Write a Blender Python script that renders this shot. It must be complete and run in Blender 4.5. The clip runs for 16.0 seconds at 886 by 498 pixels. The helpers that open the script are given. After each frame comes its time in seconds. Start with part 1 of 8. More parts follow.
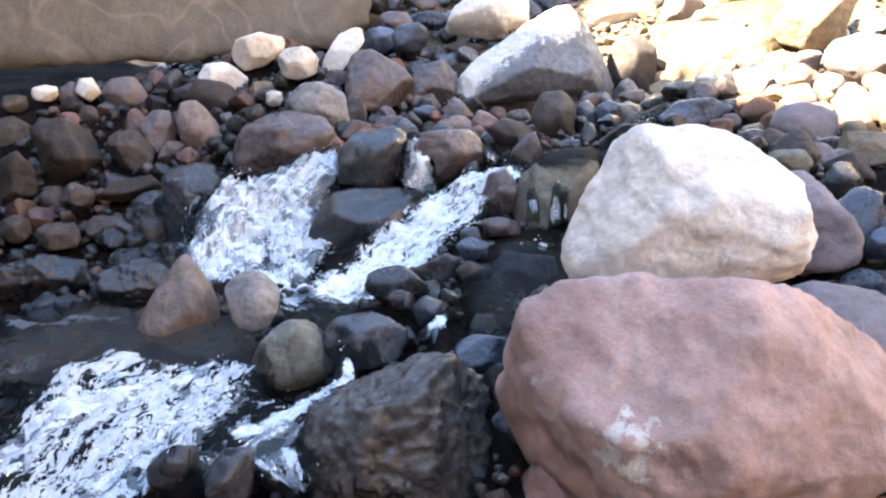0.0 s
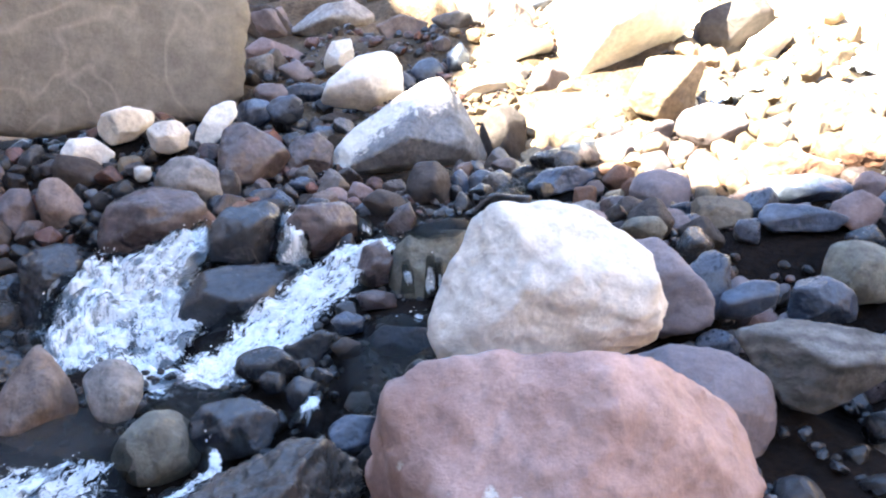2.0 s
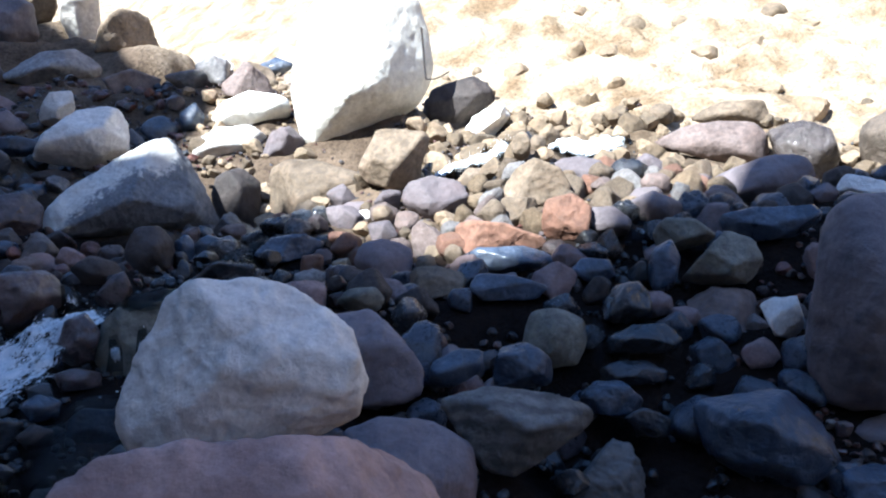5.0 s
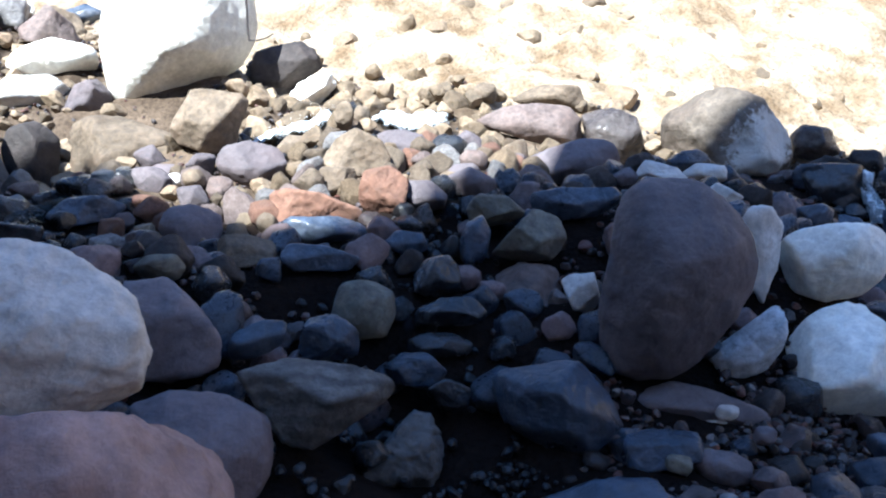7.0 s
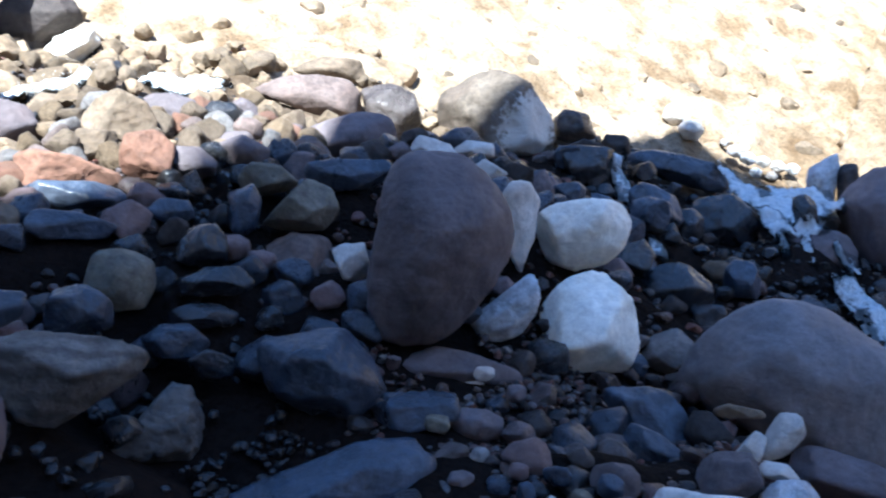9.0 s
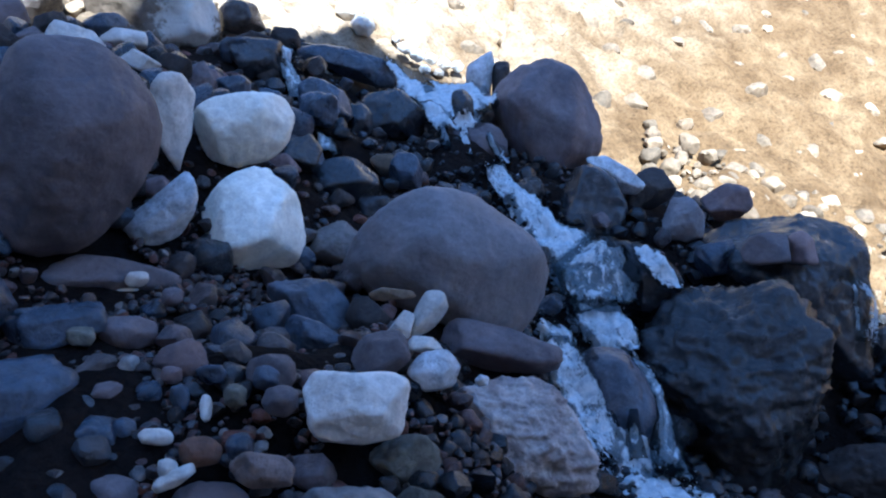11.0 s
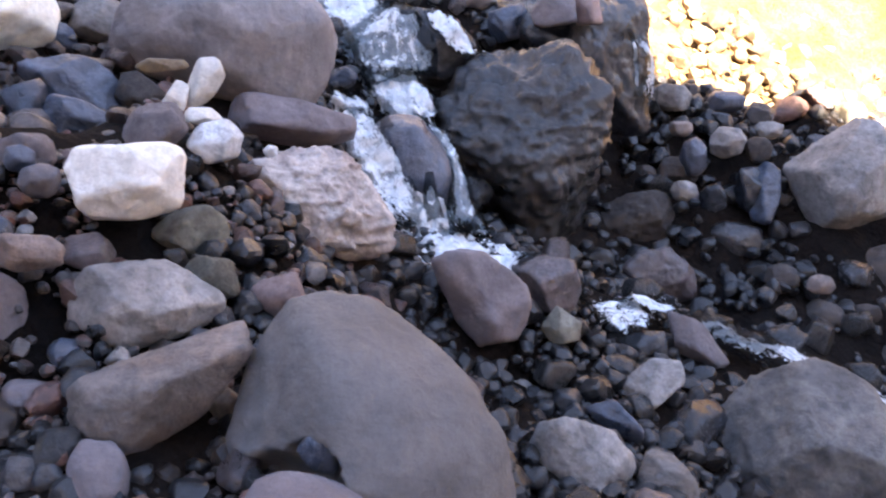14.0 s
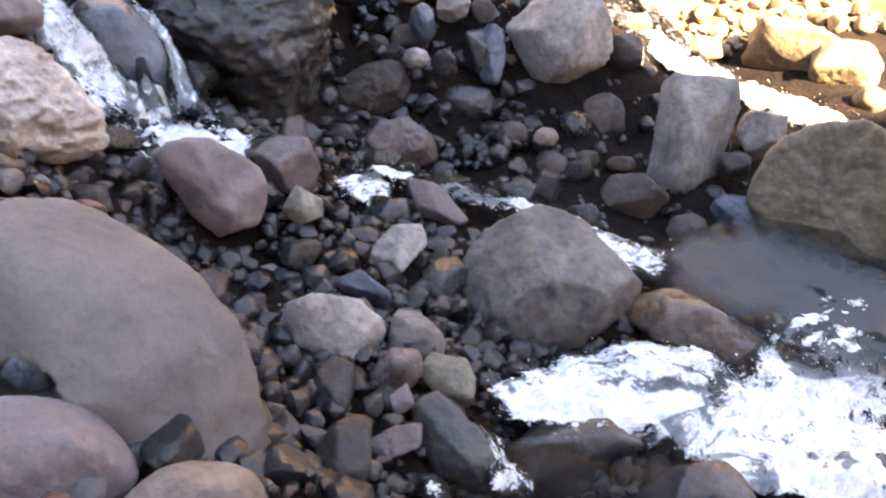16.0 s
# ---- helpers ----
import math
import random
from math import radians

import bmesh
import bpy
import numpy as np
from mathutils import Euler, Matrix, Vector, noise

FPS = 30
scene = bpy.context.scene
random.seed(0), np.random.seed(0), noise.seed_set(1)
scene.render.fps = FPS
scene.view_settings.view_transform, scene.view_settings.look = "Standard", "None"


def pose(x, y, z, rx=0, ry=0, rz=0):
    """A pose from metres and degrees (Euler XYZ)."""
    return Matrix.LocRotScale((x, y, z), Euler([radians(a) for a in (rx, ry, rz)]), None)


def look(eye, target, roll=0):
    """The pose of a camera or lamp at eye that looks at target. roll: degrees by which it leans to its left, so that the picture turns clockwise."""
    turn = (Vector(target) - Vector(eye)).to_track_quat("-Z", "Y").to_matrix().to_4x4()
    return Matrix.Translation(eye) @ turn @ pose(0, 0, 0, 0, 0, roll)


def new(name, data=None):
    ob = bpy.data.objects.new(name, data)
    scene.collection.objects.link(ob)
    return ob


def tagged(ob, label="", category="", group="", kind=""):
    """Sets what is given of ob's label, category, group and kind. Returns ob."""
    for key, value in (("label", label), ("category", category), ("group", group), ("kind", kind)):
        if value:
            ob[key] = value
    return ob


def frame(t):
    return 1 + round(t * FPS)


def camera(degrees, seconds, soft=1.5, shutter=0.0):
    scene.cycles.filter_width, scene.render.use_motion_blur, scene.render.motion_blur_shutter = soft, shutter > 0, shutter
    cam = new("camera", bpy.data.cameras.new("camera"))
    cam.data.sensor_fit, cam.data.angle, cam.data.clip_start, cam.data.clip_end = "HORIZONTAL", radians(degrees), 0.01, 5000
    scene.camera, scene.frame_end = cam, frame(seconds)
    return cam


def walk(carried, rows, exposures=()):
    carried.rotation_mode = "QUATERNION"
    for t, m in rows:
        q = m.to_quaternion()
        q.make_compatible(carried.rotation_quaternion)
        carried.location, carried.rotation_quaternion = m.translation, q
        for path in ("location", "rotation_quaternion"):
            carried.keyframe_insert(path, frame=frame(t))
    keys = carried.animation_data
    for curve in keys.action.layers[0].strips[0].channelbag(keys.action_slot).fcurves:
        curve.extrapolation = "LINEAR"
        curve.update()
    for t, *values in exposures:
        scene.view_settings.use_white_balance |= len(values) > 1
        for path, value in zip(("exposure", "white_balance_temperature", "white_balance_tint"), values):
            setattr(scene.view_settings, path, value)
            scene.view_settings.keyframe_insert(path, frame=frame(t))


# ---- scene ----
from mathutils.bvhtree import BVHTree

cam = camera(58.2, 16.0, soft=2.1, shutter=0.25)
METRES, EYE, TILT, LEAN, TURN = 1.2, 1.6, -6.0, -1.0, 0.0
ROWS = [
    (0.0, 0.0, 0.0, 0.0, 0.0, 0.0, -0.0),
    (0.5, 0.0187, -0.0006, 0.0164, -1.71, 1.3, 0.55),
    (1.0, 0.035, 0.0026, 0.0279, -2.96, 2.5, 1.43),
    (1.5, 0.0569, 0.0025, 0.0372, -5.6, 3.35, 1.94),
    (2.0, 0.0759, 0.0018, 0.0459, -7.71, 4.32, 2.58),
    (2.5, 0.1112, 0.0014, 0.0541, -10.73, 4.89, 3.01),
    (3.0, 0.1464, -0.0006, 0.0654, -15.73, 5.27, 3.68),
    (3.5, 0.1771, -0.0058, 0.0768, -19.87, 6.37, 4.35),
    (4.0, 0.1934, -0.0106, 0.0862, -22.28, 7.36, 4.89),
    (6.5, 0.2782, -0.0351, 0.08, -33.34, 5.6, 4.07),
    (7.0, 0.3113, -0.0281, 0.0732, -37.4, 4.65, 4.2),
    (7.5, 0.3256, -0.0225, 0.0718, -37.95, 4.94, 4.24),
    (8.0, 0.35, -0.0287, 0.0714, -37.61, 5.0, 4.27),
    (8.5, 0.3689, -0.0507, 0.0557, -41.96, 3.73, 4.34),
    (9.0, 0.3629, -0.0923, 0.0332, -52.46, 1.85, 4.61),
    (9.5, 0.3582, -0.0873, 0.0107, -58.07, 0.31, 4.86),
    (10.0, 0.4099, -0.1425, 0.0085, -67.73, -1.32, 4.81),
    (12.5, 0.4839, -0.2332, -0.0677, -77.24, -10.78, 6.45),
    (13.0, 0.4895, -0.245, -0.0957, -79.22, -14.36, 6.85),
    (13.5, 0.4954, -0.278, -0.1257, -83.38, -19.46, 7.13),
    (14.0, 0.4994, -0.3081, -0.1487, -87.51, -23.47, 7.1),
    (14.5, 0.5015, -0.3457, -0.1591, -91.77, -26.69, 6.75),
    (15.0, 0.4925, -0.3774, -0.1745, -96.98, -28.56, 6.43),
    (15.5, 0.4897, -0.4074, -0.1803, -101.35, -30.51, 6.46),
    (16.0, 0.4945, -0.4362, -0.1914, -105.31, -33.87, 5.55),
]
EXPOSURES = [(0.0, 4.34, 8200, 11), (1.0, 4.32, 7700, 10), (2.0, 4.3, 7200, 10), (2.5, 4.06, 7100, 10), (3.0, 3.54, 6950, 11), (3.5, 3.13, 5900, 9), (4.1, 2.24, 5600, 9), (6.3, 2.06, 5400, 8), (8.5, 2.12, 5450, 8), (9.5, 2.36, 5200, 7), (10.0, 2.38, 5100, 7),
             (12.5, 2.97, 5100, 8), (13.0, 3.54, 6200, 14), (13.5, 3.6, 6600, 18), (14.0, 4.1, 8900, 23), (14.5, 4.47, 10300, 19), (16.0, 4.48, 11000, 19)]
walk(cam, [(t, pose(0, 0, EYE, TILT, LEAN, TURN) @ pose(METRES * x, METRES * y, METRES * z, 90 + pitch, roll, yaw)) for t, x, y, z, yaw, pitch, roll in ROWS], EXPOSURES)

# the light of a clear morning: low sun over the left rim of the ravine, blue sky in the shade
SUN_FROM = Vector((-0.694, -0.324, 0.643))
world = bpy.data.worlds.new("sky")
scene.world = world
world.use_nodes = True
wn = world.node_tree.nodes
sky = wn.new("ShaderNodeTexSky")
sky.sky_type, sky.sun_disc = "NISHITA", False
sky.sun_elevation = math.asin(SUN_FROM.z)
sky.sun_rotation = math.atan2(SUN_FROM.x, SUN_FROM.y)
sky.altitude, sky.air_density, sky.dust_density, sky.ozone_density = 1500, 1.0, 0.4, 3.2
world.node_tree.links.new(sky.outputs["Color"], wn["Background"].inputs["Color"])
wn["Background"].inputs["Strength"].default_value = 0.10
sun = new("sun", bpy.data.lights.new("sun", "SUN"))
sun.data.energy, sun.data.angle, sun.data.color = 5.0, radians(0.53), (1.0, 0.95, 0.84)
sun.matrix_world = look(SUN_FROM * 40, (0, 0, 0))

# ---- materials ----


def node_material(name):
    m = bpy.data.materials.new(name)
    m.use_nodes = True
    nt = m.node_tree
    return m, nt, nt.nodes["Principled BSDF"]


def add(nt, kind, **values):
    n = nt.nodes.new(kind)
    for key, value in values.items():
        n.inputs[key].default_value = value
    return n


def ramp(nt, fac, stops):
    n = nt.nodes.new("ShaderNodeValToRGB")
    n.color_ramp.elements[0].position, n.color_ramp.elements[0].color = stops[0][0], (*stops[0][1], 1)
    n.color_ramp.elements[1].position, n.color_ramp.elements[1].color = stops[-1][0], (*stops[-1][1], 1)
    for p, c in stops[1:-1]:
        n.color_ramp.elements.new(p).color = (*c, 1)
    nt.links.new(fac, n.inputs["Fac"])
    return n.outputs["Color"]


def mix(nt, mode, fac, a, b):
    n = nt.nodes.new("ShaderNodeMix")
    n.data_type, n.blend_type = "RGBA", mode
    for key, value in ((0, fac), (6, a), (7, b)):
        if isinstance(value, (int, float)):
            n.inputs[key].default_value = value
        elif isinstance(value, tuple):
            n.inputs[key].default_value = (*value, 1)
        else:
            nt.links.new(value, n.inputs[key])
    return n.outputs[2]


def grey(v):
    return (v, v, v)


def rock_material(name, dark, light, stain, rough=0.85, wet=0.0, spots=0.2, layers=0.0, relief=1.0, island=False, palette=False, patches=(), veins=0.0):
    """Stone: mottling, speckle, stains, fine relief; each stone a little different."""
    m, nt, p = node_material(name)
    L = nt.links
    tc = nt.nodes.new("ShaderNodeTexCoord")
    info = nt.nodes.new("ShaderNodeNewGeometry" if island else "ShaderNodeObjectInfo")
    rnd = info.outputs["Random Per Island" if island else "Random"]
    shift = nt.nodes.new("ShaderNodeVectorMath")
    shift.operation = "MULTIPLY_ADD"
    shift.inputs[1].default_value = (37, 21, 53)
    L.new(rnd, shift.inputs[0])
    L.new(tc.outputs["Object"], shift.inputs[2])
    at = shift.outputs[0]
    n1 = add(nt, "ShaderNodeTexNoise", Scale=4.2, Detail=8, Roughness=0.62, Distortion=0.5)
    n2 = add(nt, "ShaderNodeTexNoise", Scale=70, Detail=4, Roughness=0.7)
    n3 = add(nt, "ShaderNodeTexNoise", Scale=1.6, Detail=5, Roughness=0.6, Distortion=1.2)
    n4 = add(nt, "ShaderNodeTexNoise", Scale=19, Detail=7, Roughness=0.65)
    for n in (n1, n2, n3, n4):
        L.new(at, n.inputs["Vector"])
    mid = tuple((a + b) / 2 for a, b in zip(dark, light))
    col = ramp(nt, n1.outputs["Fac"], ((0.3, dark), (0.52, mid), (0.74, light)))
    col = mix(nt, "MIX", ramp(nt, n3.outputs["Fac"], ((0.5, grey(0)), (0.72, grey(0.75)))), col, stain)
    col = mix(nt, "MULTIPLY", spots, col, ramp(nt, n2.outputs["Fac"], ((0.34, grey(0.5)), (0.62, grey(1.2)))))
    col = mix(nt, "MULTIPLY", 0.55 * min(1.0, relief * relief), col, ramp(nt, n4.outputs["Fac"], ((0.36, grey(0.42)), (0.5, grey(0.95)), (0.64, grey(1.4)))))
    if layers:
        w = add(nt, "ShaderNodeTexWave", Scale=4.0, Distortion=9.0, Detail=6)
        w.bands_direction = "Z"
        L.new(at, w.inputs["Vector"])
        col = mix(nt, "MULTIPLY", layers, col, ramp(nt, w.outputs["Fac"], ((0.1, grey(0.45)), (0.8, grey(1.2)))))
    if veins:
        n5 = add(nt, "ShaderNodeTexNoise", Scale=1.1, Detail=2, Roughness=0.5, Distortion=0.5)
        L.new(at, n5.inputs["Vector"])
        col = mix(nt, "MIX", ramp(nt, n5.outputs["Fac"], ((0.475, grey(0)), (0.5, grey(veins)), (0.53, grey(0)))), col, (0.5, 0.48, 0.45))
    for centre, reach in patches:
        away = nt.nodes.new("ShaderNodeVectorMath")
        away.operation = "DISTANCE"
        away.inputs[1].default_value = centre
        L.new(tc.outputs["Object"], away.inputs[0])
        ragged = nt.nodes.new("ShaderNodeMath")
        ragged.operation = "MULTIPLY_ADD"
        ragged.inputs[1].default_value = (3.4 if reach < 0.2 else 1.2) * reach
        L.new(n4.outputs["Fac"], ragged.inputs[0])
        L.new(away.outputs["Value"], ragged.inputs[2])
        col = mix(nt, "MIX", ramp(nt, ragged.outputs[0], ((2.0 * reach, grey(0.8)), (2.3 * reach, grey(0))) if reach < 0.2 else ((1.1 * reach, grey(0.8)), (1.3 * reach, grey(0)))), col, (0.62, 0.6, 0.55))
    if palette:
        own = ramp(nt, rnd, ((0.0, (0.5, 0.46, 0.46)), (0.28, (0.95, 0.82, 0.8)), (0.42, (2.1, 0.85, 0.55)), (0.48, (0.75, 0.95, 1.2)), (0.7, (1.25, 1.2, 1.15)), (0.85, (1.5, 0.75, 0.62)), (0.94, (1.0, 1.1, 1.2)), (1.0, (2.6, 2.5, 2.35))))
        col = mix(nt, "MULTIPLY", 1.0, col, own)
    tint = add(nt, "ShaderNodeHueSaturation")
    tint.inputs["Saturation"].default_value = 1.0
    mr = add(nt, "ShaderNodeMapRange")
    mr.inputs["To Min"].default_value, mr.inputs["To Max"].default_value = (0.45, 1.5) if island else (0.8, 1.2)
    L.new(rnd, mr.inputs["Value"])
    L.new(mr.outputs[0], tint.inputs["Value"])
    L.new(col, tint.inputs["Color"])
    L.new(tint.outputs["Color"], p.inputs["Base Color"])
    if wet:
        L.new(ramp(nt, n1.outputs["Fac"], ((0.35, grey(max(0.08, 0.45 - 0.35 * wet))), (0.7, grey(0.62 - 0.3 * wet)))), p.inputs["Roughness"])
        p.inputs["Coat Weight"].default_value, p.inputs["Coat Roughness"].default_value = 0.45 * wet, 0.15
    else:
        L.new(ramp(nt, n4.outputs["Fac"], ((0.35, grey(rough - 0.18)), (0.62, grey(rough)))), p.inputs["Roughness"])
    p.inputs["Specular IOR Level"].default_value = 0.3 if wet else 0.4
    b0 = add(nt, "ShaderNodeBump", Strength=min(1.0, 0.3 * relief), Distance=0.05)
    L.new(n1.outputs["Fac"], b0.inputs["Height"])
    b1 = add(nt, "ShaderNodeBump", Strength=min(1.0, 0.75 * relief), Distance=0.025)
    L.new(b0.outputs["Normal"], b1.inputs["Normal"])
    b2 = add(nt, "ShaderNodeBump", Strength=0.35 * relief, Distance=0.004)
    L.new(n4.outputs["Fac"], b1.inputs["Height"])
    L.new(n2.outputs["Fac"], b2.inputs["Height"])
    L.new(b1.outputs["Normal"], b2.inputs["Normal"])
    L.new(b2.outputs["Normal"], p.inputs["Normal"])
    return m


ROCK = {
    "pale": rock_material("pale granite", (0.44, 0.42, 0.39), (0.7, 0.67, 0.62), (0.53, 0.485, 0.44), spots=0.2, relief=0.7),
    "white": rock_material("white granite", (0.68, 0.665, 0.59), (0.92, 0.9, 0.82), (0.64, 0.6, 0.5), spots=0.2, relief=0.65),
    "red": rock_material("reddish andesite", (0.13, 0.092, 0.09), (0.26, 0.19, 0.182), (0.18, 0.125, 0.118), spots=0.2, relief=0.7),
    "brown": rock_material("purple-brown andesite", (0.085, 0.073, 0.079), (0.185, 0.157, 0.164), (0.14, 0.108, 0.108), spots=0.2, relief=0.7),
    "dome": rock_material("grey-brown andesite", (0.066, 0.063, 0.064), (0.125, 0.119, 0.12), (0.1, 0.088, 0.082), spots=0.2, relief=0.6),
    "grey": rock_material("grey andesite", (0.1, 0.097, 0.097), (0.29, 0.275, 0.265), (0.2, 0.165, 0.145)),
    "crusted": rock_material("dark blue-grey andesite with a pale crust", (0.1, 0.11, 0.125), (0.21, 0.225, 0.245), (0.16, 0.15, 0.145),
                             patches=(((-0.62, -0.2, -0.12), 0.36), ((-0.42, -0.2, 0.08), 0.36), ((-0.22, -0.2, 0.25), 0.36), ((0.02, -0.2, 0.42), 0.36), ((0.26, -0.2, 0.44), 0.36))),
    "slate": rock_material("blue-grey basalt", (0.018, 0.026, 0.042), (0.08, 0.105, 0.15), (0.064, 0.068, 0.078), wet=0.6),
    "dark": rock_material("dark veined basalt", (0.035, 0.035, 0.037), (0.11, 0.108, 0.108), (0.14, 0.132, 0.122), rough=0.7, veins=0.08),
    "olive": rock_material("olive-grey stone", (0.06, 0.057, 0.047), (0.2, 0.19, 0.155), (0.14, 0.12, 0.085)),
    "tan": rock_material("tan stone", (0.1, 0.075, 0.05), (0.21, 0.162, 0.115), (0.145, 0.1, 0.065)),
    "beige": rock_material("beige massive rock", (0.105, 0.105, 0.103), (0.178, 0.177, 0.17), (0.11, 0.108, 0.105), spots=0.15, relief=0.6, veins=0.15),
    "pink": rock_material("pinkish stone", (0.115, 0.085, 0.075), (0.24, 0.19, 0.172), (0.18, 0.124, 0.104)),
    "orange": rock_material("orange-red stone", (0.14, 0.07, 0.046), (0.22, 0.12, 0.08), (0.145, 0.092, 0.066)),
    "rust": rock_material("rust-stained stone", (0.08, 0.068, 0.064), (0.185, 0.155, 0.145), (0.15, 0.085, 0.05)),
    "bluepale": rock_material("pale blue-grey stone", (0.42, 0.45, 0.48), (0.62, 0.64, 0.66), (0.45, 0.43, 0.42)),
    "violet": rock_material("violet-grey andesite", (0.12, 0.112, 0.118), (0.235, 0.222, 0.23), (0.17, 0.148, 0.145), relief=0.7),
    # darkened further, so that stones in the left hollow look shaded
    "umber": rock_material("umber andesite", (0.02, 0.017, 0.0165), (0.078, 0.064, 0.059), (0.058, 0.043, 0.037)),
    "ledge": rock_material("pinkish beige rough rock", (0.2, 0.155, 0.148), (0.7, 0.63, 0.585), (0.27, 0.19, 0.17), relief=1.4),
    "lichened": rock_material("reddish andesite with lichen", (0.27, 0.168, 0.147), (0.53, 0.365, 0.325), (0.39, 0.27, 0.24), relief=0.7,
                              patches=(((-0.20, -0.40, -0.06), 0.13), ((-0.44, -0.3, 0.11), 0.028))),
    # sun and shade split put into colour: tan sunlit half, pale shaded patch
    "patched": rock_material("boulder tan on its sunlit half, pale-crusted in shade", (0.085, 0.068, 0.052), (0.2, 0.165, 0.13), (0.14, 0.105, 0.08), patches=(((0.3, -0.36, -0.08), 0.48), ((0.42, -0.3, 0.06), 0.42))),
    "strata": rock_material("layered slate", (0.06, 0.058, 0.055), (0.21, 0.2, 0.188), (0.2, 0.16, 0.125), layers=0.6),
    "wetdark": rock_material("wet dark basalt", (0.011, 0.013, 0.017), (0.044, 0.048, 0.056), (0.04, 0.035, 0.034), wet=0.85),
    "black": rock_material("wet black basalt", (0.012, 0.013, 0.015), (0.045, 0.044, 0.046), (0.035, 0.031, 0.028), wet=0.65, relief=1.6),
    "wetbrown": rock_material("wet brown andesite", (0.036, 0.03, 0.028), (0.12, 0.1, 0.09), (0.085, 0.062, 0.05), wet=0.75, relief=1.3),
    "wetred": rock_material("wet red andesite", (0.034, 0.028, 0.03), (0.105, 0.082, 0.084), (0.07, 0.055, 0.054), wet=0.6),
    "gravel": rock_material("mixed gravel", (0.014, 0.013, 0.014), (0.1, 0.094, 0.093), (0.07, 0.05, 0.045), wet=0.3, island=True, palette=True),
    # wet gravel; laid in shaded gaps too, where its darkness paints the shade
    "wetshadegravel": rock_material("wet gravel", (0.005, 0.006, 0.0075), (0.028, 0.03, 0.035), (0.018, 0.0155, 0.0155), wet=0.6, island=True),
    "ochre": rock_material("ochre stone", (0.1, 0.07, 0.04), (0.24, 0.178, 0.112), (0.16, 0.108, 0.062)),
    "rubble": rock_material("dry tan rubble", (0.11, 0.08, 0.048), (0.28, 0.215, 0.145), (0.19, 0.13, 0.08), island=True),
}

# ---- forms ----


def lattice_noise(p, seed):
    """Smooth noise in -1..1 at the points p (n x 3)."""
    i = np.floor(p).astype(np.int64)
    f = p - i
    f = f * f * f * (f * (f * 6 - 15) + 10)
    total = np.zeros(len(p))
    for c in range(8):
        o = np.array((c & 1, (c >> 1) & 1, c >> 2))
        q = i + o
        h = (q[:, 0] * 374761393 + q[:, 1] * 668265263 + q[:, 2] * 2147483647 + seed * 974711) & 0xFFFFFFFF
        h = ((h ^ (h >> 13)) * 1274126177) & 0xFFFFFFFF
        h = h ^ (h >> 16)
        w = np.prod(np.where(o, f, 1 - f), axis=1)
        total += w * ((h & 0xFFFF) / 32767.5 - 1)
    return total


def fractal(p, seed, octaves=4, gain=0.5):
    total, a = np.zeros(len(p)), 1.0
    for k in range(octaves):
        total += a * lattice_noise(p * 2.0 ** k + 17.3 * k, seed + k)
        a *= gain
    return total


BALLS = {}


def ball(level):
    """Directions and faces of an icosphere."""
    if level not in BALLS:
        bm = bmesh.new()
        bmesh.ops.create_icosphere(bm, subdivisions=level, radius=1)
        bm.verts.ensure_lookup_table()
        v = np.array([tuple(x.co) for x in bm.verts])
        BALLS[level] = v / np.linalg.norm(v, axis=1)[:, None], [tuple(x.index for x in f.verts) for f in bm.faces]
        bm.free()
    return BALLS[level]


def mesh_from(name, verts, faces, material, smooth=True):
    me = bpy.data.meshes.new(name)
    me.from_pydata(np.asarray(verts).tolist(), [], faces)
    me.materials.append(material)
    if smooth:
        me.polygons.foreach_set("use_smooth", [True] * len(me.polygons))
    me.update()
    return me


# sharpness of the edges, lumps, fine relief of round, blocky and sharp stones
STYLE = {"r": (9, 0.04, 0.012, 0.9), "b": (17, 0.055, 0.02, 0.5), "s": (24, 0.05, 0.024, 0.5),
         "c": (30, 0.06, 0.026, 0.5), "f": (34, 0.035, 0.018, 0.85), "k": (44, 0.04, 0.014, 0.0)}


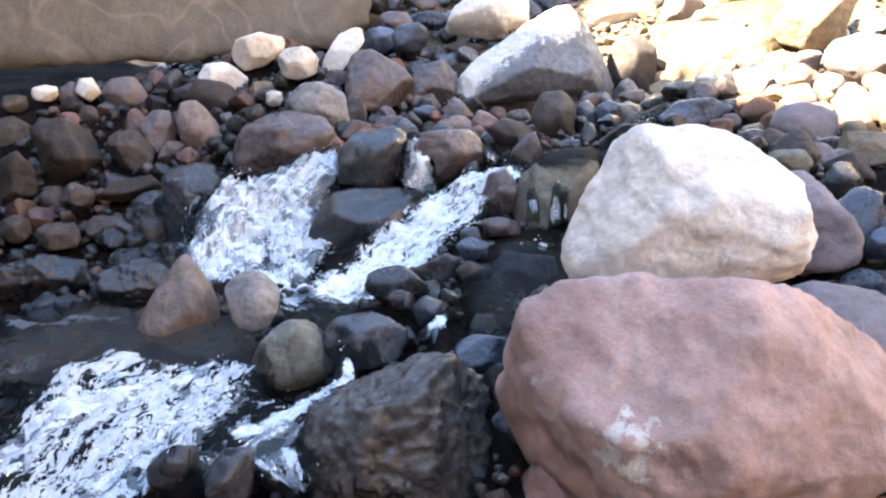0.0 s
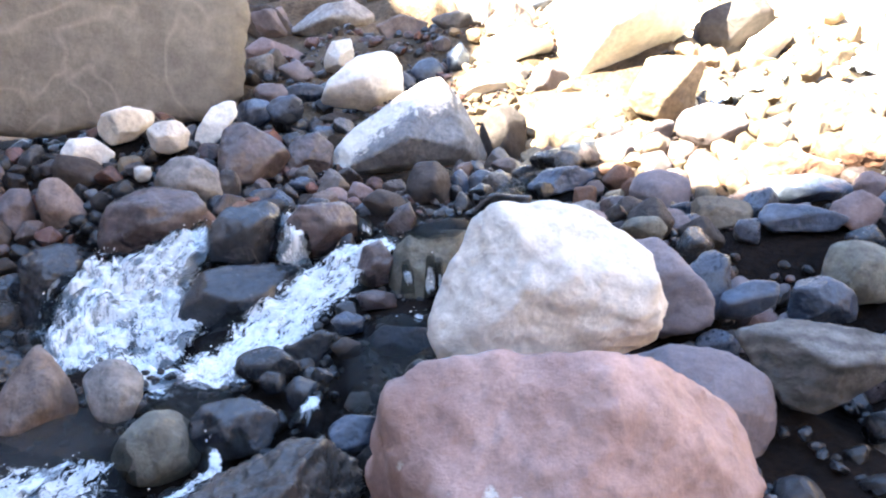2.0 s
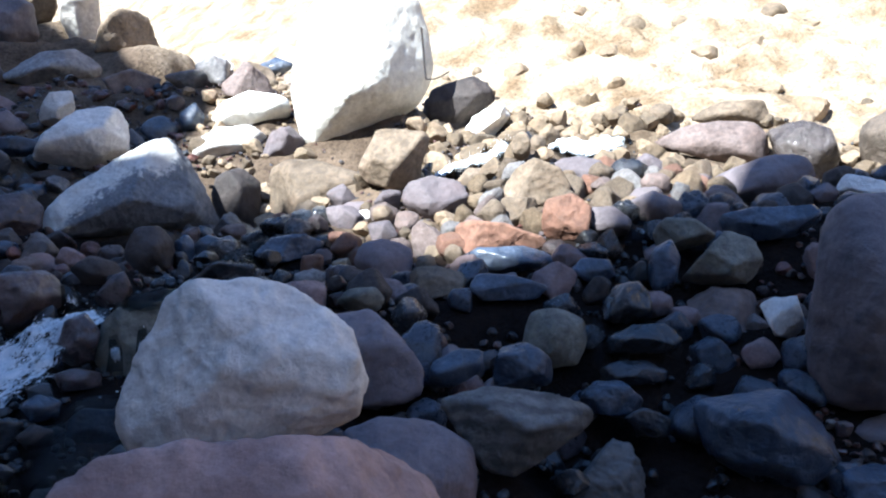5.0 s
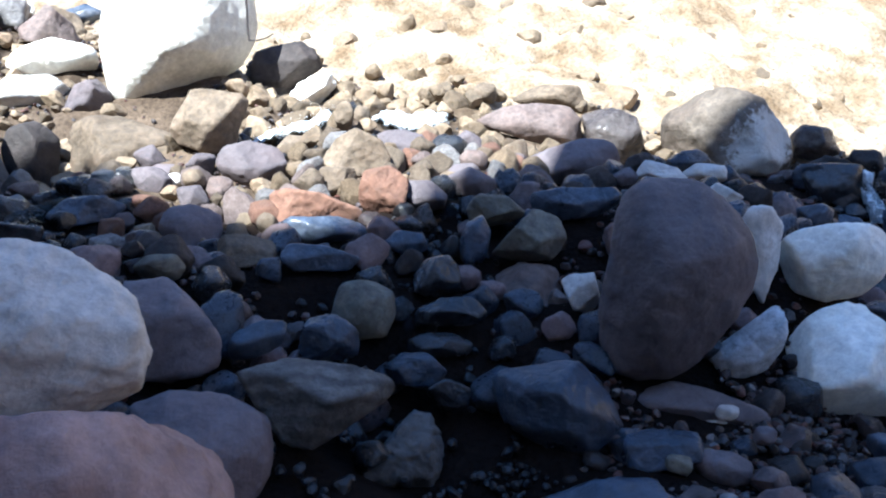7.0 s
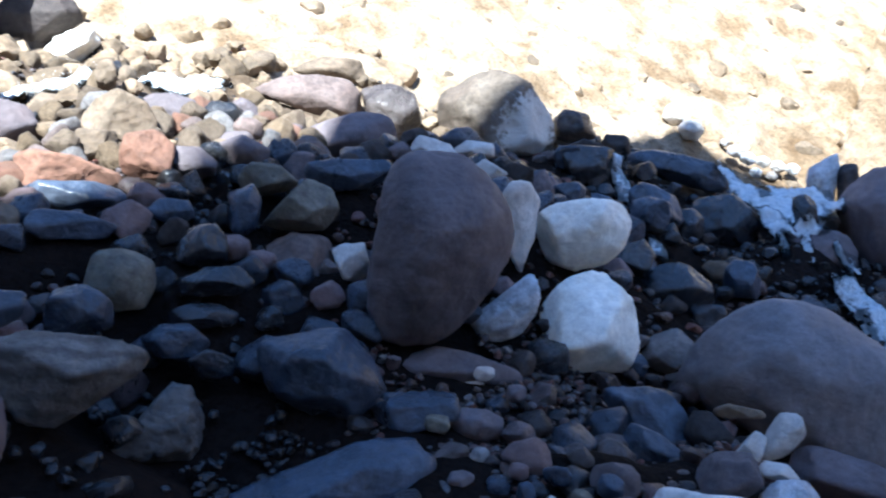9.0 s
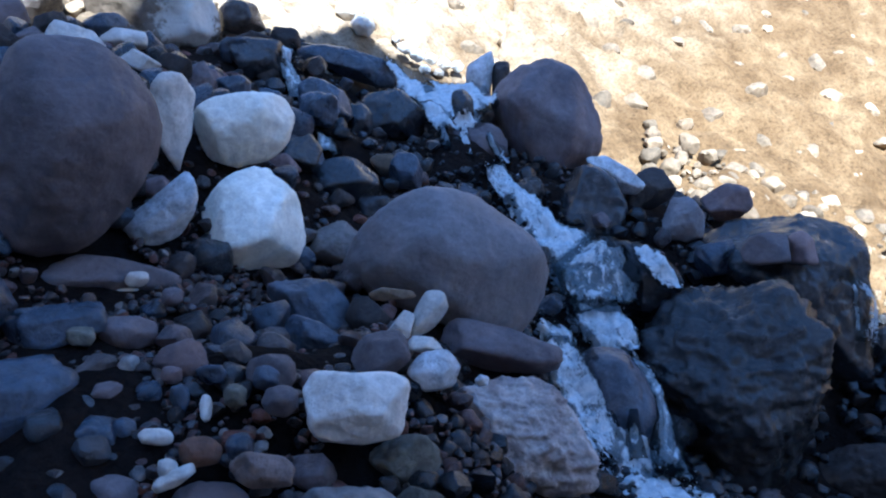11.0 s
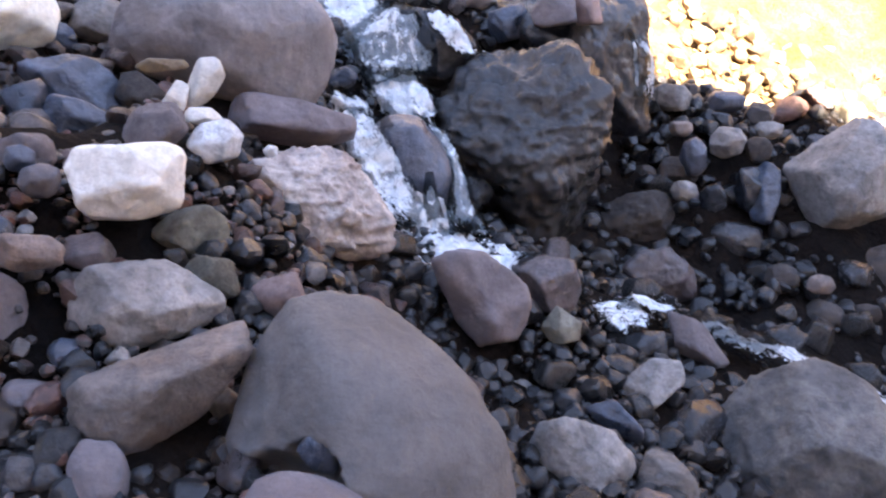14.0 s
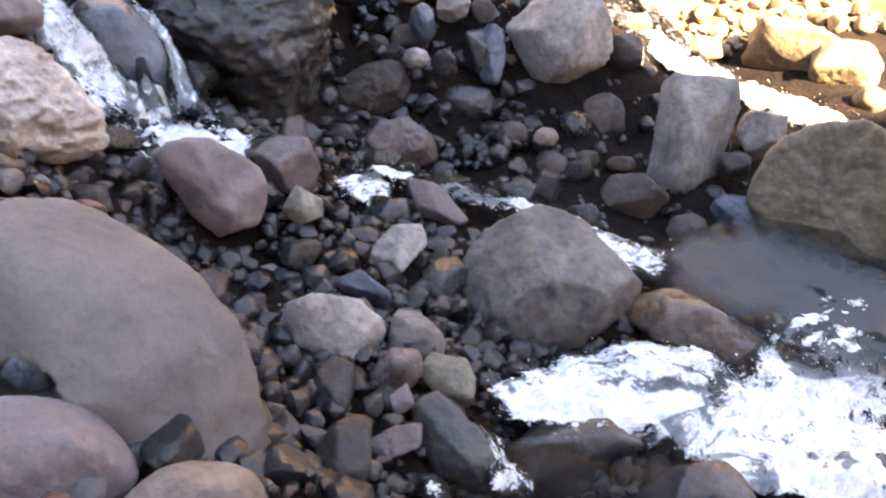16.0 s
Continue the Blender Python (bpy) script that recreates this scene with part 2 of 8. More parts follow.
def stone_points(cuts, depth, style, level, seed, hollows=()):
    """A stone bounded by planes: cuts are (angle, distance) round its outline, depth its half thickness; the edges are worn.
    hollows are (x, y, z, radius) of rounded bites out of it."""
    rng = np.random.default_rng(seed)
    sharp, lumps, fine, shoulders = STYLE[style]
    d, faces = ball(level)
    normals, reach = [], []
    for a, h in cuts:
        c, s = math.cos(radians(a)), math.sin(radians(a))
        h = max(h, 0.01)
        normals.append((c, 0, s)), reach.append(h)
        for side in (-1, 1):
            if rng.random() > shoulders:
                continue
            e = radians(rng.uniform(25, 62))
            normals.append((c * math.cos(e), side * math.sin(e), s * math.cos(e)))
            reach.append(math.hypot(h * math.cos(e), depth * math.sin(e)) * (rng.uniform(0.72, 0.95) if style == "f" else rng.uniform(0.82, 1.0)))
    for side in (-1, 1):
        lean = 0 if style == "k" else min(1.0, 1.3 * depth / float(np.mean([h for _, h in cuts])))
        tip = Vector((lean * rng.uniform(-0.4, 0.4), side, lean * rng.uniform(-0.3, 0.4))).normalized()
        normals.append(tuple(tip)), reach.append(depth)
    s = np.maximum(d @ np.array(normals).T, 0) / np.array(reach)
    k = sharp * (1 + len(cuts) / 12)
    r = (s ** k).sum(axis=1) ** (-1 / k)
    p = d * r[:, None]
    # the worn edges take something away: grow back to the size that the planes give
    rim_ways = np.array([(math.cos(radians(a)), 0, math.sin(radians(a))) for a, _ in cuts])
    grown = 1.0 if style == "k" else float(np.clip(np.mean(np.array([max(h, 0.01) for _, h in cuts]) / (p @ rim_ways.T).max(axis=0)), 1.0, 1.12))
    r, p = r * grown, p * grown
    # chipped facets all round
    chips = np.random.default_rng(seed + 999)
    for _ in range(14 if style in "rk" else 34):
        way = chips.normal(size=3)
        way /= np.linalg.norm(way)
        cut = (p @ way).max() * (1 - chips.uniform(0.004, 0.028 if style in "rk" else 0.06))
        facing = d @ way
        r = np.where(facing * r > cut, cut / np.maximum(facing, 1e-6), r)
    p = d * r[:, None]
    size = float(np.mean([h for _, h in cuts]))
    q = p / size
    r = r * (1 + lumps * fractal(q * 1.3, seed, 3) + fine * fractal(q * 7, seed + 50, 4, 0.6))
    if style == "c":
        hollow = np.abs(fractal(q * (3.4, 3.4, 6) + 5, seed + 70, 2)) + 0.5 * np.abs(fractal(q * (9, 9, 14) + 3, seed + 80, 2))
        r = r * (1.03 - 0.08 * np.minimum(hollow, 1.0))
    if style != "r":
        r = r * (1 - 0.055 * np.maximum(0, 0.42 - np.abs(fractal(q * 1.7 + 9, seed + 90, 2))) ** 1.5)
    for hx, hy, hz, reach_in in hollows:
        c = np.array((hx, hy, hz))
        along_way = d @ c
        inside = along_way ** 2 - (c @ c - reach_in ** 2)
        enter = along_way - np.sqrt(np.maximum(inside, 0))
        r = np.where((inside > 0) & (enter > 0.02), np.minimum(r, enter), r)
    return d * r[:, None], faces, size


WORDS = {"pale": "pale grey granite", "white": "white granite", "red": "reddish", "brown": "purple-brown", "dome": "grey-brown", "grey": "mid-grey",
         "slate": "blue-grey", "crusted": "pale-crusted blue-grey", "dark": "dark grey", "olive": "olive-grey", "tan": "tan", "ochre": "ochre", "beige": "beige", "pink": "pinkish grey", "orange": "orange-red", "patched": "tan and pale",
         "rust": "rust-stained brown", "bluepale": "pale blue-grey", "strata": "dark layered", "wetdark": "wet dark", "black": "wet black",
         "wetbrown": "wet brown", "wetred": "wet reddish", "umber": "dark umber", "violet": "violet-grey", "ledge": "pinkish beige", "lichened": "reddish"}
SHAPES = {"r": "rounded", "b": "blunt-edged", "s": "sharp-edged", "c": "craggy", "f": "faceted", "k": "flat-faced"}
BEDDED = []
SOLID = []


def boulder(material, style, place, turn, cuts, depth, level, seed, label="", bedded=True, hollows=()):
    verts, faces, size = stone_points(cuts, depth, style, level, seed, hollows)
    name = "boulder" if size > 0.16 else "stone"
    ob = new(name, mesh_from(name, verts, faces, ROCK[material]))
    ob.matrix_world = pose(*place, *turn)
    where = "in the stream" if material.startswith("wet") else "lying among other stones"
    tagged(ob, label or f"{SHAPES[style]} {WORDS[material]} {name} {where}", name, "boulders and stones of the stream bed")
    turned = verts @ np.array(ob.matrix_world.to_3x3()).T
    plain, plain_faces, _ = stone_points(cuts, depth, style, min(level, 4), seed, hollows)
    SOLID.append((plain @ np.array(ob.matrix_world.to_3x3()).T + place, plain_faces))
    low, high = turned.min(axis=0), turned.max(axis=0)
    reach = (high[:2] - low[:2]).mean() / 2
    if bedded:
        BEDDED.append((place[0], place[1], place[2] + low[2] * 0.62, reach, place[2] + high[2]))
    return ob


# ---- boulders and stones ----
boulder('pale', 'b', (0.80, 2.62, 1.46), (-3, -2, -17), ((-163,0.45),(-138,0.456),(-88,0.279),(-85,0.278),(-67,0.321),(-15,0.403),(13,0.353),(31,0.327),(52,0.284),(66,0.277),(89,0.276),(120,0.316),(154,0.316),(162,0.348)), 0.30, 6, 1, 'large pale grey granite boulder balanced on a reddish boulder')
boulder('lichened', 'b', (0.78, 2.27, 0.87), (-17, -6, -17), ((-173,0.596),(-146,0.521),(-121,0.429),(-89,0.344),(-65,0.396),(-33,0.478),(-8,0.523),(30,0.549),(47,0.523),(78,0.408),(88,0.37),(116,0.51),(133,0.575),(168,0.626)), 0.43, 6, 2, 'huge smooth reddish boulder with pale lichen marks under the pale one')
boulder('brown', 'r', (1.45, 2.76, 0.97), (-12, -1, -27), ((-140,0.21),(-113,0.247),(-37,0.239),(-32,0.236),(6,0.239),(54,0.235),(82,0.231),(112,0.276),(-169,0.241)), 0.21, 6, 3)
boulder('brown', 'b', (1.47, 3.26, 1.38), (-5, 1, -22), ((-99,0.205),(-68,0.206),(-6,0.223),(38,0.166),(45,0.166),(98,0.229),(173,0.194),(-159,0.179)), 0.19, 5, 4)
boulder('crusted', 'f', (0.75, 7.30, 2.50), (7, 0, -6), ((-84,0.444),(-82,0.445),(-12,0.832),(23,0.657),(33,0.632),(64,0.595),(110,0.371),(124,0.298),(135,0.344),(160,0.582)), 0.36, 6, 5, 'grey triangular boulder with a sunlit pale top')
boulder('umber', 'r', (1.71, 7.42, 2.51), (6, 0, -11), ((-167,0.213),(-134,0.243),(-94,0.315),(-31,0.283),(2,0.225),(52,0.277),(112,0.285),(166,0.234)), 0.25, 5, 6)
boulder('tan', 'b', (2.48, 7.10, 2.56), (7, -3, -17), ((-157,0.62),(-91,0.357),(-71,0.346),(-44,0.502),(53,0.318),(68,0.276),(91,0.352),(119,0.492),(173,0.575)), 0.39, 5, 7)
boulder('pale', 'f', (0.44, 8.40, 3.20), (10, -2, -2), ((-115,0.385),(-101,0.33),(-60,0.333),(-15,0.415),(29,0.453),(101,0.278),(127,0.231),(156,0.326)), 0.29, 5, 8)
boulder('wetred', 'b', (-0.56, 7.11, 2.33), (5, -1, 6), ((-176,0.311),(-110,0.289),(-79,0.248),(-26,0.3),(42,0.226),(61,0.197),(113,0.281),(163,0.291)), 0.28, 5, 9)
boulder('wetred', 'b', (-0.11, 7.25, 2.32), (5, -1, 2), ((-167,0.221),(-103,0.203),(-69,0.21),(-7,0.224),(43,0.222),(102,0.189),(151,0.199)), 0.18, 5, 10)
boulder('pale', 'b', (-1.70, 7.35, 2.60), (8, 0, 13), ((-71,0.148),(-49,0.146),(17,0.273),(81,0.165),(110,0.147),(158,0.199),(-143,0.224)), 0.14, 5, 11)
boulder('pale', 'b', (-1.27, 7.03, 2.46), (7, 0, 10), ((-97,0.151),(-62,0.143),(-11,0.173),(43,0.166),(97,0.138),(126,0.151),(-163,0.163)), 0.13, 5, 12)
boulder('pale', 'b', (-0.95, 7.43, 2.60), (8, -0, 7), ((-40,0.104),(-37,0.102),(10,0.223),(112,0.171),(148,0.113),(167,0.141),(-89,0.252)), 0.11, 5, 13)
boulder('pale', 'b', (-1.97, 7.19, 2.35), (6, 1, 15), ((-93,0.108),(-23,0.209),(55,0.125),(101,0.123),(150,0.188),(-110,0.107)), 0.10, 5, 14)
boulder('umber', 'r', (-1.97, 7.02, 2.14), (4, 1, 16), ((-115,0.147),(-76,0.171),(0,0.258),(55,0.158),(87,0.149),(137,0.23),(-159,0.223)), 0.16, 5, 15)
boulder('pink', 'r', (-2.00, 6.59, 1.84), (2, 1, 17), ((-129,0.193),(-78,0.229),(-22,0.229),(29,0.161),(48,0.165),(98,0.255),(165,0.202),(-164,0.16)), 0.17, 5, 16)
boulder('brown', 'b', (-2.32, 6.56, 1.84), (2, 1, 20), ((-96,0.174),(-19,0.14),(15,0.124),(87,0.174),(143,0.143),(-149,0.129)), 0.13, 5, 17)
boulder('grey', 'r', (-1.02, 6.44, 2.02), (4, -0, 9), ((-94,0.194),(-69,0.219),(12,0.246),(37,0.214),(71,0.213),(112,0.224),(150,0.239),(-156,0.238)), 0.21, 5, 18)
boulder('wetred', 'b', (-1.19, 5.93, 1.71), (1, 0, 11), ((-98,0.264),(-69,0.249),(-30,0.329),(38,0.362),(80,0.268),(111,0.254),(158,0.323),(-174,0.368)), 0.25, 5, 19)
boulder('umber', 'b', (-2.96, 6.33, 1.65), (0, 2, 25), ((-106,0.247),(-47,0.293),(13,0.256),(42,0.222),(81,0.253),(122,0.298),(-163,0.217)), 0.25, 5, 20)
boulder('umber', 'b', (-2.48, 6.36, 1.67), (1, 1, 21), ((-84,0.161),(-8,0.178),(36,0.144),(100,0.161),(151,0.184),(-143,0.141)), 0.16, 5, 21)
boulder('brown', 'r', (-2.81, 7.12, 2.17), (4, 1, 22), ((-79,0.161),(-14,0.18),(39,0.17),(101,0.152),(149,0.176),(-129,0.155)), 0.16, 5, 22)
boulder('pale', 'r', (-3.07, 6.97, 2.20), (4, 2, 24), ((-48,0.094),(32,0.087),(100,0.094),(164,0.092),(-120,0.087)), 0.08, 4, 23)
boulder('umber', 'b', (-3.24, 6.04, 1.42), (-2, 2, 28), ((-93,0.195),(-55,0.17),(7,0.15),(43,0.17),(124,0.181),(180,0.132)), 0.17, 5, 24)
boulder('umber', 'r', (-2.91, 5.98, 1.27), (-3, 2, 26), ((-76,0.108),(-3,0.099),(51,0.096),(126,0.111),(-160,0.086)), 0.10, 4, 25)
boulder('umber', 's', (-2.34, 5.98, 1.38), (-2, 1, 21), ((-71,0.081),(42,0.195),(102,0.081),(132,0.122),(-95,0.103)), 0.09, 5, 26)
# a darker stone here puts the overhang's shade into the colour
boulder('wetdark', 'c', (-2.14, 5.79, 1.18), (-4, 1, 20), ((-103,0.19),(-32,0.169),(12,0.151),(103,0.184),(147,0.165),(-159,0.16)), 0.13, 5, 27)
boulder('wetdark', 'c', (-1.80, 5.63, 1.28), (-3, 1, 18), ((-172,0.175),(-65,0.305),(-16,0.166),(25,0.287),(87,0.297),(122,0.279),(-178,0.17)), 0.18, 5, 28)
boulder('wetdark', 'c', (-1.85, 4.77, 0.84), (-8, 1, 21), ((-100,0.158),(-68,0.167),(-4,0.204),(74,0.179),(112,0.151),(-176,0.21)), 0.16, 5, 29)
boulder('wetdark', 'c', (-2.67, 5.29, 0.79), (-8, 2, 27), ((-95,0.149),(-81,0.15),(0,0.325),(79,0.172),(108,0.16),(-180,0.318)), 0.20, 5, 30)
boulder('umber', 'b', (-3.53, 6.55, 1.80), (2, 2, 28), ((-118,0.143),(-74,0.13),(-7,0.14),(65,0.135),(112,0.133),(180,0.134)), 0.12, 5, 31)
boulder('umber', 'r', (-3.02, 6.84, 1.95), (3, 2, 24), ((-80,0.094),(17,0.085),(87,0.101),(156,0.089),(-117,0.09)), 0.08, 4, 32)
boulder('rust', 'r', (-1.27, 3.83, 0.87), (-10, 1, 18), ((-99,0.211),(-68,0.185),(-24,0.192),(11,0.188),(32,0.193),(55,0.236),(139,0.171),(150,0.149),(163,0.159),(-148,0.241)), 0.19, 5, 33, 'teardrop-shaped brown boulder with rust-stained base in the stream')
boulder('grey', 'r', (-0.91, 3.80, 0.93), (-10, 0, 13), ((-136,0.136),(-82,0.165),(-33,0.131),(-3,0.129),(46,0.138),(93,0.151),(139,0.147),(-166,0.117)), 0.13, 5, 34)
boulder('olive', 'r', (-0.61, 3.29, 0.79), (-14, 0, 11), ((-109,0.146),(-70,0.144),(-37,0.159),(10,0.165),(46,0.154),(89,0.148),(127,0.148),(160,0.16),(-150,0.158)), 0.14, 5, 35)
boulder('wetdark', 'f', (-0.45, 4.87, 1.21), (-5, -1, 5), ((-166,0.371),(-147,0.354),(-97,0.264),(-62,0.134),(-31,0.272),(19,0.421),(84,0.262),(92,0.241),(127,0.314),(147,0.351)), 0.22, 5, 36, 'dark wet angular boulder lodged amid the white water')
boulder('wetdark', 'b', (-0.45, 5.18, 1.65), (1, -1, 5), ((-90,0.204),(-27,0.227),(-3,0.227),(50,0.249),(101,0.173),(139,0.184),(178,0.227)), 0.19, 5, 37)
boulder('wetred', 'b', (0.00, 5.23, 1.65), (1, -1, 0), ((-90,0.195),(-60,0.178),(-43,0.212),(36,0.278),(93,0.183),(139,0.187),(166,0.267)), 0.18, 5, 38)
boulder('umber', 'r', (0.46, 5.64, 1.83), (2, -1, -5), ((-94,0.104),(-49,0.119),(29,0.136),(75,0.099),(124,0.117),(-146,0.123)), 0.11, 5, 39)
boulder('umber', 'r', (0.82, 5.99, 1.98), (4, -2, -8), ((-102,0.18),(-75,0.175),(-4,0.162),(39,0.18),(96,0.184),(152,0.162),(-170,0.178)), 0.17, 5, 40)
boulder('slate', 'r', (1.25, 6.05, 2.00), (4, -2, -12), ((-118,0.103),(-72,0.097),(5,0.108),(71,0.098),(121,0.104),(180,0.11)), 0.10, 4, 41)
boulder('slate', 'b', (1.08, 6.14, 2.00), (4, -2, -10), ((-92,0.104),(-3,0.07),(39,0.091),(126,0.096),(-173,0.072)), 0.09, 4, 42)
boulder('olive', 'b', (0.66, 4.65, 1.42), (-2, -1, -8), ((-127,0.271),(-99,0.23),(-34,0.154),(-14,0.205),(78,0.248),(94,0.228),(130,0.238),(169,0.233)), 0.19, 5, 43)
boulder('wetred', 'b', (0.33, 4.69, 1.45), (-2, -1, -4), ((-134,0.131),(-81,0.133),(-12,0.105),(35,0.113),(108,0.121),(164,0.09)), 0.11, 5, 44)
boulder('slate', 'b', (1.63, 5.24, 1.97), (4, -3, -17), ((-82,0.084),(-57,0.12),(65,0.127),(92,0.087),(129,0.13),(-115,0.133)), 0.10, 5, 45)
boulder('wetdark', 'b', (1.13, 4.86, 1.78), (2, -2, -13), ((-78,0.071),(-13,0.169),(84,0.082),(124,0.1),(-134,0.152)), 0.09, 5, 46)
boulder('wetdark', 's', (-0.09, 4.18, 1.00), (-8, -1, 1), ((-65,0.084),(-37,0.141),(77,0.156),(114,0.074),(129,0.105),(-90,0.106)), 0.10, 5, 47)
boulder('slate', 'r', (0.17, 4.23, 1.16), (-6, -1, -2), ((-83,0.059),(-13,0.086),(72,0.059),(117,0.069),(-150,0.075)), 0.07, 4, 48)
boulder('umber', 'r', (0.15, 3.96, 1.07), (-8, -1, -2), ((-79,0.052),(-13,0.071),(66,0.051),(122,0.059),(-141,0.058)), 0.06, 4, 49)
boulder('wetred', 'r', (0.33, 4.44, 1.26), (-4, -1, -4), ((-88,0.05),(0,0.113),(75,0.054),(104,0.064),(-157,0.097)), 0.07, 4, 50)
boulder('wetdark', 'r', (-0.18, 3.54, 0.99), (-10, -1, 3), ((-78,0.049),(8,0.057),(74,0.048),(129,0.055),(-139,0.05)), 0.05, 4, 51)
boulder('wetdark', 'r', (-0.04, 3.50, 0.94), (-11, -1, 1), ((-81,0.072),(-7,0.081),(66,0.071),(135,0.082),(-161,0.076)), 0.07, 5, 52)
boulder('grey', 'r', (0.19, 3.43, 0.91), (-11, -1, -3), ((-61,0.049),(14,0.054),(90,0.049),(148,0.052),(-128,0.051)), 0.05, 4, 53)
boulder('slate', 'b', (0.42, 4.04, 1.07), (-7, -2, -6), ((-104,0.097),(-70,0.102),(7,0.166),(83,0.089),(123,0.122),(-165,0.168)), 0.10, 5, 54)
boulder('wetbrown', 'c', (-0.15, 2.79, 0.59), (-20, -1, 3), ((-124,0.353),(-91,0.294),(-55,0.31),(-7,0.347),(7,0.365),(55,0.396),(95,0.318),(115,0.29),(127,0.304),(165,0.361),(-167,0.382)), 0.26, 6, 55, 'big wet brown boulder with a film of water')
boulder('wetdark', 'b', (-0.32, 3.32, 0.85), (-13, -0, 6), ((-114,0.136),(-78,0.122),(-26,0.164),(52,0.151),(95,0.118),(138,0.154),(-143,0.159)), 0.11, 5, 56)
boulder('slate', 'b', (0.17, 3.14, 0.85), (-13, -1, -3), ((-121,0.08),(-69,0.083),(-12,0.095),(81,0.073),(117,0.082),(-161,0.102)), 0.06, 5, 57)
boulder('wetdark', 'r', (-0.82, 2.39, 0.65), (-21, 1, 19), ((-106,0.068),(-51,0.062),(6,0.082),(90,0.064),(134,0.063),(-171,0.084)), 0.07, 5, 58)
boulder('wetdark', 'r', (-0.63, 2.33, 0.64), (-22, 1, 15), ((-105,0.096),(-32,0.074),(2,0.071),(86,0.101),(140,0.074),(-171,0.076)), 0.08, 5, 59)
boulder('wetbrown', 'c', (-1.05, 2.59, 0.45), (-22, 1, 22), ((-97,0.051),(-9,0.061),(51,0.06),(126,0.053),(-159,0.066)), 0.06, 5, 60)
boulder('tan', 'f', (2.66, 5.90, 2.71), (9, -3, -22), ((-144,0.263),(-112,0.22),(-62,0.24),(-20,0.292),(25,0.336),(82,0.242),(98,0.249),(150,0.283)), 0.21, 5, 61)
boulder('white', 'r', (3.02, 7.69, 3.97), (16, -5, -20), ((-171,0.736),(-142,0.938),(-70,0.711),(-65,0.673),(-22,0.739),(3,0.743),(21,0.827),(96,0.848),(134,0.731),(161,0.669),(166,0.678)), 0.50, 6, 62, 'huge white sunlit boulder at the foot of the bank')
# dark colour stands in for the shade behind the white boulder
boulder('umber', 'b', (4.14, 7.75, 3.64), (13, -0, -26), ((-59,0.253),(-21,0.311),(41,0.427),(99,0.291),(130,0.268),(172,0.324),(-116,0.403)), 0.24, 5, 63)
boulder('white', 's', (4.22, 7.20, 3.36), (11, -0, -28), ((-105,0.245),(-48,0.098),(-12,0.202),(101,0.15),(130,0.113),(180,0.198)), 0.11, 5, 64)
boulder('white', 'b', (2.16, 8.77, 3.67), (12, -0, -12), ((-94,0.185),(-74,0.201),(13,0.406),(81,0.206),(113,0.212),(151,0.34),(-108,0.248)), 0.25, 5, 65)
boulder('pale', 'b', (1.86, 8.50, 3.24), (10, -0, -10), ((-88,0.165),(-85,0.165),(-17,0.371),(57,0.285),(93,0.194),(120,0.205),(-166,0.396)), 0.24, 5, 66)
boulder('brown', 'b', (2.30, 7.98, 3.14), (10, -0, -14), ((-74,0.177),(-7,0.208),(47,0.204),(109,0.19),(159,0.18),(-109,0.198)), 0.17, 5, 67)
boulder('white', 'b', (2.14, 10.74, 4.56), (15, -0, -9), ((-73,0.189),(-5,0.181),(70,0.23),(138,0.162),(-151,0.215)), 0.18, 5, 68)
boulder('tan', 'b', (2.53, 10.22, 4.37), (14, -0, -12), ((-71,0.218),(22,0.244),(73,0.232),(156,0.216),(-103,0.222)), 0.22, 5, 69)
boulder('slate', 'b', (2.81, 10.33, 4.60), (15, -0, -13), ((-84,0.135),(-28,0.194),(68,0.151),(117,0.146),(-146,0.189)), 0.15, 4, 70)
boulder('brown', 'f', (2.81, 5.46, 2.33), (6, -2, -24), ((-157,0.226),(-128,0.179),(-104,0.19),(-54,0.208),(-32,0.227),(27,0.25),(76,0.201),(105,0.205),(139,0.238)), 0.18, 5, 71)
boulder('orange', 'b', (2.73, 4.34, 1.99), (3, -1, -28), ((-137,0.25),(-90,0.118),(-83,0.119),(25,0.24),(67,0.103),(82,0.096),(106,0.156),(165,0.276)), 0.13, 5, 72)
boulder('slate', 'f', (2.64, 4.07, 1.83), (2, 0, -29), ((-142,0.204),(-107,0.099),(-85,0.09),(-31,0.237),(69,0.123),(90,0.094),(125,0.186)), 0.10, 5, 73)
boulder('slate', 's', (2.44, 3.76, 1.68), (-0, -0, -29), ((-89,0.067),(-42,0.175),(73,0.075),(87,0.073),(153,0.175),(-134,0.138)), 0.07, 5, 74)
boulder('brown', 'r', (2.06, 4.63, 1.80), (1, -1, -20), ((-152,0.128),(-136,0.136),(-56,0.176),(-29,0.161),(1,0.182),(65,0.191),(103,0.198),(153,0.188)), 0.16, 5, 75)
boulder('tan', 's', (2.15, 4.05, 1.72), (0, -0, -24), ((-81,0.09),(-8,0.159),(76,0.086),(95,0.09),(160,0.155),(-119,0.101)), 0.09, 5, 76)
boulder('olive', 'r', (1.57, 3.66, 1.64), (-1, -0, -18), ((-95,0.055),(-30,0.107),(36,0.092),(93,0.058),(134,0.092),(-135,0.089)), 0.06, 5, 77)
boulder('orange', 'b', (3.13, 4.18, 2.11), (5, -1, -33), ((-169,0.158),(-117,0.155),(-75,0.148),(-11,0.143),(50,0.151),(102,0.146),(164,0.148)), 0.15, 5, 78)
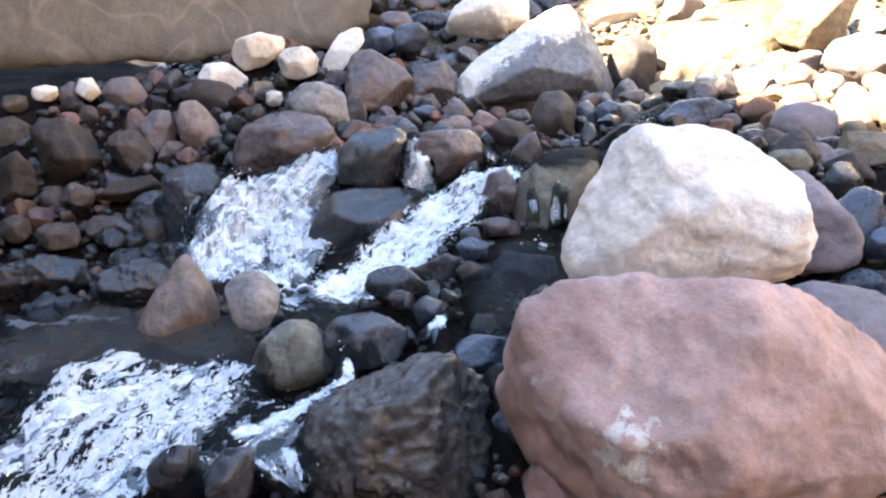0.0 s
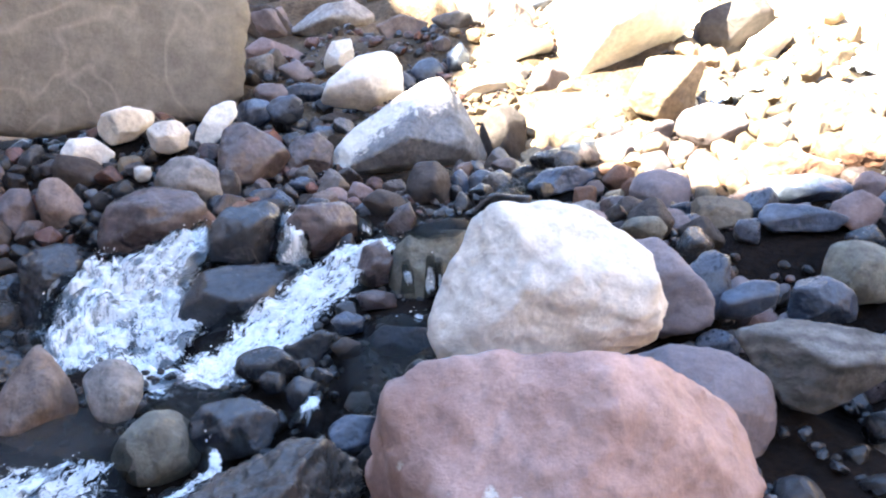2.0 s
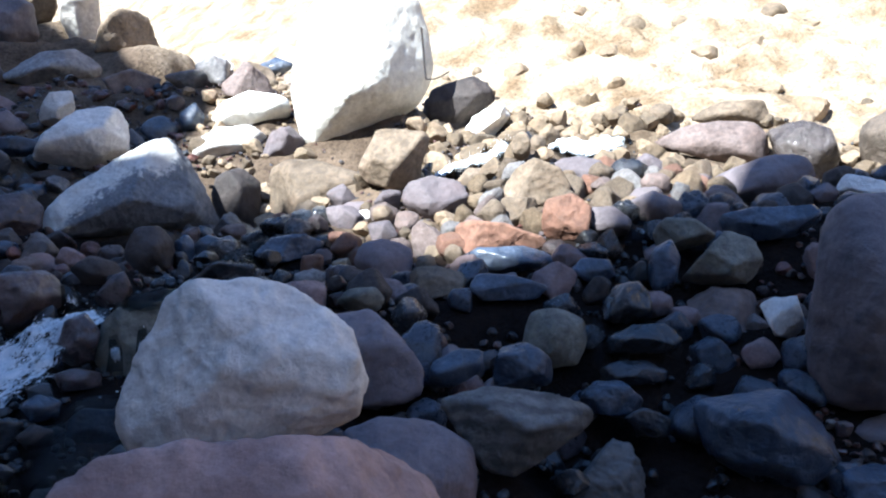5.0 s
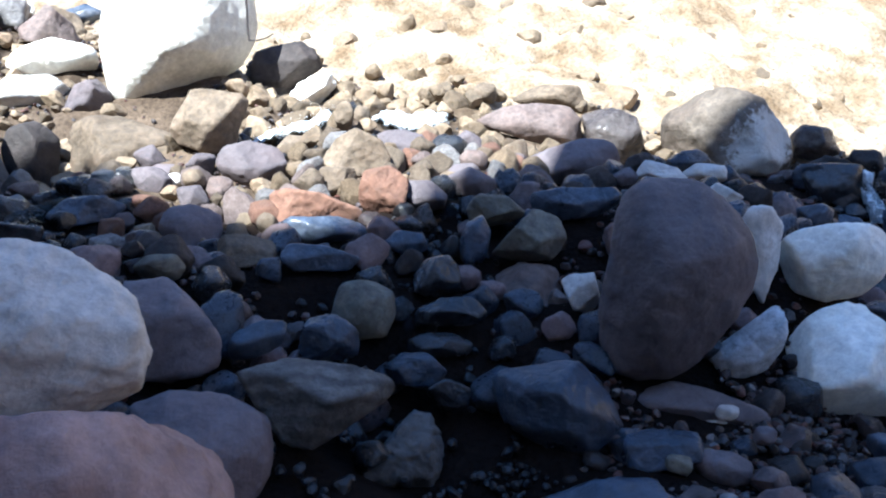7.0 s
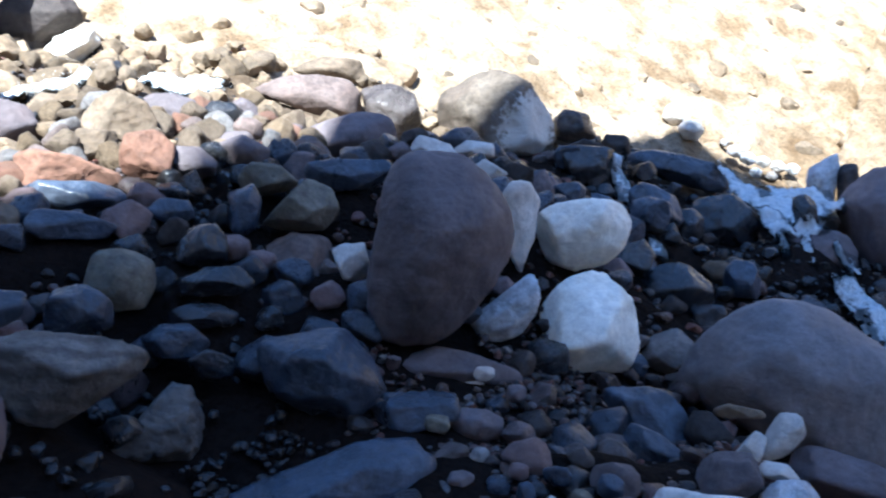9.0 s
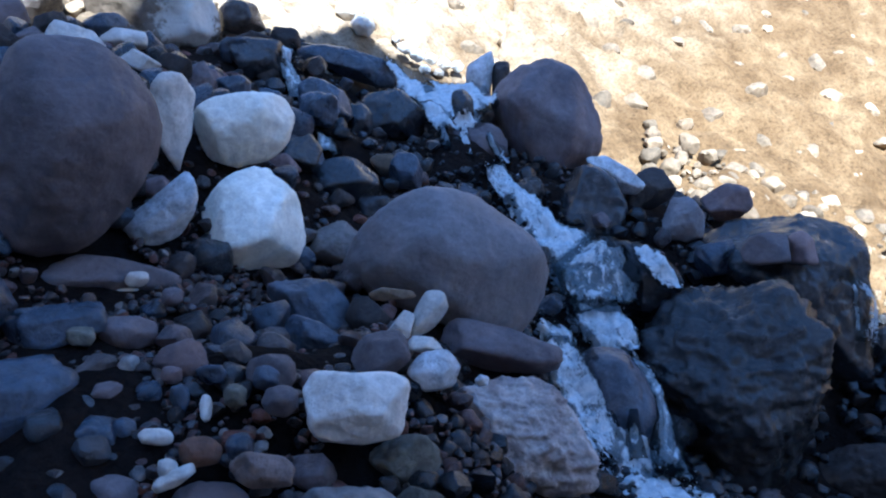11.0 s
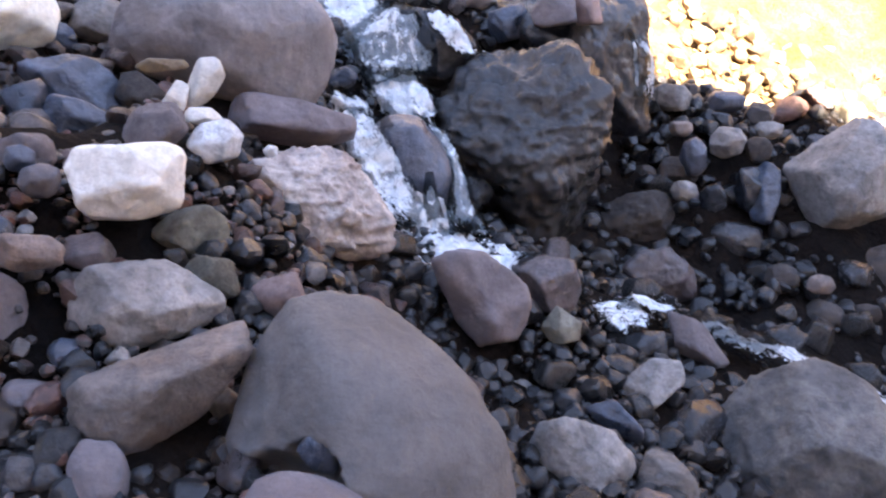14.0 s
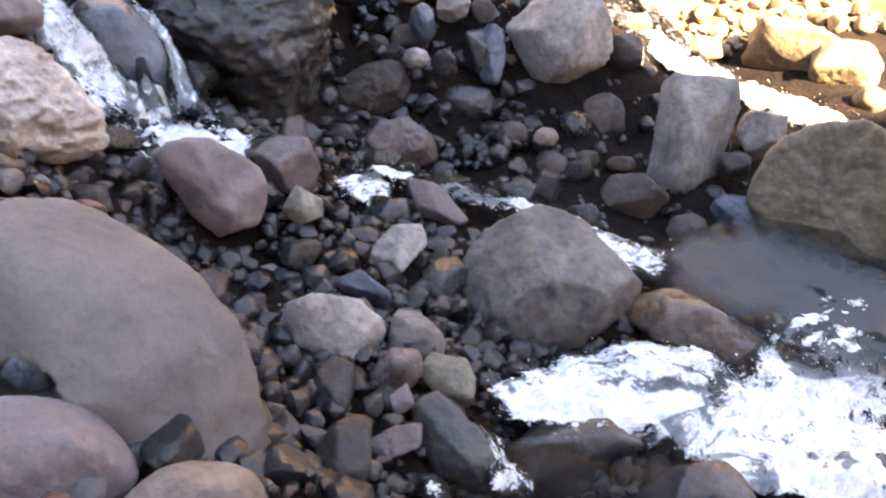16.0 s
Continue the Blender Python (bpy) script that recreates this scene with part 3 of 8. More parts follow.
boulder('brown', 'b', (3.39, 4.08, 2.08), (4, 0, -36), ((-165,0.111),(-87,0.098),(-18,0.132),(49,0.097),(92,0.101)), 0.13, 5, 79)
boulder('tan', 'b', (3.40, 4.97, 2.45), (7, -1, -31), ((-115,0.196),(-97,0.172),(-69,0.184),(20,0.219),(64,0.164),(119,0.151),(148,0.177)), 0.16, 5, 80)
boulder('tan', 'b', (3.14, 4.77, 2.20), (5, -0, -30), ((-81,0.109),(8,0.143),(91,0.103),(147,0.141),(-117,0.114)), 0.12, 5, 81)
boulder('tan', 'b', (3.32, 5.76, 2.55), (7, -0, -27), ((-67,0.109),(20,0.13),(83,0.112),(142,0.115),(-118,0.113)), 0.12, 4, 82)
boulder('brown', 'r', (4.98, 4.32, 2.42), (7, -0, -47), ((-92,0.183),(-80,0.171),(-29,0.331),(25,0.362),(85,0.215),(109,0.171),(129,0.256),(-145,0.397)), 0.22, 5, 83, 'smooth dark purple-brown oblong boulder')
boulder('pink', 'r', (5.46, 5.25, 2.87), (9, 1, -44), ((-110,0.124),(-95,0.186),(-9,0.504),(36,0.407),(84,0.237),(97,0.216),(122,0.321)), 0.26, 5, 84)
boulder('tan', 'r', (6.14, 5.65, 3.30), (11, -0, -46), ((-89,0.116),(21,0.298),(86,0.126),(113,0.169),(-107,0.146)), 0.18, 5, 85)
boulder('wetbrown', 'b', (5.96, 4.72, 2.74), (8, -0, -50), ((-155,0.248),(-91,0.313),(-31,0.273),(12,0.258),(71,0.278),(105,0.301),(-172,0.241)), 0.24, 5, 86)
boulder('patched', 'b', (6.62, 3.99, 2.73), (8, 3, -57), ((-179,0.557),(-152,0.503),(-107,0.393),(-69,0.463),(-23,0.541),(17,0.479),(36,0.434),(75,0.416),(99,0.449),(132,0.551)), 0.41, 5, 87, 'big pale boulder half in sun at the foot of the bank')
boulder('wetbrown', 'r', (7.23, 3.54, 2.70), (7, -0, -63), ((-104,0.148),(-70,0.174),(22,0.175),(74,0.153),(132,0.193),(-173,0.198)), 0.16, 5, 88)
boulder('brown', 'r', (3.74, 4.04, 2.18), (5, -0, -40), ((-90,0.089),(-20,0.16),(62,0.094),(114,0.114),(-151,0.132)), 0.11, 5, 89)
boulder('olive', 'b', (3.60, 3.65, 1.98), (4, -2, -40), ((-165,0.17),(-104,0.107),(-79,0.096),(-42,0.151),(48,0.114),(84,0.094),(126,0.131)), 0.12, 5, 90)
boulder('slate', 'f', (4.06, 3.40, 2.03), (5, -2, -46), ((-171,0.278),(-117,0.141),(-86,0.096),(-62,0.14),(14,0.295),(87,0.1),(98,0.112)), 0.11, 5, 91)
boulder('olive', 'f', (3.58, 3.32, 1.81), (2, -1, -43), ((-104,0.165),(-88,0.158),(-35,0.211),(31,0.186),(65,0.157),(134,0.095),(139,0.101)), 0.14, 5, 92)
boulder('slate', 'r', (3.30, 3.48, 1.78), (2, -1, -39), ((-126,0.139),(-55,0.119),(-13,0.08),(24,0.109),(115,0.125),(157,0.083),(179,0.092)), 0.10, 5, 93)
boulder('slate', 'b', (2.99, 3.71, 1.77), (1, -0, -35), ((-67,0.079),(24,0.108),(84,0.067),(138,0.101),(-122,0.077)), 0.08, 4, 94)
boulder('wetdark', 'b', (2.90, 3.31, 1.59), (-1, -1, -36), ((-105,0.117),(-79,0.11),(-7,0.124),(38,0.119),(103,0.101),(147,0.105),(179,0.125)), 0.11, 5, 95)
boulder('olive', 'r', (2.47, 3.35, 1.43), (-3, 1, -31), ((-180,0.161),(-101,0.157),(-81,0.151),(-23,0.165),(10,0.161),(67,0.154),(102,0.149),(158,0.149)), 0.13, 5, 96)
boulder('slate', 'r', (1.80, 3.12, 1.34), (-6, -0, -24), ((-88,0.08),(-63,0.069),(-7,0.117),(85,0.086),(114,0.07),(161,0.104),(-149,0.132)), 0.08, 5, 97)
boulder('slate', 'b', (2.20, 3.21, 1.31), (-6, -0, -30), ((-94,0.101),(-78,0.103),(0,0.151),(54,0.109),(101,0.118),(163,0.13),(-158,0.144)), 0.10, 5, 98)
boulder('wetdark', 'f', (2.83, 3.09, 1.42), (-3, 0, -37), ((-180,0.186),(-90,0.073),(-85,0.071),(-23,0.177),(56,0.109),(91,0.071),(115,0.099)), 0.09, 5, 99)
boulder('wetdark', 'f', (2.71, 3.06, 1.26), (-5, 1, -36), ((-166,0.16),(-103,0.072),(-82,0.061),(-11,0.167),(62,0.098),(93,0.062),(112,0.077)), 0.08, 5, 100)
boulder('slate', 'b', (2.51, 2.96, 1.17), (-8, -0, -36), ((-94,0.077),(-40,0.12),(45,0.102),(90,0.084),(130,0.109),(-150,0.118)), 0.09, 5, 101)
boulder('wetdark', 'b', (2.57, 2.77, 1.08), (-10, -0, -38), ((-95,0.056),(-9,0.089),(66,0.059),(120,0.073),(-146,0.076)), 0.06, 5, 102)
boulder('pink', 'b', (3.51, 3.29, 1.43), (-3, 0, -42), ((-163,0.252),(-147,0.238),(-106,0.202),(-104,0.204),(-72,0.299),(10,0.25),(23,0.242),(74,0.242),(118,0.225),(128,0.225)), 0.23, 5, 103, 'pinkish grey block-shaped boulder among dark stones')
boulder('pale', 'b', (3.52, 2.86, 1.51), (-2, -0, -47), ((-109,0.103),(-36,0.101),(14,0.083),(90,0.099),(130,0.112),(-158,0.079)), 0.08, 5, 104)
boulder('strata', 'f', (1.87, 2.71, 1.13), (-10, 1, -29), ((-146,0.201),(-145,0.199),(-94,0.171),(-55,0.143),(-22,0.276),(74,0.173),(81,0.157),(97,0.186),(111,0.235)), 0.17, 5, 105, 'flat-topped dark layered slab of rock')
boulder('dark', 'c', (2.26, 2.71, 0.87), (-13, 5, -34), ((-130,0.203),(-79,0.153),(-79,0.153),(-39,0.193),(4,0.192),(30,0.188),(76,0.188),(144,0.078),(151,0.09)), 0.15, 5, 106, 'pitted grey boulder in the shade')
boulder('slate', 'f', (2.86, 2.41, 1.05), (-9, 2, -44), ((-162,0.25),(-124,0.181),(-114,0.179),(-100,0.203),(-50,0.235),(29,0.24),(40,0.236),(98,0.209),(101,0.21),(145,0.292)), 0.19, 5, 107, 'blue-grey boulder with a flat worn top')
boulder('brown', 'r', (3.58, 2.31, 1.60), (0, -1, -53), ((-164,0.434),(-108,0.524),(-87,0.481),(-50,0.362),(-36,0.327),(-12,0.353),(17,0.39),(38,0.419),(69,0.455),(95,0.49),(133,0.452),(170,0.32)), 0.37, 6, 108, 'huge upright purple-brown boulder')
boulder('pale', 'b', (4.39, 2.35, 1.75), (1, -0, -59), ((-153,0.144),(-21,0.114),(-7,0.097),(27,0.154),(86,0.215),(153,0.157),(-171,0.094)), 0.12, 5, 109)
boulder('pale', 'b', (4.89, 3.40, 2.26), (6, -0, -53), ((-69,0.114),(41,0.118),(74,0.076),(143,0.154),(-114,0.08)), 0.10, 5, 110)
boulder('pale', 'b', (5.22, 3.26, 2.28), (6, -0, -56), ((-84,0.074),(0,0.143),(83,0.071),(127,0.106),(-113,0.085)), 0.09, 4, 111)
boulder('pale', 'b', (4.86, 2.89, 2.09), (4, -0, -57), ((-47,0.105),(60,0.054),(127,0.09),(-110,0.05)), 0.06, 4, 112)
boulder('white', 'b', (4.75, 2.14, 1.67), (0, -1, -63), ((-157,0.264),(-112,0.228),(-76,0.213),(-51,0.228),(-16,0.268),(27,0.303),(82,0.23),(99,0.221),(120,0.247),(158,0.298)), 0.23, 5, 113, 'smooth white rounded boulder')
boulder('white', 'f', (4.46, 1.97, 1.14), (-6, -1, -63), ((-111,0.35),(-95,0.324),(-67,0.309),(-30,0.312),(1,0.334),(44,0.319),(80,0.33),(117,0.283),(144,0.26),(159,0.273),(180,0.339)), 0.29, 5, 114, 'white angular boulder with flat faces')
boulder('bluepale', 'f', (3.99, 2.22, 1.26), (-5, -1, -57), ((-143,0.202),(-83,0.194),(-50,0.167),(-13,0.173),(10,0.203),(128,0.057)), 0.08, 5, 115)
boulder('brown', 'b', (3.59, 2.21, 1.00), (-9, 0, -54), ((-159,0.334),(-91,0.107),(-89,0.105),(-78,0.139),(29,0.279),(69,0.102),(82,0.092),(107,0.13),(123,0.181)), 0.13, 5, 116)
boulder('grey', 'f', (4.87, 1.65, 0.99), (-8, -2, -68), ((-159,0.154),(-117,0.15),(-46,0.1),(-20,0.121),(50,0.155),(111,0.13),(152,0.127)), 0.12, 5, 117)
boulder('wetdark', 'f', (5.62, 1.89, 1.29), (-4, -1, -69), ((-174,0.252),(-129,0.237),(-85,0.199),(-50,0.216),(8,0.244),(54,0.213),(97,0.198),(142,0.238)), 0.16, 5, 118)
boulder('slate', 'f', (2.58, 2.06, 0.66), (-18, 3, -46), ((-170,0.45),(-112,0.307),(-80,0.162),(-53,0.241),(-24,0.374),(37,0.479),(89,0.24),(99,0.187),(113,0.152),(113,0.152),(127,0.213)), 0.11, 5, 119)
boulder('slate', 's', (3.11, 2.07, 0.89), (-13, -0, -51), ((-101,0.103),(-73,0.085),(-1,0.18),(89,0.087),(111,0.093),(-165,0.186)), 0.09, 5, 120)
boulder('wetdark', 'f', (7.19, 2.10, 1.79), (1, 0, -72), ((-177,0.322),(-146,0.337),(-77,0.227),(-13,0.308),(35,0.269),(53,0.249),(101,0.264),(125,0.281)), 0.24, 5, 122)
boulder('slate', 'f', (6.53, 2.42, 1.90), (2, 0, -68), ((-169,0.223),(-139,0.191),(-83,0.2),(-34,0.232),(24,0.203),(60,0.146),(77,0.172),(133,0.252)), 0.17, 5, 123)
boulder('slate', 'f', (7.69, 2.66, 2.28), (5, 0, -69), ((-179,0.501),(-109,0.104),(-71,0.285),(32,0.349),(73,0.167),(84,0.173),(103,0.271)), 0.18, 5, 124, 'long wedge of dark slate beside the upper cascade')
boulder('wetdark', 'b', (6.67, 3.11, 2.28), (5, -1, -62), ((-103,0.183),(-69,0.167),(7,0.243),(83,0.164),(140,0.203),(-162,0.244)), 0.17, 5, 125)
boulder('slate', 'b', (6.03, 1.58, 1.38), (-2, -1, -73), ((-160,0.124),(-93,0.134),(-10,0.122),(24,0.113),(80,0.13),(138,0.129),(167,0.117)), 0.12, 5, 127)
boulder('wetdark', 'b', (5.38, 2.08, 1.51), (-1, -1, -65), ((-27,0.115),(34,0.135),(111,0.11),(156,0.113),(-99,0.111)), 0.10, 5, 128)
boulder('violet', 'r', (4.77, 0.90, 0.94), (-8, 1, -74), ((-110,0.332),(-96,0.378),(-47,0.544),(-25,0.579),(29,0.491),(45,0.421),(63,0.389),(87,0.39),(108,0.424),(130,0.485),(160,0.574),(-128,0.433)), 0.33, 6, 129, 'massive smooth dome-shaped violet-grey boulder beside the cascade')
boulder('brown', 'b', (7.76, 0.85, 1.81), (1, 0, -83), ((-157,0.434),(-154,0.429),(-102,0.44),(-55,0.589),(-5,0.53),(17,0.458),(41,0.465),(71,0.494),(104,0.502),(117,0.499),(134,0.528)), 0.35, 5, 130, 'big purple-brown boulder above the cascade')
boulder('wetdark', 'b', (6.83, 0.31, 1.11), (-4, 0, -85), ((-146,0.272),(-99,0.294),(-51,0.288),(-15,0.251),(26,0.219),(58,0.235),(84,0.288),(155,0.265),(175,0.245)), 0.22, 5, 131)
boulder('bluepale', 'f', (6.96, 0.16, 1.31), (-2, 0, -86), ((-133,0.069),(-100,0.122),(-40,0.24),(46,0.117),(60,0.099),(95,0.164)), 0.14, 5, 132)
boulder('umber', 'b', (7.05, -0.11, 1.17), (-3, 0, -88), ((-148,0.237),(-59,0.12),(-29,0.153),(36,0.178),(82,0.215),(124,0.198),(163,0.149)), 0.14, 5, 133)
boulder('violet', 'b', (6.75, -0.36, 1.00), (-5, -1, -91), ((-162,0.156),(-112,0.164),(-71,0.17),(-2,0.155),(36,0.141),(97,0.17),(156,0.137)), 0.15, 5, 134)
boulder('red', 'b', (7.06, -0.68, 1.11), (-4, -1, -93), ((-141,0.145),(-79,0.139),(-49,0.161),(13,0.18),(73,0.149),(112,0.136),(133,0.143)), 0.14, 5, 135)
boulder('slate', 'f', (6.44, -0.58, 0.76), (-8, -2, -93), ((-146,0.156),(-79,0.122),(-13,0.145),(35,0.162),(106,0.108),(165,0.149)), 0.15, 5, 136)
boulder('wetdark', 'f', (6.57, -1.09, 0.53), (-10, -3, -97), ((-145,0.354),(-130,0.267),(-102,0.467),(-21,0.698),(2,0.574),(6,0.571),(29,0.605),(65,0.582),(73,0.583),(97,0.603),(110,0.623),(166,0.679)), 0.37, 6, 137, 'large dark boulder with water running over its edge')
boulder('brown', 'b', (6.16, -0.87, 0.88), (-7, -2, -96), ((-156,0.15),(-97,0.116),(-83,0.109),(6,0.147),(77,0.119),(107,0.097),(142,0.115)), 0.10, 5, 138, bedded=False)
boulder('red', 'b', (6.17, -1.11, 0.89), (-7, -2, -98), ((-174,0.091),(-90,0.115),(12,0.074),(45,0.078),(109,0.109)), 0.10, 4, 139, bedded=False)
boulder('black', 'c', (5.65, -0.70, 0.03), (-16, -3, -93), ((-175,0.539),(-153,0.488),(-136,0.522),(-98,0.68),(-38,0.545),(-28,0.5),(-10,0.49),(20,0.606),(40,0.633),(70,0.691),(101,0.691),(125,0.671),(146,0.673)), 0.43, 6, 140, 'big black wet boulder beside the waterfall')
boulder('wetdark', 'b', (6.01, -0.06, 0.65), (-9, -1, -87), ((-176,0.312),(-149,0.263),(-111,0.241),(-49,0.243),(-37,0.251),(34,0.266),(55,0.239),(83,0.258),(111,0.31)), 0.21, 5, 141)
boulder('slate', 'r', (4.89, -0.01, 0.16), (-17, 0, -86), ((-163,0.137),(-113,0.276),(-74,0.329),(-26,0.285),(5,0.211),(20,0.192),(40,0.212),(80,0.295),(115,0.349)), 0.16, 5, 142, 'smooth wet blue-grey boulder splitting the waterfall')
boulder('ledge', 'c', (4.12, 0.43, 0.20), (-20, 3, -79), ((-161,0.393),(-124,0.381),(-85,0.292),(-42,0.412),(8,0.376),(32,0.311),(36,0.307),(75,0.329),(101,0.292),(117,0.307),(142,0.353),(176,0.39)), 0.28, 6, 143, 'rough pinkish beige boulder beside the waterfall')
boulder('brown', 'b', (4.61, 0.62, 0.51), (-13, 3, -77), ((-142,0.258),(-95,0.131),(-93,0.13),(-71,0.2),(0,0.347),(71,0.124),(74,0.115),(84,0.119),(102,0.173),(155,0.316)), 0.18, 5, 144)
boulder('pale', 'b', (3.12, 0.80, 0.66), (-17, 4, -68), ((-170,0.181),(-135,0.17),(-93,0.126),(-74,0.133),(-17,0.187),(9,0.2),(67,0.163),(92,0.126),(137,0.19)), 0.12, 5, 145, 'smooth cream loaf-shaped stone')
boulder('olive', 'b', (3.25, 0.67, 0.40), (-21, 6, -71), ((-142,0.098),(-122,0.071),(-117,0.076),(-38,0.142),(-18,0.14),(14,0.153),(66,0.134),(101,0.114),(132,0.125)), 0.08, 5, 146)
boulder('bluepale', 'r', (3.61, 0.65, 0.67), (-15, 5, -73), ((-75,0.077),(-19,0.1),(48,0.098),(102,0.077),(142,0.09),(-134,0.095)), 0.08, 5, 147)
boulder('pale', 'b', (3.71, 0.85, 0.79), (-12, 6, -70), ((-44,0.046),(-9,0.056),(63,0.11),(146,0.039),(151,0.038),(-102,0.1)), 0.04, 5, 148)
boulder('pale', 'r', (3.80, 0.74, 0.86), (-11, 5, -72), ((-57,0.071),(-30,0.059),(21,0.096),(100,0.097),(160,0.053),(-102,0.121)), 0.05, 5, 149)
boulder('tan', 's', (3.89, 0.93, 0.92), (-9, 6, -70), ((-82,0.024),(23,0.114),(88,0.026),(119,0.049),(-123,0.071)), 0.03, 4, 150)
boulder('pale', 'b', (3.70, 0.73, 0.75), (-13, 5, -72), ((-81,0.036),(43,0.054),(87,0.035),(143,0.061),(-106,0.037)), 0.03, 4, 151)
boulder('slate', 'f', (4.05, 1.38, 0.76), (-11, 4, -65), ((-154,0.185),(-127,0.12),(-111,0.131),(-64,0.27),(22,0.217),(42,0.164),(72,0.172),(103,0.218)), 0.10, 5, 152)
boulder('slate', 'f', (3.78, 1.25, 0.73), (-13, 4, -65), ((-105,0.118),(-87,0.11),(-23,0.19),(59,0.06),(71,0.063),(148,0.17),(180,0.183)), 0.09, 5, 153)
boulder('grey', 'f', (2.87, 0.70, 0.32), (-25, 12, -69), ((-179,0.246),(-116,0.156),(-73,0.132),(-71,0.131),(-62,0.142),(-41,0.195),(45,0.197),(73,0.162),(94,0.151),(104,0.165)), 0.13, 5, 154, 'flat blue-grey boulder near the path')
boulder('brown', 'b', (2.71, 1.17, 0.35), (-25, 10, -60), ((-172,0.15),(-153,0.142),(-115,0.142),(-74,0.162),(-13,0.163),(7,0.158),(45,0.171),(86,0.166),(110,0.164),(158,0.165)), 0.11, 5, 155)
boulder('rust', 'b', (2.54, 0.57, 0.21), (-31, 14, -71), ((-176,0.245),(-120,0.208),(-120,0.208),(-55,0.141),(-54,0.14),(-35,0.152),(-13,0.222),(29,0.305),(115,0.111),(116,0.113)), 0.13, 5, 156, 'brown boulder with rust-coloured stains')
boulder('dome', 'r', (2.54, -0.06, 0.03), (-36, 7, -84), ((-169,0.425),(-120,0.431),(-90,0.455),(-8,0.472),(18,0.396),(36,0.349),(44,0.348),(51,0.37),(85,0.478),(109,0.5),(131,0.496),(169,0.416)), 0.24, 6, 157, 'enormous smooth grey-brown boulder rising from dark gravel', hollows=((-0.414, -0.1, -0.246, 0.209), (-0.271, -0.15, -0.216, 0.188), (-0.171, -0.22, -0.107, 0.111)))
boulder('brown', 'r', (2.17, 0.02, 0.02), (-42, 9, -82), ((-172,0.206),(-91,0.15),(-54,0.188),(19,0.185),(38,0.163),(65,0.142),(82,0.143),(102,0.17),(141,0.216),(177,0.209)), 0.12, 6, 158)
boulder('pink', 'r', (2.01, -0.31, -0.08), (-48, 13, -94), ((-148,0.165),(-91,0.11),(-57,0.141),(20,0.177),(55,0.143),(86,0.112),(116,0.113),(139,0.136)), 0.10, 5, 160)
boulder('slate', 'r', (2.36, 0.04, 0.15), (-36, 6, -80), ((-99,0.064),(-22,0.059),(27,0.061),(95,0.067),(147,0.058),(-140,0.06)), 0.05, 5, 161)
boulder('grey', 'b', (2.49, 0.47, -0.06), (-37, 10, -72), ((-66,0.041),(9,0.075),(90,0.046),(139,0.051),(-124,0.063)), 0.04, 5, 162)
boulder('brown', 'b', (4.05, -0.40, -0.23), (-27, -4, -89), ((-164,0.17),(-142,0.179),(-80,0.223),(-33,0.228),(9,0.211),(48,0.18),(80,0.22),(114,0.262)), 0.19, 5, 163, 'lumpy grey-brown boulder below the waterfall')
boulder('wetred', 'b', (4.39, -0.73, -0.32), (-26, -6, -93), ((-153,0.113),(-99,0.145),(-33,0.181),(10,0.174),(75,0.159),(105,0.166)), 0.13, 5, 164)
boulder('dark', 'f', (3.70, -1.93, -0.79), (-33, -4, -111), ((-135,0.496),(-102,0.404),(-78,0.351),(-61,0.352),(-38,0.421),(41,0.345),(68,0.354),(109,0.371),(144,0.432),(172,0.486)), 0.32, 6, 165, 'big dark grey boulder with pale veins')
boulder('grey', 'b', (3.36, -0.80, -0.64), (-37, 4, -98), ((-99,0.151),(-72,0.159),(-18,0.227),(42,0.192),(86,0.152),(112,0.17),(156,0.212),(-149,0.205)), 0.15, 5, 166)
boulder('grey', 'b', (3.33, -1.17, -0.72), (-38, 1, -104), ((-99,0.097),(-14,0.133),(45,0.086),(90,0.118),(168,0.119),(-133,0.097)), 0.09, 5, 167)
boulder('olive', 'b', (3.05, -1.24, -0.75), (-41, -0, -106), ((-94,0.108),(-11,0.111),(31,0.101),(81,0.1),(151,0.126),(-143,0.09)), 0.09, 5, 168)
boulder('wetred', 'r', (3.08, -1.03, -0.68), (-40, 2, -102), ((-92,0.086),(-45,0.09),(16,0.107),(84,0.093),(139,0.085),(-146,0.112)), 0.08, 5, 169)
boulder('wetred', 'b', (2.75, -0.93, -0.75), (-45, 2, -102), ((-68,0.053),(-7,0.106),(95,0.066),(117,0.053),(-138,0.108)), 0.06, 5, 170)
boulder('brown', 'b', (2.92, -1.01, -0.70), (-42, 2, -103), ((-58,0.047),(22,0.044),(126,0.047),(-161,0.044)), 0.04, 4, 171)
boulder('wetdark', 'b', (2.73, -1.18, -0.83), (-45, -0, -106), ((-152,0.12),(-115,0.155),(-24,0.2),(30,0.124),(49,0.123),(108,0.248),(-172,0.146)), 0.11, 5, 172)
boulder('slate', 'b', (3.65, -1.00, -0.65), (-34, 3, -101), ((-112,0.053),(3,0.115),(51,0.062),(115,0.096),(-126,0.065)), 0.07, 5, 173)
boulder('grey', 's', (3.98, -1.21, -0.67), (-31, 2, -102), ((-90,0.141),(-42,0.099),(10,0.168),(96,0.13),(131,0.098),(-154,0.168)), 0.11, 5, 174)
boulder('grey', 's', (3.87, -0.58, -0.66), (-33, 6, -95), ((-100,0.062),(-42,0.098),(66,0.071),(105,0.07),(-163,0.112)), 0.06, 5, 175)
boulder('wetred', 'b', (5.57, -1.61, -0.82), (-25, -9, -100), ((-132,0.12),(-128,0.118),(-71,0.211),(4,0.225),(43,0.189),(94,0.198),(136,0.228)), 0.17, 5, 176)
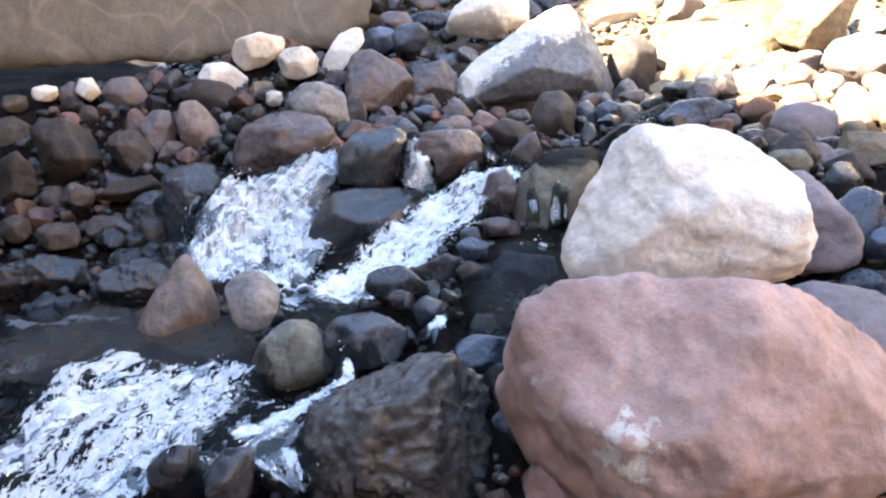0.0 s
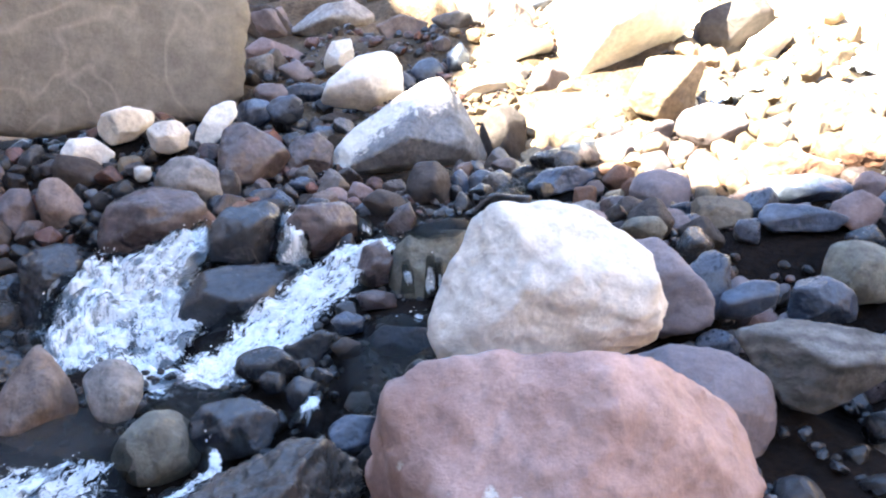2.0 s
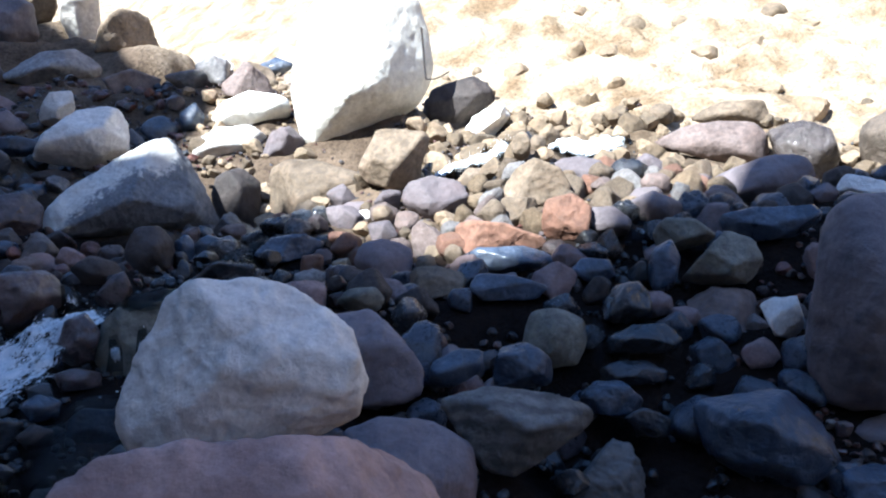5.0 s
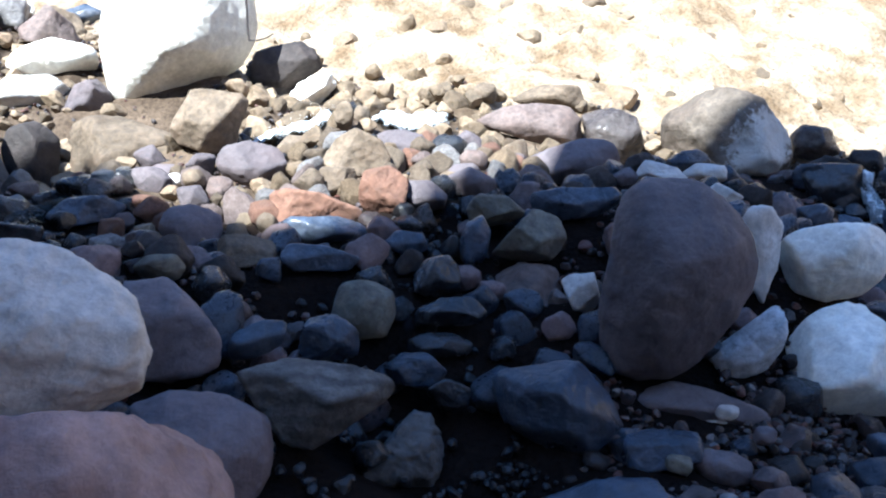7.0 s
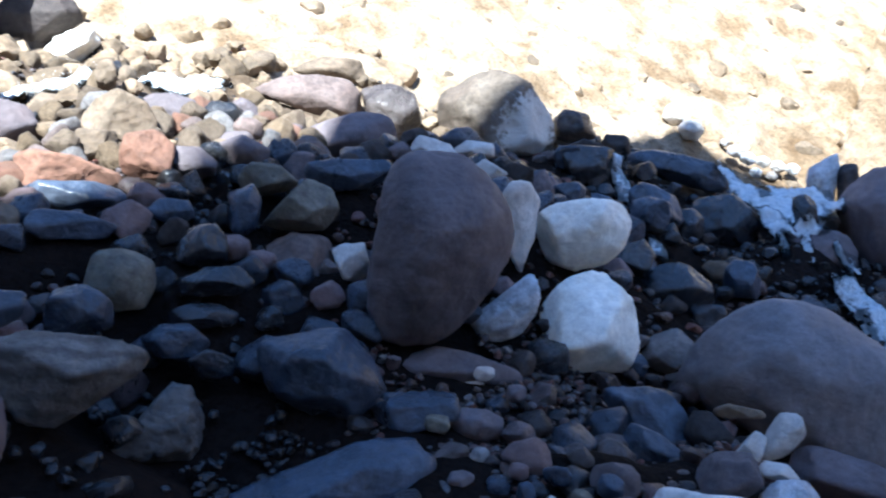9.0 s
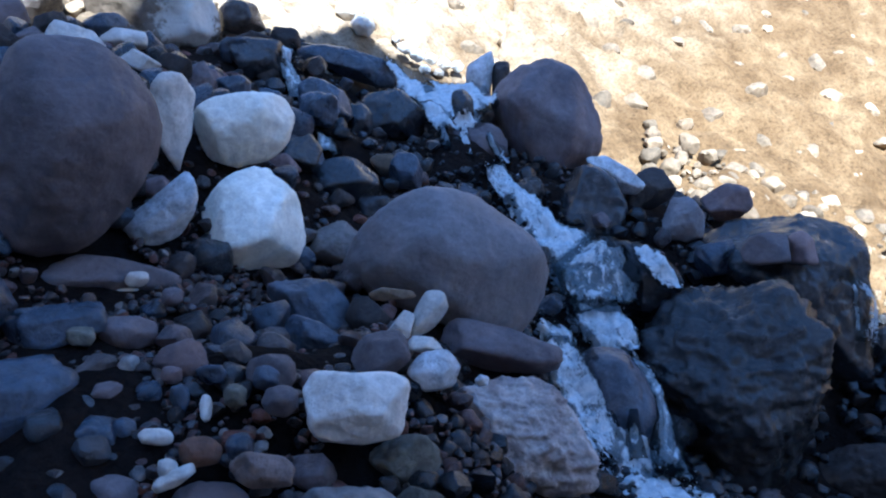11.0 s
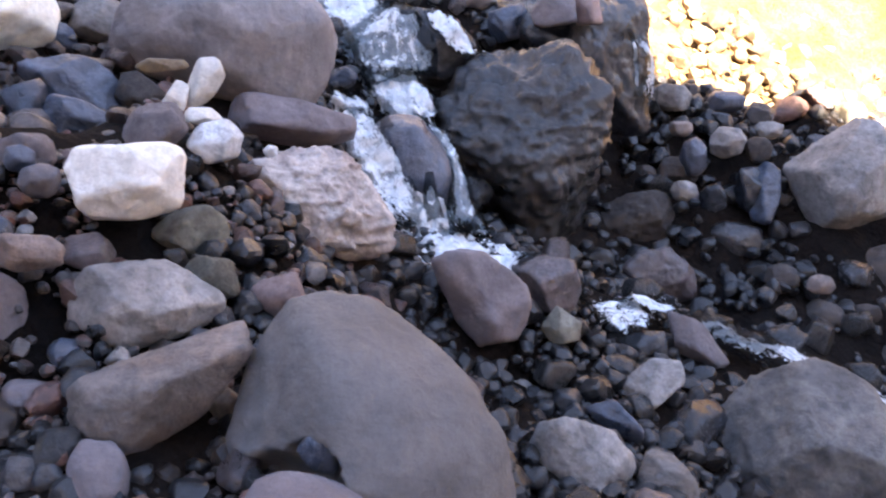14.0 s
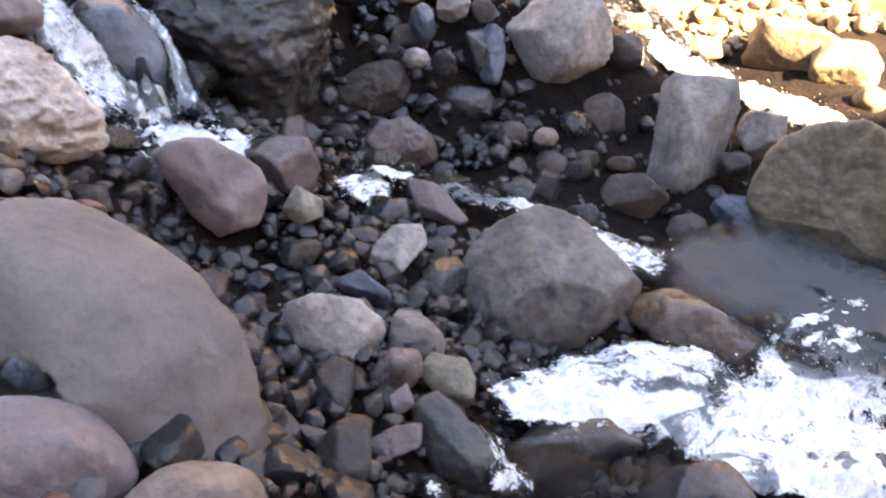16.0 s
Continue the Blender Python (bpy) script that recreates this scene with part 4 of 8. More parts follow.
boulder('brown', 'b', (4.42, -1.54, -0.67), (-28, 0, -105), ((-112,0.099),(-59,0.175),(40,0.09),(76,0.111),(-163,0.115)), 0.09, 5, 177)
boulder('wetdark', 'b', (4.37, -1.25, -0.66), (-29, 2, -102), ((-82,0.064),(9,0.126),(97,0.075),(119,0.07),(-134,0.129)), 0.08, 5, 178)
boulder('umber', 'c', (6.02, -1.48, -0.58), (-21, -7, -99), ((-144,0.285),(-100,0.21),(-73,0.203),(-7,0.291),(54,0.268),(99,0.183),(145,0.227)), 0.19, 5, 179)
boulder('wetdark', 'r', (6.05, -2.22, -0.75), (-21, -1, -107), ((-76,0.155),(14,0.2),(82,0.129),(122,0.187),(-132,0.147)), 0.15, 5, 180)
boulder('grey', 'f', (6.10, -2.95, -0.30), (-16, -2, -113), ((-155,0.339),(-147,0.338),(-118,0.406),(-62,0.421),(-29,0.401),(-4,0.397),(24,0.405),(71,0.421),(132,0.346)), 0.26, 5, 181, 'tall grey angular boulder standing on the rubble bank')
boulder('grey', 'f', (5.21, -3.66, -0.86), (-23, -7, -121), ((-166,0.372),(-126,0.486),(-58,0.393),(-21,0.228),(-18,0.23),(13,0.36),(82,0.504),(115,0.473),(172,0.32),(175,0.313)), 0.27, 5, 182, 'upright grey boulder with a pale vertical streak')
boulder('olive', 'b', (4.33, -4.22, -0.95), (-25, -13, -128), ((-116,0.385),(-110,0.385),(-101,0.41),(0,0.391),(49,0.429),(86,0.454),(124,0.472),(152,0.49),(-163,0.509)), 0.34, 6, 183, 'big olive-brown boulder beside the pool')
boulder('umber', 'r', (5.28, -2.60, -0.98), (-25, -4, -112), ((-99,0.114),(-46,0.132),(35,0.133),(75,0.113),(137,0.133),(-154,0.139)), 0.11, 5, 184)
boulder('umber', 'b', (4.98, -3.09, -1.13), (-27, -7, -117), ((-95,0.158),(-40,0.204),(47,0.178),(89,0.165),(149,0.209),(-146,0.207)), 0.16, 5, 185)
boulder('slate', 'b', (4.63, -3.69, -1.19), (-28, -10, -123), ((-109,0.14),(-15,0.16),(21,0.121),(83,0.153),(151,0.176),(-153,0.125)), 0.13, 5, 186)
boulder('wetdark', 'r', (6.27, -3.61, -0.55), (-17, -7, -116), ((-86,0.138),(2,0.145),(76,0.141),(152,0.147),(-144,0.157)), 0.13, 5, 187)
boulder('ochre', 'r', (6.72, -4.62, -0.73), (-17, -9, -121), ((-83,0.104),(19,0.138),(78,0.109),(141,0.137),(-135,0.133)), 0.11, 4, 188)
boulder('grey', 'b', (5.10, -4.14, -0.81), (-22, -11, -124), ((-68,0.155),(-9,0.165),(79,0.143),(151,0.18),(-153,0.156)), 0.13, 5, 189)
boulder('wetbrown', 'b', (3.37, -2.69, -1.08), (-36, -11, -120), ((-122,0.13),(-115,0.144),(-72,0.315),(21,0.312),(59,0.17),(89,0.27),(136,0.403)), 0.16, 5, 190, 'wet brown ledge of rock in the rapids')
boulder('wetdark', 'r', (2.92, -2.97, -1.26), (-40, -12, -126), ((-50,0.068),(-8,0.092),(89,0.081),(141,0.081),(-150,0.094)), 0.08, 5, 191)
boulder('wetdark', 'r', (2.31, -1.99, -0.87), (-46, -9, -121), ((-82,0.095),(22,0.195),(53,0.166),(106,0.118),(134,0.147),(-155,0.236)), 0.12, 5, 192)
boulder('wetdark', 'r', (2.30, -2.73, -1.03), (-43, -14, -129), ((-76,0.097),(21,0.142),(109,0.113),(153,0.131),(-167,0.175)), 0.11, 5, 193)
boulder('wetdark', 'b', (2.73, -1.66, -0.95), (-45, -5, -113), ((-74,0.103),(-66,0.112),(55,0.203),(97,0.113),(132,0.164),(-142,0.239)), 0.07, 5, 194)
boulder('wetdark', 'r', (2.71, -2.03, -1.00), (-44, -8, -118), ((-14,0.086),(86,0.046),(173,0.089),(-94,0.046)), 0.05, 5, 195)
boulder('ochre', 'b', (7.37, -6.38, -1.17), (-17, -13, -127), ((-111,0.255),(1,0.623),(57,0.27),(71,0.306),(152,0.663),(-112,0.25)), 0.34, 5, 196)
boulder('beige', 'k', (-3.40, 8.26, 4.07), (16, -7, 20), ((-90,1.48),(-89,1.45),(-89,1.45),(-39,2.67),(-14,2.69),(2,2.58),(12,2.57),(81,1.57),(96,1.37),(138,1.71),(172,2.11)), 0.45, 6, 197, 'gigantic beige boulder overhanging a dark hollow', bedded=False)
boulder('brown', 'b', (-0.72, 11.01, 4.41), (14, 1, 5), ((-111,0.219),(-80,0.227),(27,0.284),(103,0.208),(-173,0.349)), 0.21, 5, 198)
boulder('pale', 'f', (0.20, 9.58, 3.71), (12, -3, -1), ((-173,0.187),(-98,0.194),(-31,0.16),(10,0.186),(98,0.18),(149,0.151)), 0.17, 5, 199)
boulder('grey', 'r', (-0.72, 9.80, 3.61), (11, 1, 6), ((-85,0.141),(4,0.159),(105,0.137),(-174,0.167)), 0.14, 4, 200)
boulder('brown', 'r', (-0.31, 9.64, 3.53), (11, 1, 3), ((-76,0.112),(48,0.134),(112,0.122),(-139,0.148)), 0.13, 4, 201)
boulder('red', 'b', (-0.51, 10.39, 3.87), (12, -4, 3), ((-164,0.405),(-112,0.179),(-99,0.191),(-4,0.489),(55,0.173),(67,0.156),(115,0.32)), 0.19, 5, 202)
boulder('slate', 's', (0.25, 9.01, 2.87), (7, 1, -0), ((-87,0.081),(-47,0.177),(69,0.139),(113,0.096),(-127,0.216)), 0.12, 4, 203)
boulder('slate', 'b', (-0.71, 8.86, 2.91), (8, 1, 6), ((-94,0.175),(-22,0.172),(57,0.173),(122,0.177),(-169,0.169)), 0.16, 5, 204)
boulder('pale', 'b', (1.95, 9.88, 4.39), (15, 1, -10), ((-79,0.194),(-15,0.175),(58,0.181),(126,0.191),(-161,0.165)), 0.16, 4, 205)
boulder('pink', 'b', (1.03, 10.25, 4.20), (14, 1, -4), ((-82,0.166),(-16,0.285),(75,0.182),(115,0.189),(-145,0.256)), 0.19, 5, 206)
boulder('grey', 'b', (1.64, 9.78, 4.20), (14, 1, -8), ((-65,0.156),(45,0.201),(104,0.125),(-122,0.155)), 0.16, 4, 207)
boulder('slate', 'r', (1.20, 8.99, 3.44), (11, -1, -7), ((-133,0.158),(-81,0.141),(-11,0.208),(46,0.157),(102,0.137),(144,0.162)), 0.14, 4, 208)
boulder('slate', 'r', (1.54, 8.95, 3.57), (12, 1, -8), ((-96,0.137),(-9,0.123),(39,0.135),(127,0.131),(-171,0.128)), 0.12, 4, 209)
# umber paints the white boulder's cast shadow onto this stone
boulder('umber', 'f', (4.12, 7.58, 3.64), (13, -3, -27), ((-103,0.32),(-60,0.178),(15,0.365),(64,0.345),(98,0.26),(110,0.249),(173,0.348)), 0.15, 5, 210)
boulder('white', 'b', (4.31, 7.31, 3.39), (11, 2, -29), ((-42,0.134),(37,0.246),(108,0.135),(166,0.174),(-79,0.154)), 0.13, 5, 211)
boulder('grey', 'b', (6.89, -1.88, 0.12), (-12, -4, -102), ((-84,0.108),(-18,0.147),(32,0.138),(81,0.107),(119,0.127),(175,0.148),(-119,0.12)), 0.11, 5, 212)
boulder('slate', 'b', (6.96, -2.33, 0.07), (-12, -6, -105), ((-101,0.085),(-74,0.097),(-9,0.149),(57,0.104),(85,0.083),(137,0.131),(-169,0.143)), 0.10, 4, 213)
boulder('grey', 'b', (6.43, -2.21, -0.12), (-15, -6, -105), ((-118,0.12),(-72,0.113),(-25,0.122),(37,0.125),(82,0.11),(136,0.124),(180,0.123)), 0.10, 5, 214)
boulder('pink', 'r', (6.55, -1.89, -0.04), (-14, -4, -103), ((-97,0.058),(-54,0.075),(4,0.088),(66,0.064),(92,0.058),(158,0.088),(-150,0.081)), 0.06, 4, 215)
boulder('slate', 'b', (6.29, -1.94, -0.19), (-16, -5, -104), ((-96,0.135),(-35,0.115),(5,0.094),(49,0.126),(115,0.131),(164,0.099),(-158,0.108)), 0.10, 4, 216)
boulder('umber', 'b', (6.39, -2.43, -0.16), (-15, -7, -107), ((-126,0.093),(-74,0.095),(-16,0.093),(33,0.094),(84,0.09),(127,0.099),(-171,0.092)), 0.08, 4, 217)
boulder('grey', 'r', (6.73, -2.61, -0.10), (-14, -7, -108), ((-103,0.067),(-65,0.08),(-10,0.102),(65,0.072),(89,0.065),(147,0.101),(-144,0.09)), 0.07, 4, 218)
boulder('wetdark', 'b', (6.19, -2.36, -0.41), (-18, -6, -107), ((-116,0.157),(-46,0.159),(-4,0.126),(44,0.147),(89,0.162),(160,0.142),(-164,0.128)), 0.13, 5, 219)
boulder('wetdark', 'b', (5.95, -2.01, -0.39), (-18, -5, -105), ((-108,0.092),(-60,0.096),(0,0.089),(39,0.094),(95,0.093),(141,0.095),(-169,0.091)), 0.08, 4, 220)
boulder('grey', 'b', (5.97, -1.81, -0.34), (-18, -5, -103), ((-97,0.072),(-60,0.078),(-5,0.088),(66,0.076),(93,0.07),(152,0.088),(-149,0.086)), 0.07, 4, 221)
boulder('umber', 'b', (6.13, -3.53, -0.48), (-17, -10, -116), ((-110,0.141),(-62,0.147),(-9,0.134),(47,0.14),(91,0.138),(145,0.149),(-163,0.136)), 0.12, 5, 222)
boulder('olive', 'b', (7.19, -3.41, -0.09), (-12, -9, -112), ((-114,0.105),(-89,0.104),(-11,0.134),(31,0.122),(85,0.102),(122,0.125),(-169,0.134)), 0.10, 4, 223)
boulder('ochre', 'b', (7.72, -4.13, -0.34), (-13, -10, -115), ((-130,0.112),(-87,0.107),(-23,0.131),(21,0.122),(77,0.101),(115,0.122),(-175,0.127)), 0.10, 4, 224)
boulder('ochre', 'r', (6.86, -3.98, -0.49), (-15, -11, -117), ((-97,0.078),(-79,0.09),(11,0.151),(60,0.099),(90,0.081),(136,0.136),(-145,0.135)), 0.09, 4, 225)
boulder('ochre', 'b', (7.46, -4.38, -0.43), (-14, -11, -117), ((-107,0.114),(-64,0.129),(0,0.126),(48,0.118),(91,0.117),(151,0.136),(-160,0.124)), 0.11, 4, 226)
boulder('umber', 'b', (5.30, -2.88, -0.96), (-25, -5, -114), ((-131,0.078),(-83,0.068),(-38,0.082),(22,0.084),(81,0.067),(108,0.073),(-177,0.084)), 0.06, 4, 227)
boulder('umber', 's', (5.22, -3.12, -0.98), (-25, -7, -116), ((-102,0.054),(-82,0.053),(-18,0.098),(44,0.081),(89,0.049),(124,0.075),(-160,0.097)), 0.06, 4, 228)
boulder('umber', 'b', (5.82, -3.23, -0.88), (-22, -6, -115), ((-101,0.189),(-50,0.197),(-2,0.176),(45,0.192),(103,0.187),(156,0.185),(-152,0.188)), 0.16, 5, 229)
boulder('umber', 'b', (5.89, -2.15, -1.03), (-24, -1, -107), ((-120,0.18),(-64,0.174),(-12,0.159),(35,0.17),(83,0.174),(144,0.171),(-176,0.154)), 0.14, 5, 230)
boulder('umber', 'b', (4.94, -3.84, -0.95), (-24, -10, -123), ((-94,0.086),(-54,0.098),(0,0.106),(60,0.096),(96,0.088),(148,0.103),(-154,0.107)), 0.08, 4, 231)
boulder('umber', 'b', (4.58, -3.32, -1.20), (-29, -9, -120), ((-97,0.103),(-52,0.124),(11,0.129),(61,0.114),(100,0.106),(158,0.134),(-142,0.126)), 0.10, 5, 232)
boulder('ochre', 'b', (6.88, -6.35, -1.08), (-17, -14, -129), ((-91,0.254),(-20,0.326),(25,0.292),(73,0.253),(117,0.3),(172,0.325),(-121,0.269)), 0.26, 5, 233)
boulder('ochre', 'r', (5.94, -5.83, -1.05), (-19, -14, -130), ((-106,0.117),(-64,0.126),(-14,0.133),(49,0.126),(90,0.113),(137,0.135),(-164,0.135)), 0.11, 4, 234)
boulder('umber', 'b', (5.54, -2.40, -0.81), (-23, -3, -110), ((-93,0.09),(-35,0.105),(12,0.103),(76,0.09),(107,0.094),(173,0.105),(-139,0.101)), 0.08, 4, 235)
boulder('pink', 'b', (5.37, -2.59, -0.78), (-23, -4, -112), ((-88,0.061),(-38,0.077),(24,0.078),(81,0.062),(116,0.068),(170,0.08),(-120,0.07)), 0.06, 4, 236)
boulder('umber', 'b', (6.38, -1.86, -0.32), (-16, 1, -103), ((-94,0.108),(-59,0.12),(4,0.142),(67,0.119),(99,0.108),(157,0.136),(-158,0.142)), 0.11, 5, 237)
boulder('brown', 'b', (6.24, -1.90, -0.49), (-18, 1, -104), ((-83,0.086),(-31,0.098),(24,0.098),(77,0.086),(122,0.094),(174,0.097),(-132,0.096)), 0.08, 4, 238)
boulder('umber', 'b', (6.40, -1.61, -0.36), (-17, 3, -101), ((-94,0.076),(-56,0.087),(6,0.098),(61,0.085),(104,0.077),(162,0.097),(-139,0.094)), 0.07, 4, 239)
boulder('slate', 'b', (6.18, -2.44, -0.43), (-18, -2, -108), ((-91,0.217),(-17,0.125),(2,0.109),(56,0.196),(135,0.171),(172,0.112),(-158,0.14)), 0.13, 5, 240)
boulder('orange', 'r', (2.75, 1.21, 0.60), (-20, 4, -57), ((-108,0.05),(-79,0.051),(-13,0.07),(49,0.059),(88,0.048),(130,0.063),(-169,0.068)), 0.04, 5, 241)
boulder('slate', 'r', (2.82, 1.10, 0.60), (-20, 4, -60), ((-102,0.045),(-72,0.048),(-4,0.047),(39,0.048),(96,0.047),(144,0.049),(-166,0.047)), 0.04, 4, 242)
boulder('pink', 'b', (2.75, 0.98, 0.56), (-22, 4, -61), ((-118,0.061),(-88,0.054),(-21,0.103),(49,0.074),(80,0.051),(112,0.072),(-160,0.091)), 0.06, 5, 243)
boulder('brown', 'r', (2.59, 1.42, 0.49), (-22, 5, -52), ((-141,0.071),(-94,0.068),(-48,0.081),(13,0.078),(72,0.066),(101,0.072),(-180,0.076)), 0.07, 5, 244)
boulder('pale', 'b', (2.66, 1.25, 0.54), (-22, 5, -55), ((-75,0.029),(-53,0.028),(24,0.078),(111,0.025),(137,0.036),(-145,0.077)), 0.03, 4, 245)
boulder('pale', 'r', (2.76, 1.38, 0.63), (-19, 5, -54), ((-99,0.027),(-77,0.033),(3,0.061),(65,0.035),(90,0.027),(133,0.05),(-145,0.05)), 0.03, 4, 246)
boulder('pale', 'r', (2.66, 1.27, 0.57), (-21, 5, -55), ((-89,0.033),(-46,0.035),(10,0.032),(60,0.032),(109,0.035),(177,0.031),(-153,0.031)), 0.03, 4, 247)
boulder('brown', 'r', (3.02, 1.05, 0.70), (-17, 3, -62), ((-102,0.054),(-53,0.062),(0,0.064),(59,0.059),(102,0.055),(158,0.065),(-146,0.062)), 0.05, 5, 248)
boulder('pale', 'b', (2.94, 1.30, 0.68), (-17, 4, -57), ((-141,0.036),(-51,0.041),(-6,0.022),(23,0.028),(73,0.047),(161,0.027),(-176,0.021)), 0.02, 4, 249)
boulder('olive', 's', (2.97, 1.20, 0.72), (-17, 4, -59), ((-117,0.042),(-66,0.044),(-7,0.04),(47,0.042),(88,0.042),(150,0.043),(-173,0.039)), 0.03, 4, 250)
boulder('grey', 's', (2.53, 1.30, 0.46), (-24, 5, -53), ((-108,0.035),(-81,0.038),(-10,0.049),(40,0.043),(90,0.035),(126,0.044),(-166,0.047)), 0.03, 4, 251)
boulder('pale', 'r', (2.47, 1.26, 0.42), (-25, 5, -53), ((-109,0.025),(-44,0.027),(6,0.022),(54,0.024),(101,0.027),(171,0.023),(-151,0.022)), 0.02, 4, 252)
boulder('slate', 'r', (3.10, 1.15, 0.75), (-16, 3, -61), ((-103,0.045),(-61,0.049),(-5,0.049),(55,0.047),(89,0.045),(158,0.05),(-165,0.047)), 0.04, 4, 253)
boulder('slate', 'b', (3.06, 1.35, 0.76), (-15, 4, -58), ((-118,0.04),(-84,0.036),(-23,0.053),(38,0.049),(89,0.035),(113,0.041),(-169,0.053)), 0.04, 4, 254)
boulder('red', 'r', (3.02, 1.49, 0.76), (-15, 5, -55), ((-100,0.033),(-44,0.04),(6,0.039),(68,0.034),(100,0.034),(165,0.041),(-138,0.037)), 0.03, 4, 255)
boulder('slate', 'r', (2.95, 1.54, 0.71), (-16, 5, -54), ((-121,0.048),(-70,0.049),(-11,0.045),(30,0.047),(88,0.048),(132,0.049),(-174,0.043)), 0.04, 4, 256)
boulder('slate', 'b', (2.97, 1.43, 0.69), (-16, 5, -56), ((-90,0.052),(-31,0.042),(2,0.036),(52,0.049),(117,0.05),(170,0.035),(-160,0.04)), 0.04, 4, 257)
boulder('brown', 'b', (2.88, 1.66, 0.72), (-16, 5, -51), ((-100,0.041),(-54,0.048),(2,0.049),(67,0.044),(104,0.042),(159,0.05),(-140,0.047)), 0.04, 4, 258)
boulder('grey', 'r', (3.03, 1.68, 0.78), (-14, 5, -53), ((-95,0.04),(-28,0.038),(2,0.035),(66,0.041),(107,0.04),(165,0.036),(-149,0.038)), 0.03, 4, 259)
boulder('olive', 'b', (3.10, 1.95, 0.86), (-12, 6, -50), ((-96,0.041),(-36,0.051),(9,0.051),(80,0.042),(109,0.044),(171,0.053),(-131,0.048)), 0.04, 4, 260)
boulder('brown', 'b', (3.25, 1.85, 0.84), (-12, 5, -52), ((-104,0.076),(-64,0.088),(-10,0.11),(64,0.084),(93,0.073),(149,0.106),(-149,0.098)), 0.08, 5, 261)
boulder('slate', 'b', (2.73, 1.59, 0.62), (-18, 5, -51), ((-128,0.069),(-81,0.071),(-15,0.074),(21,0.072),(78,0.068),(125,0.076),(-175,0.07)), 0.06, 5, 262)
boulder('slate', 'r', (2.78, 1.52, 0.63), (-18, 5, -52), ((-89,0.045),(-40,0.043),(6,0.038),(61,0.043),(101,0.045),(176,0.037),(-159,0.038)), 0.04, 4, 263)
boulder('orange', 'b', (2.24, 0.51, 0.04), (-38, 11, -69), ((-103,0.032),(-59,0.039),(10,0.036),(54,0.033),(102,0.036),(164,0.038),(-151,0.035)), 0.03, 4, 264)
boulder('brown', 'r', (2.26, 0.62, 0.11), (-36, 12, -66), ((-128,0.091),(-75,0.107),(-4,0.079),(27,0.083),(82,0.105),(153,0.092),(-174,0.075)), 0.07, 5, 265)
boulder('pale', 'r', (2.78, 1.06, 0.24), (-26, 8, -61), ((-100,0.028),(-51,0.032),(-3,0.032),(64,0.028),(93,0.028),(170,0.031),(-156,0.03)), 0.02, 4, 266)
boulder('pale', 'b', (2.67, 1.06, 0.21), (-28, 9, -60), ((-91,0.039),(-41,0.048),(17,0.044),(67,0.04),(109,0.043),(172,0.045),(-136,0.042)), 0.03, 4, 267)
boulder('slate', 'r', (2.70, 0.90, 0.23), (-28, 8, -63), ((-124,0.057),(-80,0.057),(-22,0.059),(30,0.056),(73,0.056),(130,0.061),(-180,0.054)), 0.04, 5, 268)
boulder('brown', 'r', (2.53, 0.94, 0.17), (-30, 8, -61), ((-121,0.07),(-91,0.072),(-13,0.087),(28,0.078),(78,0.07),(126,0.086),(-167,0.079)), 0.06, 5, 269)
boulder('grey', 'r', (2.53, 1.11, 0.14), (-30, 9, -58), ((-123,0.043),(-64,0.043),(-11,0.029),(24,0.033),(84,0.047),(154,0.033),(-180,0.027)), 0.03, 4, 270)
boulder('pale', 'r', (3.57, 2.03, 1.00), (-10, -0, -57), ((-94,0.036),(-56,0.041),(0,0.051),(65,0.041),(96,0.035),(152,0.048),(-143,0.048)), 0.03, 4, 271)
boulder('pale', 'r', (3.57, 2.10, 0.93), (-11, -0, -56), ((-94,0.032),(-70,0.032),(-25,0.051),(62,0.042),(94,0.03),(144,0.048),(-162,0.055)), 0.03, 4, 272)
boulder('pink', 'r', (3.19, 2.03, 0.81), (-14, -0, -54), ((-123,0.055),(-79,0.047),(-34,0.054),(31,0.056),(80,0.048),(126,0.052),(-180,0.056)), 0.05, 4, 273)
boulder('tan', 'r', (3.32, 1.98, 0.85), (-13, -0, -56), ((-115,0.044),(-78,0.038),(-17,0.048),(29,0.05),(87,0.039),(122,0.042),(-177,0.049)), 0.04, 4, 274)
boulder('slate', 'r', (3.50, 1.91, 0.87), (-13, -0, -58), ((-87,0.044),(-59,0.048),(14,0.057),(57,0.052),(105,0.046),(163,0.056),(-150,0.059)), 0.05, 4, 275)
boulder('brown', 'r', (3.52, 1.82, 0.94), (-12, -0, -60), ((-95,0.041),(-54,0.041),(-9,0.047),(59,0.045),(95,0.039),(156,0.045),(-167,0.047)), 0.04, 4, 276)
boulder('grey', 'b', (4.19, 2.02, 0.91), (-10, -0, -62), ((-102,0.062),(-68,0.061),(-12,0.078),(45,0.078),(98,0.056),(134,0.071),(-155,0.082)), 0.06, 4, 277)
boulder('brown', 'b', (3.49, 2.18, 0.86), (-12, -0, -55), ((-92,0.049),(-67,0.054),(-16,0.087),(67,0.065),(96,0.047),(139,0.075),(-159,0.092)), 0.06, 4, 278)
boulder('slate', 'b', (3.15, 2.27, 0.87), (-13, -0, -50), ((-114,0.081),(-87,0.071),(-22,0.1),(18,0.101),(89,0.072),(112,0.078),(-174,0.107)), 0.08, 5, 279)
boulder('wetdark', 'b', (2.49, 2.97, 0.67), (-16, -0, -35), ((-94,0.07),(-59,0.08),(9,0.084),(58,0.076),(97,0.073),(165,0.085),(-148,0.081)), 0.07, 5, 280)
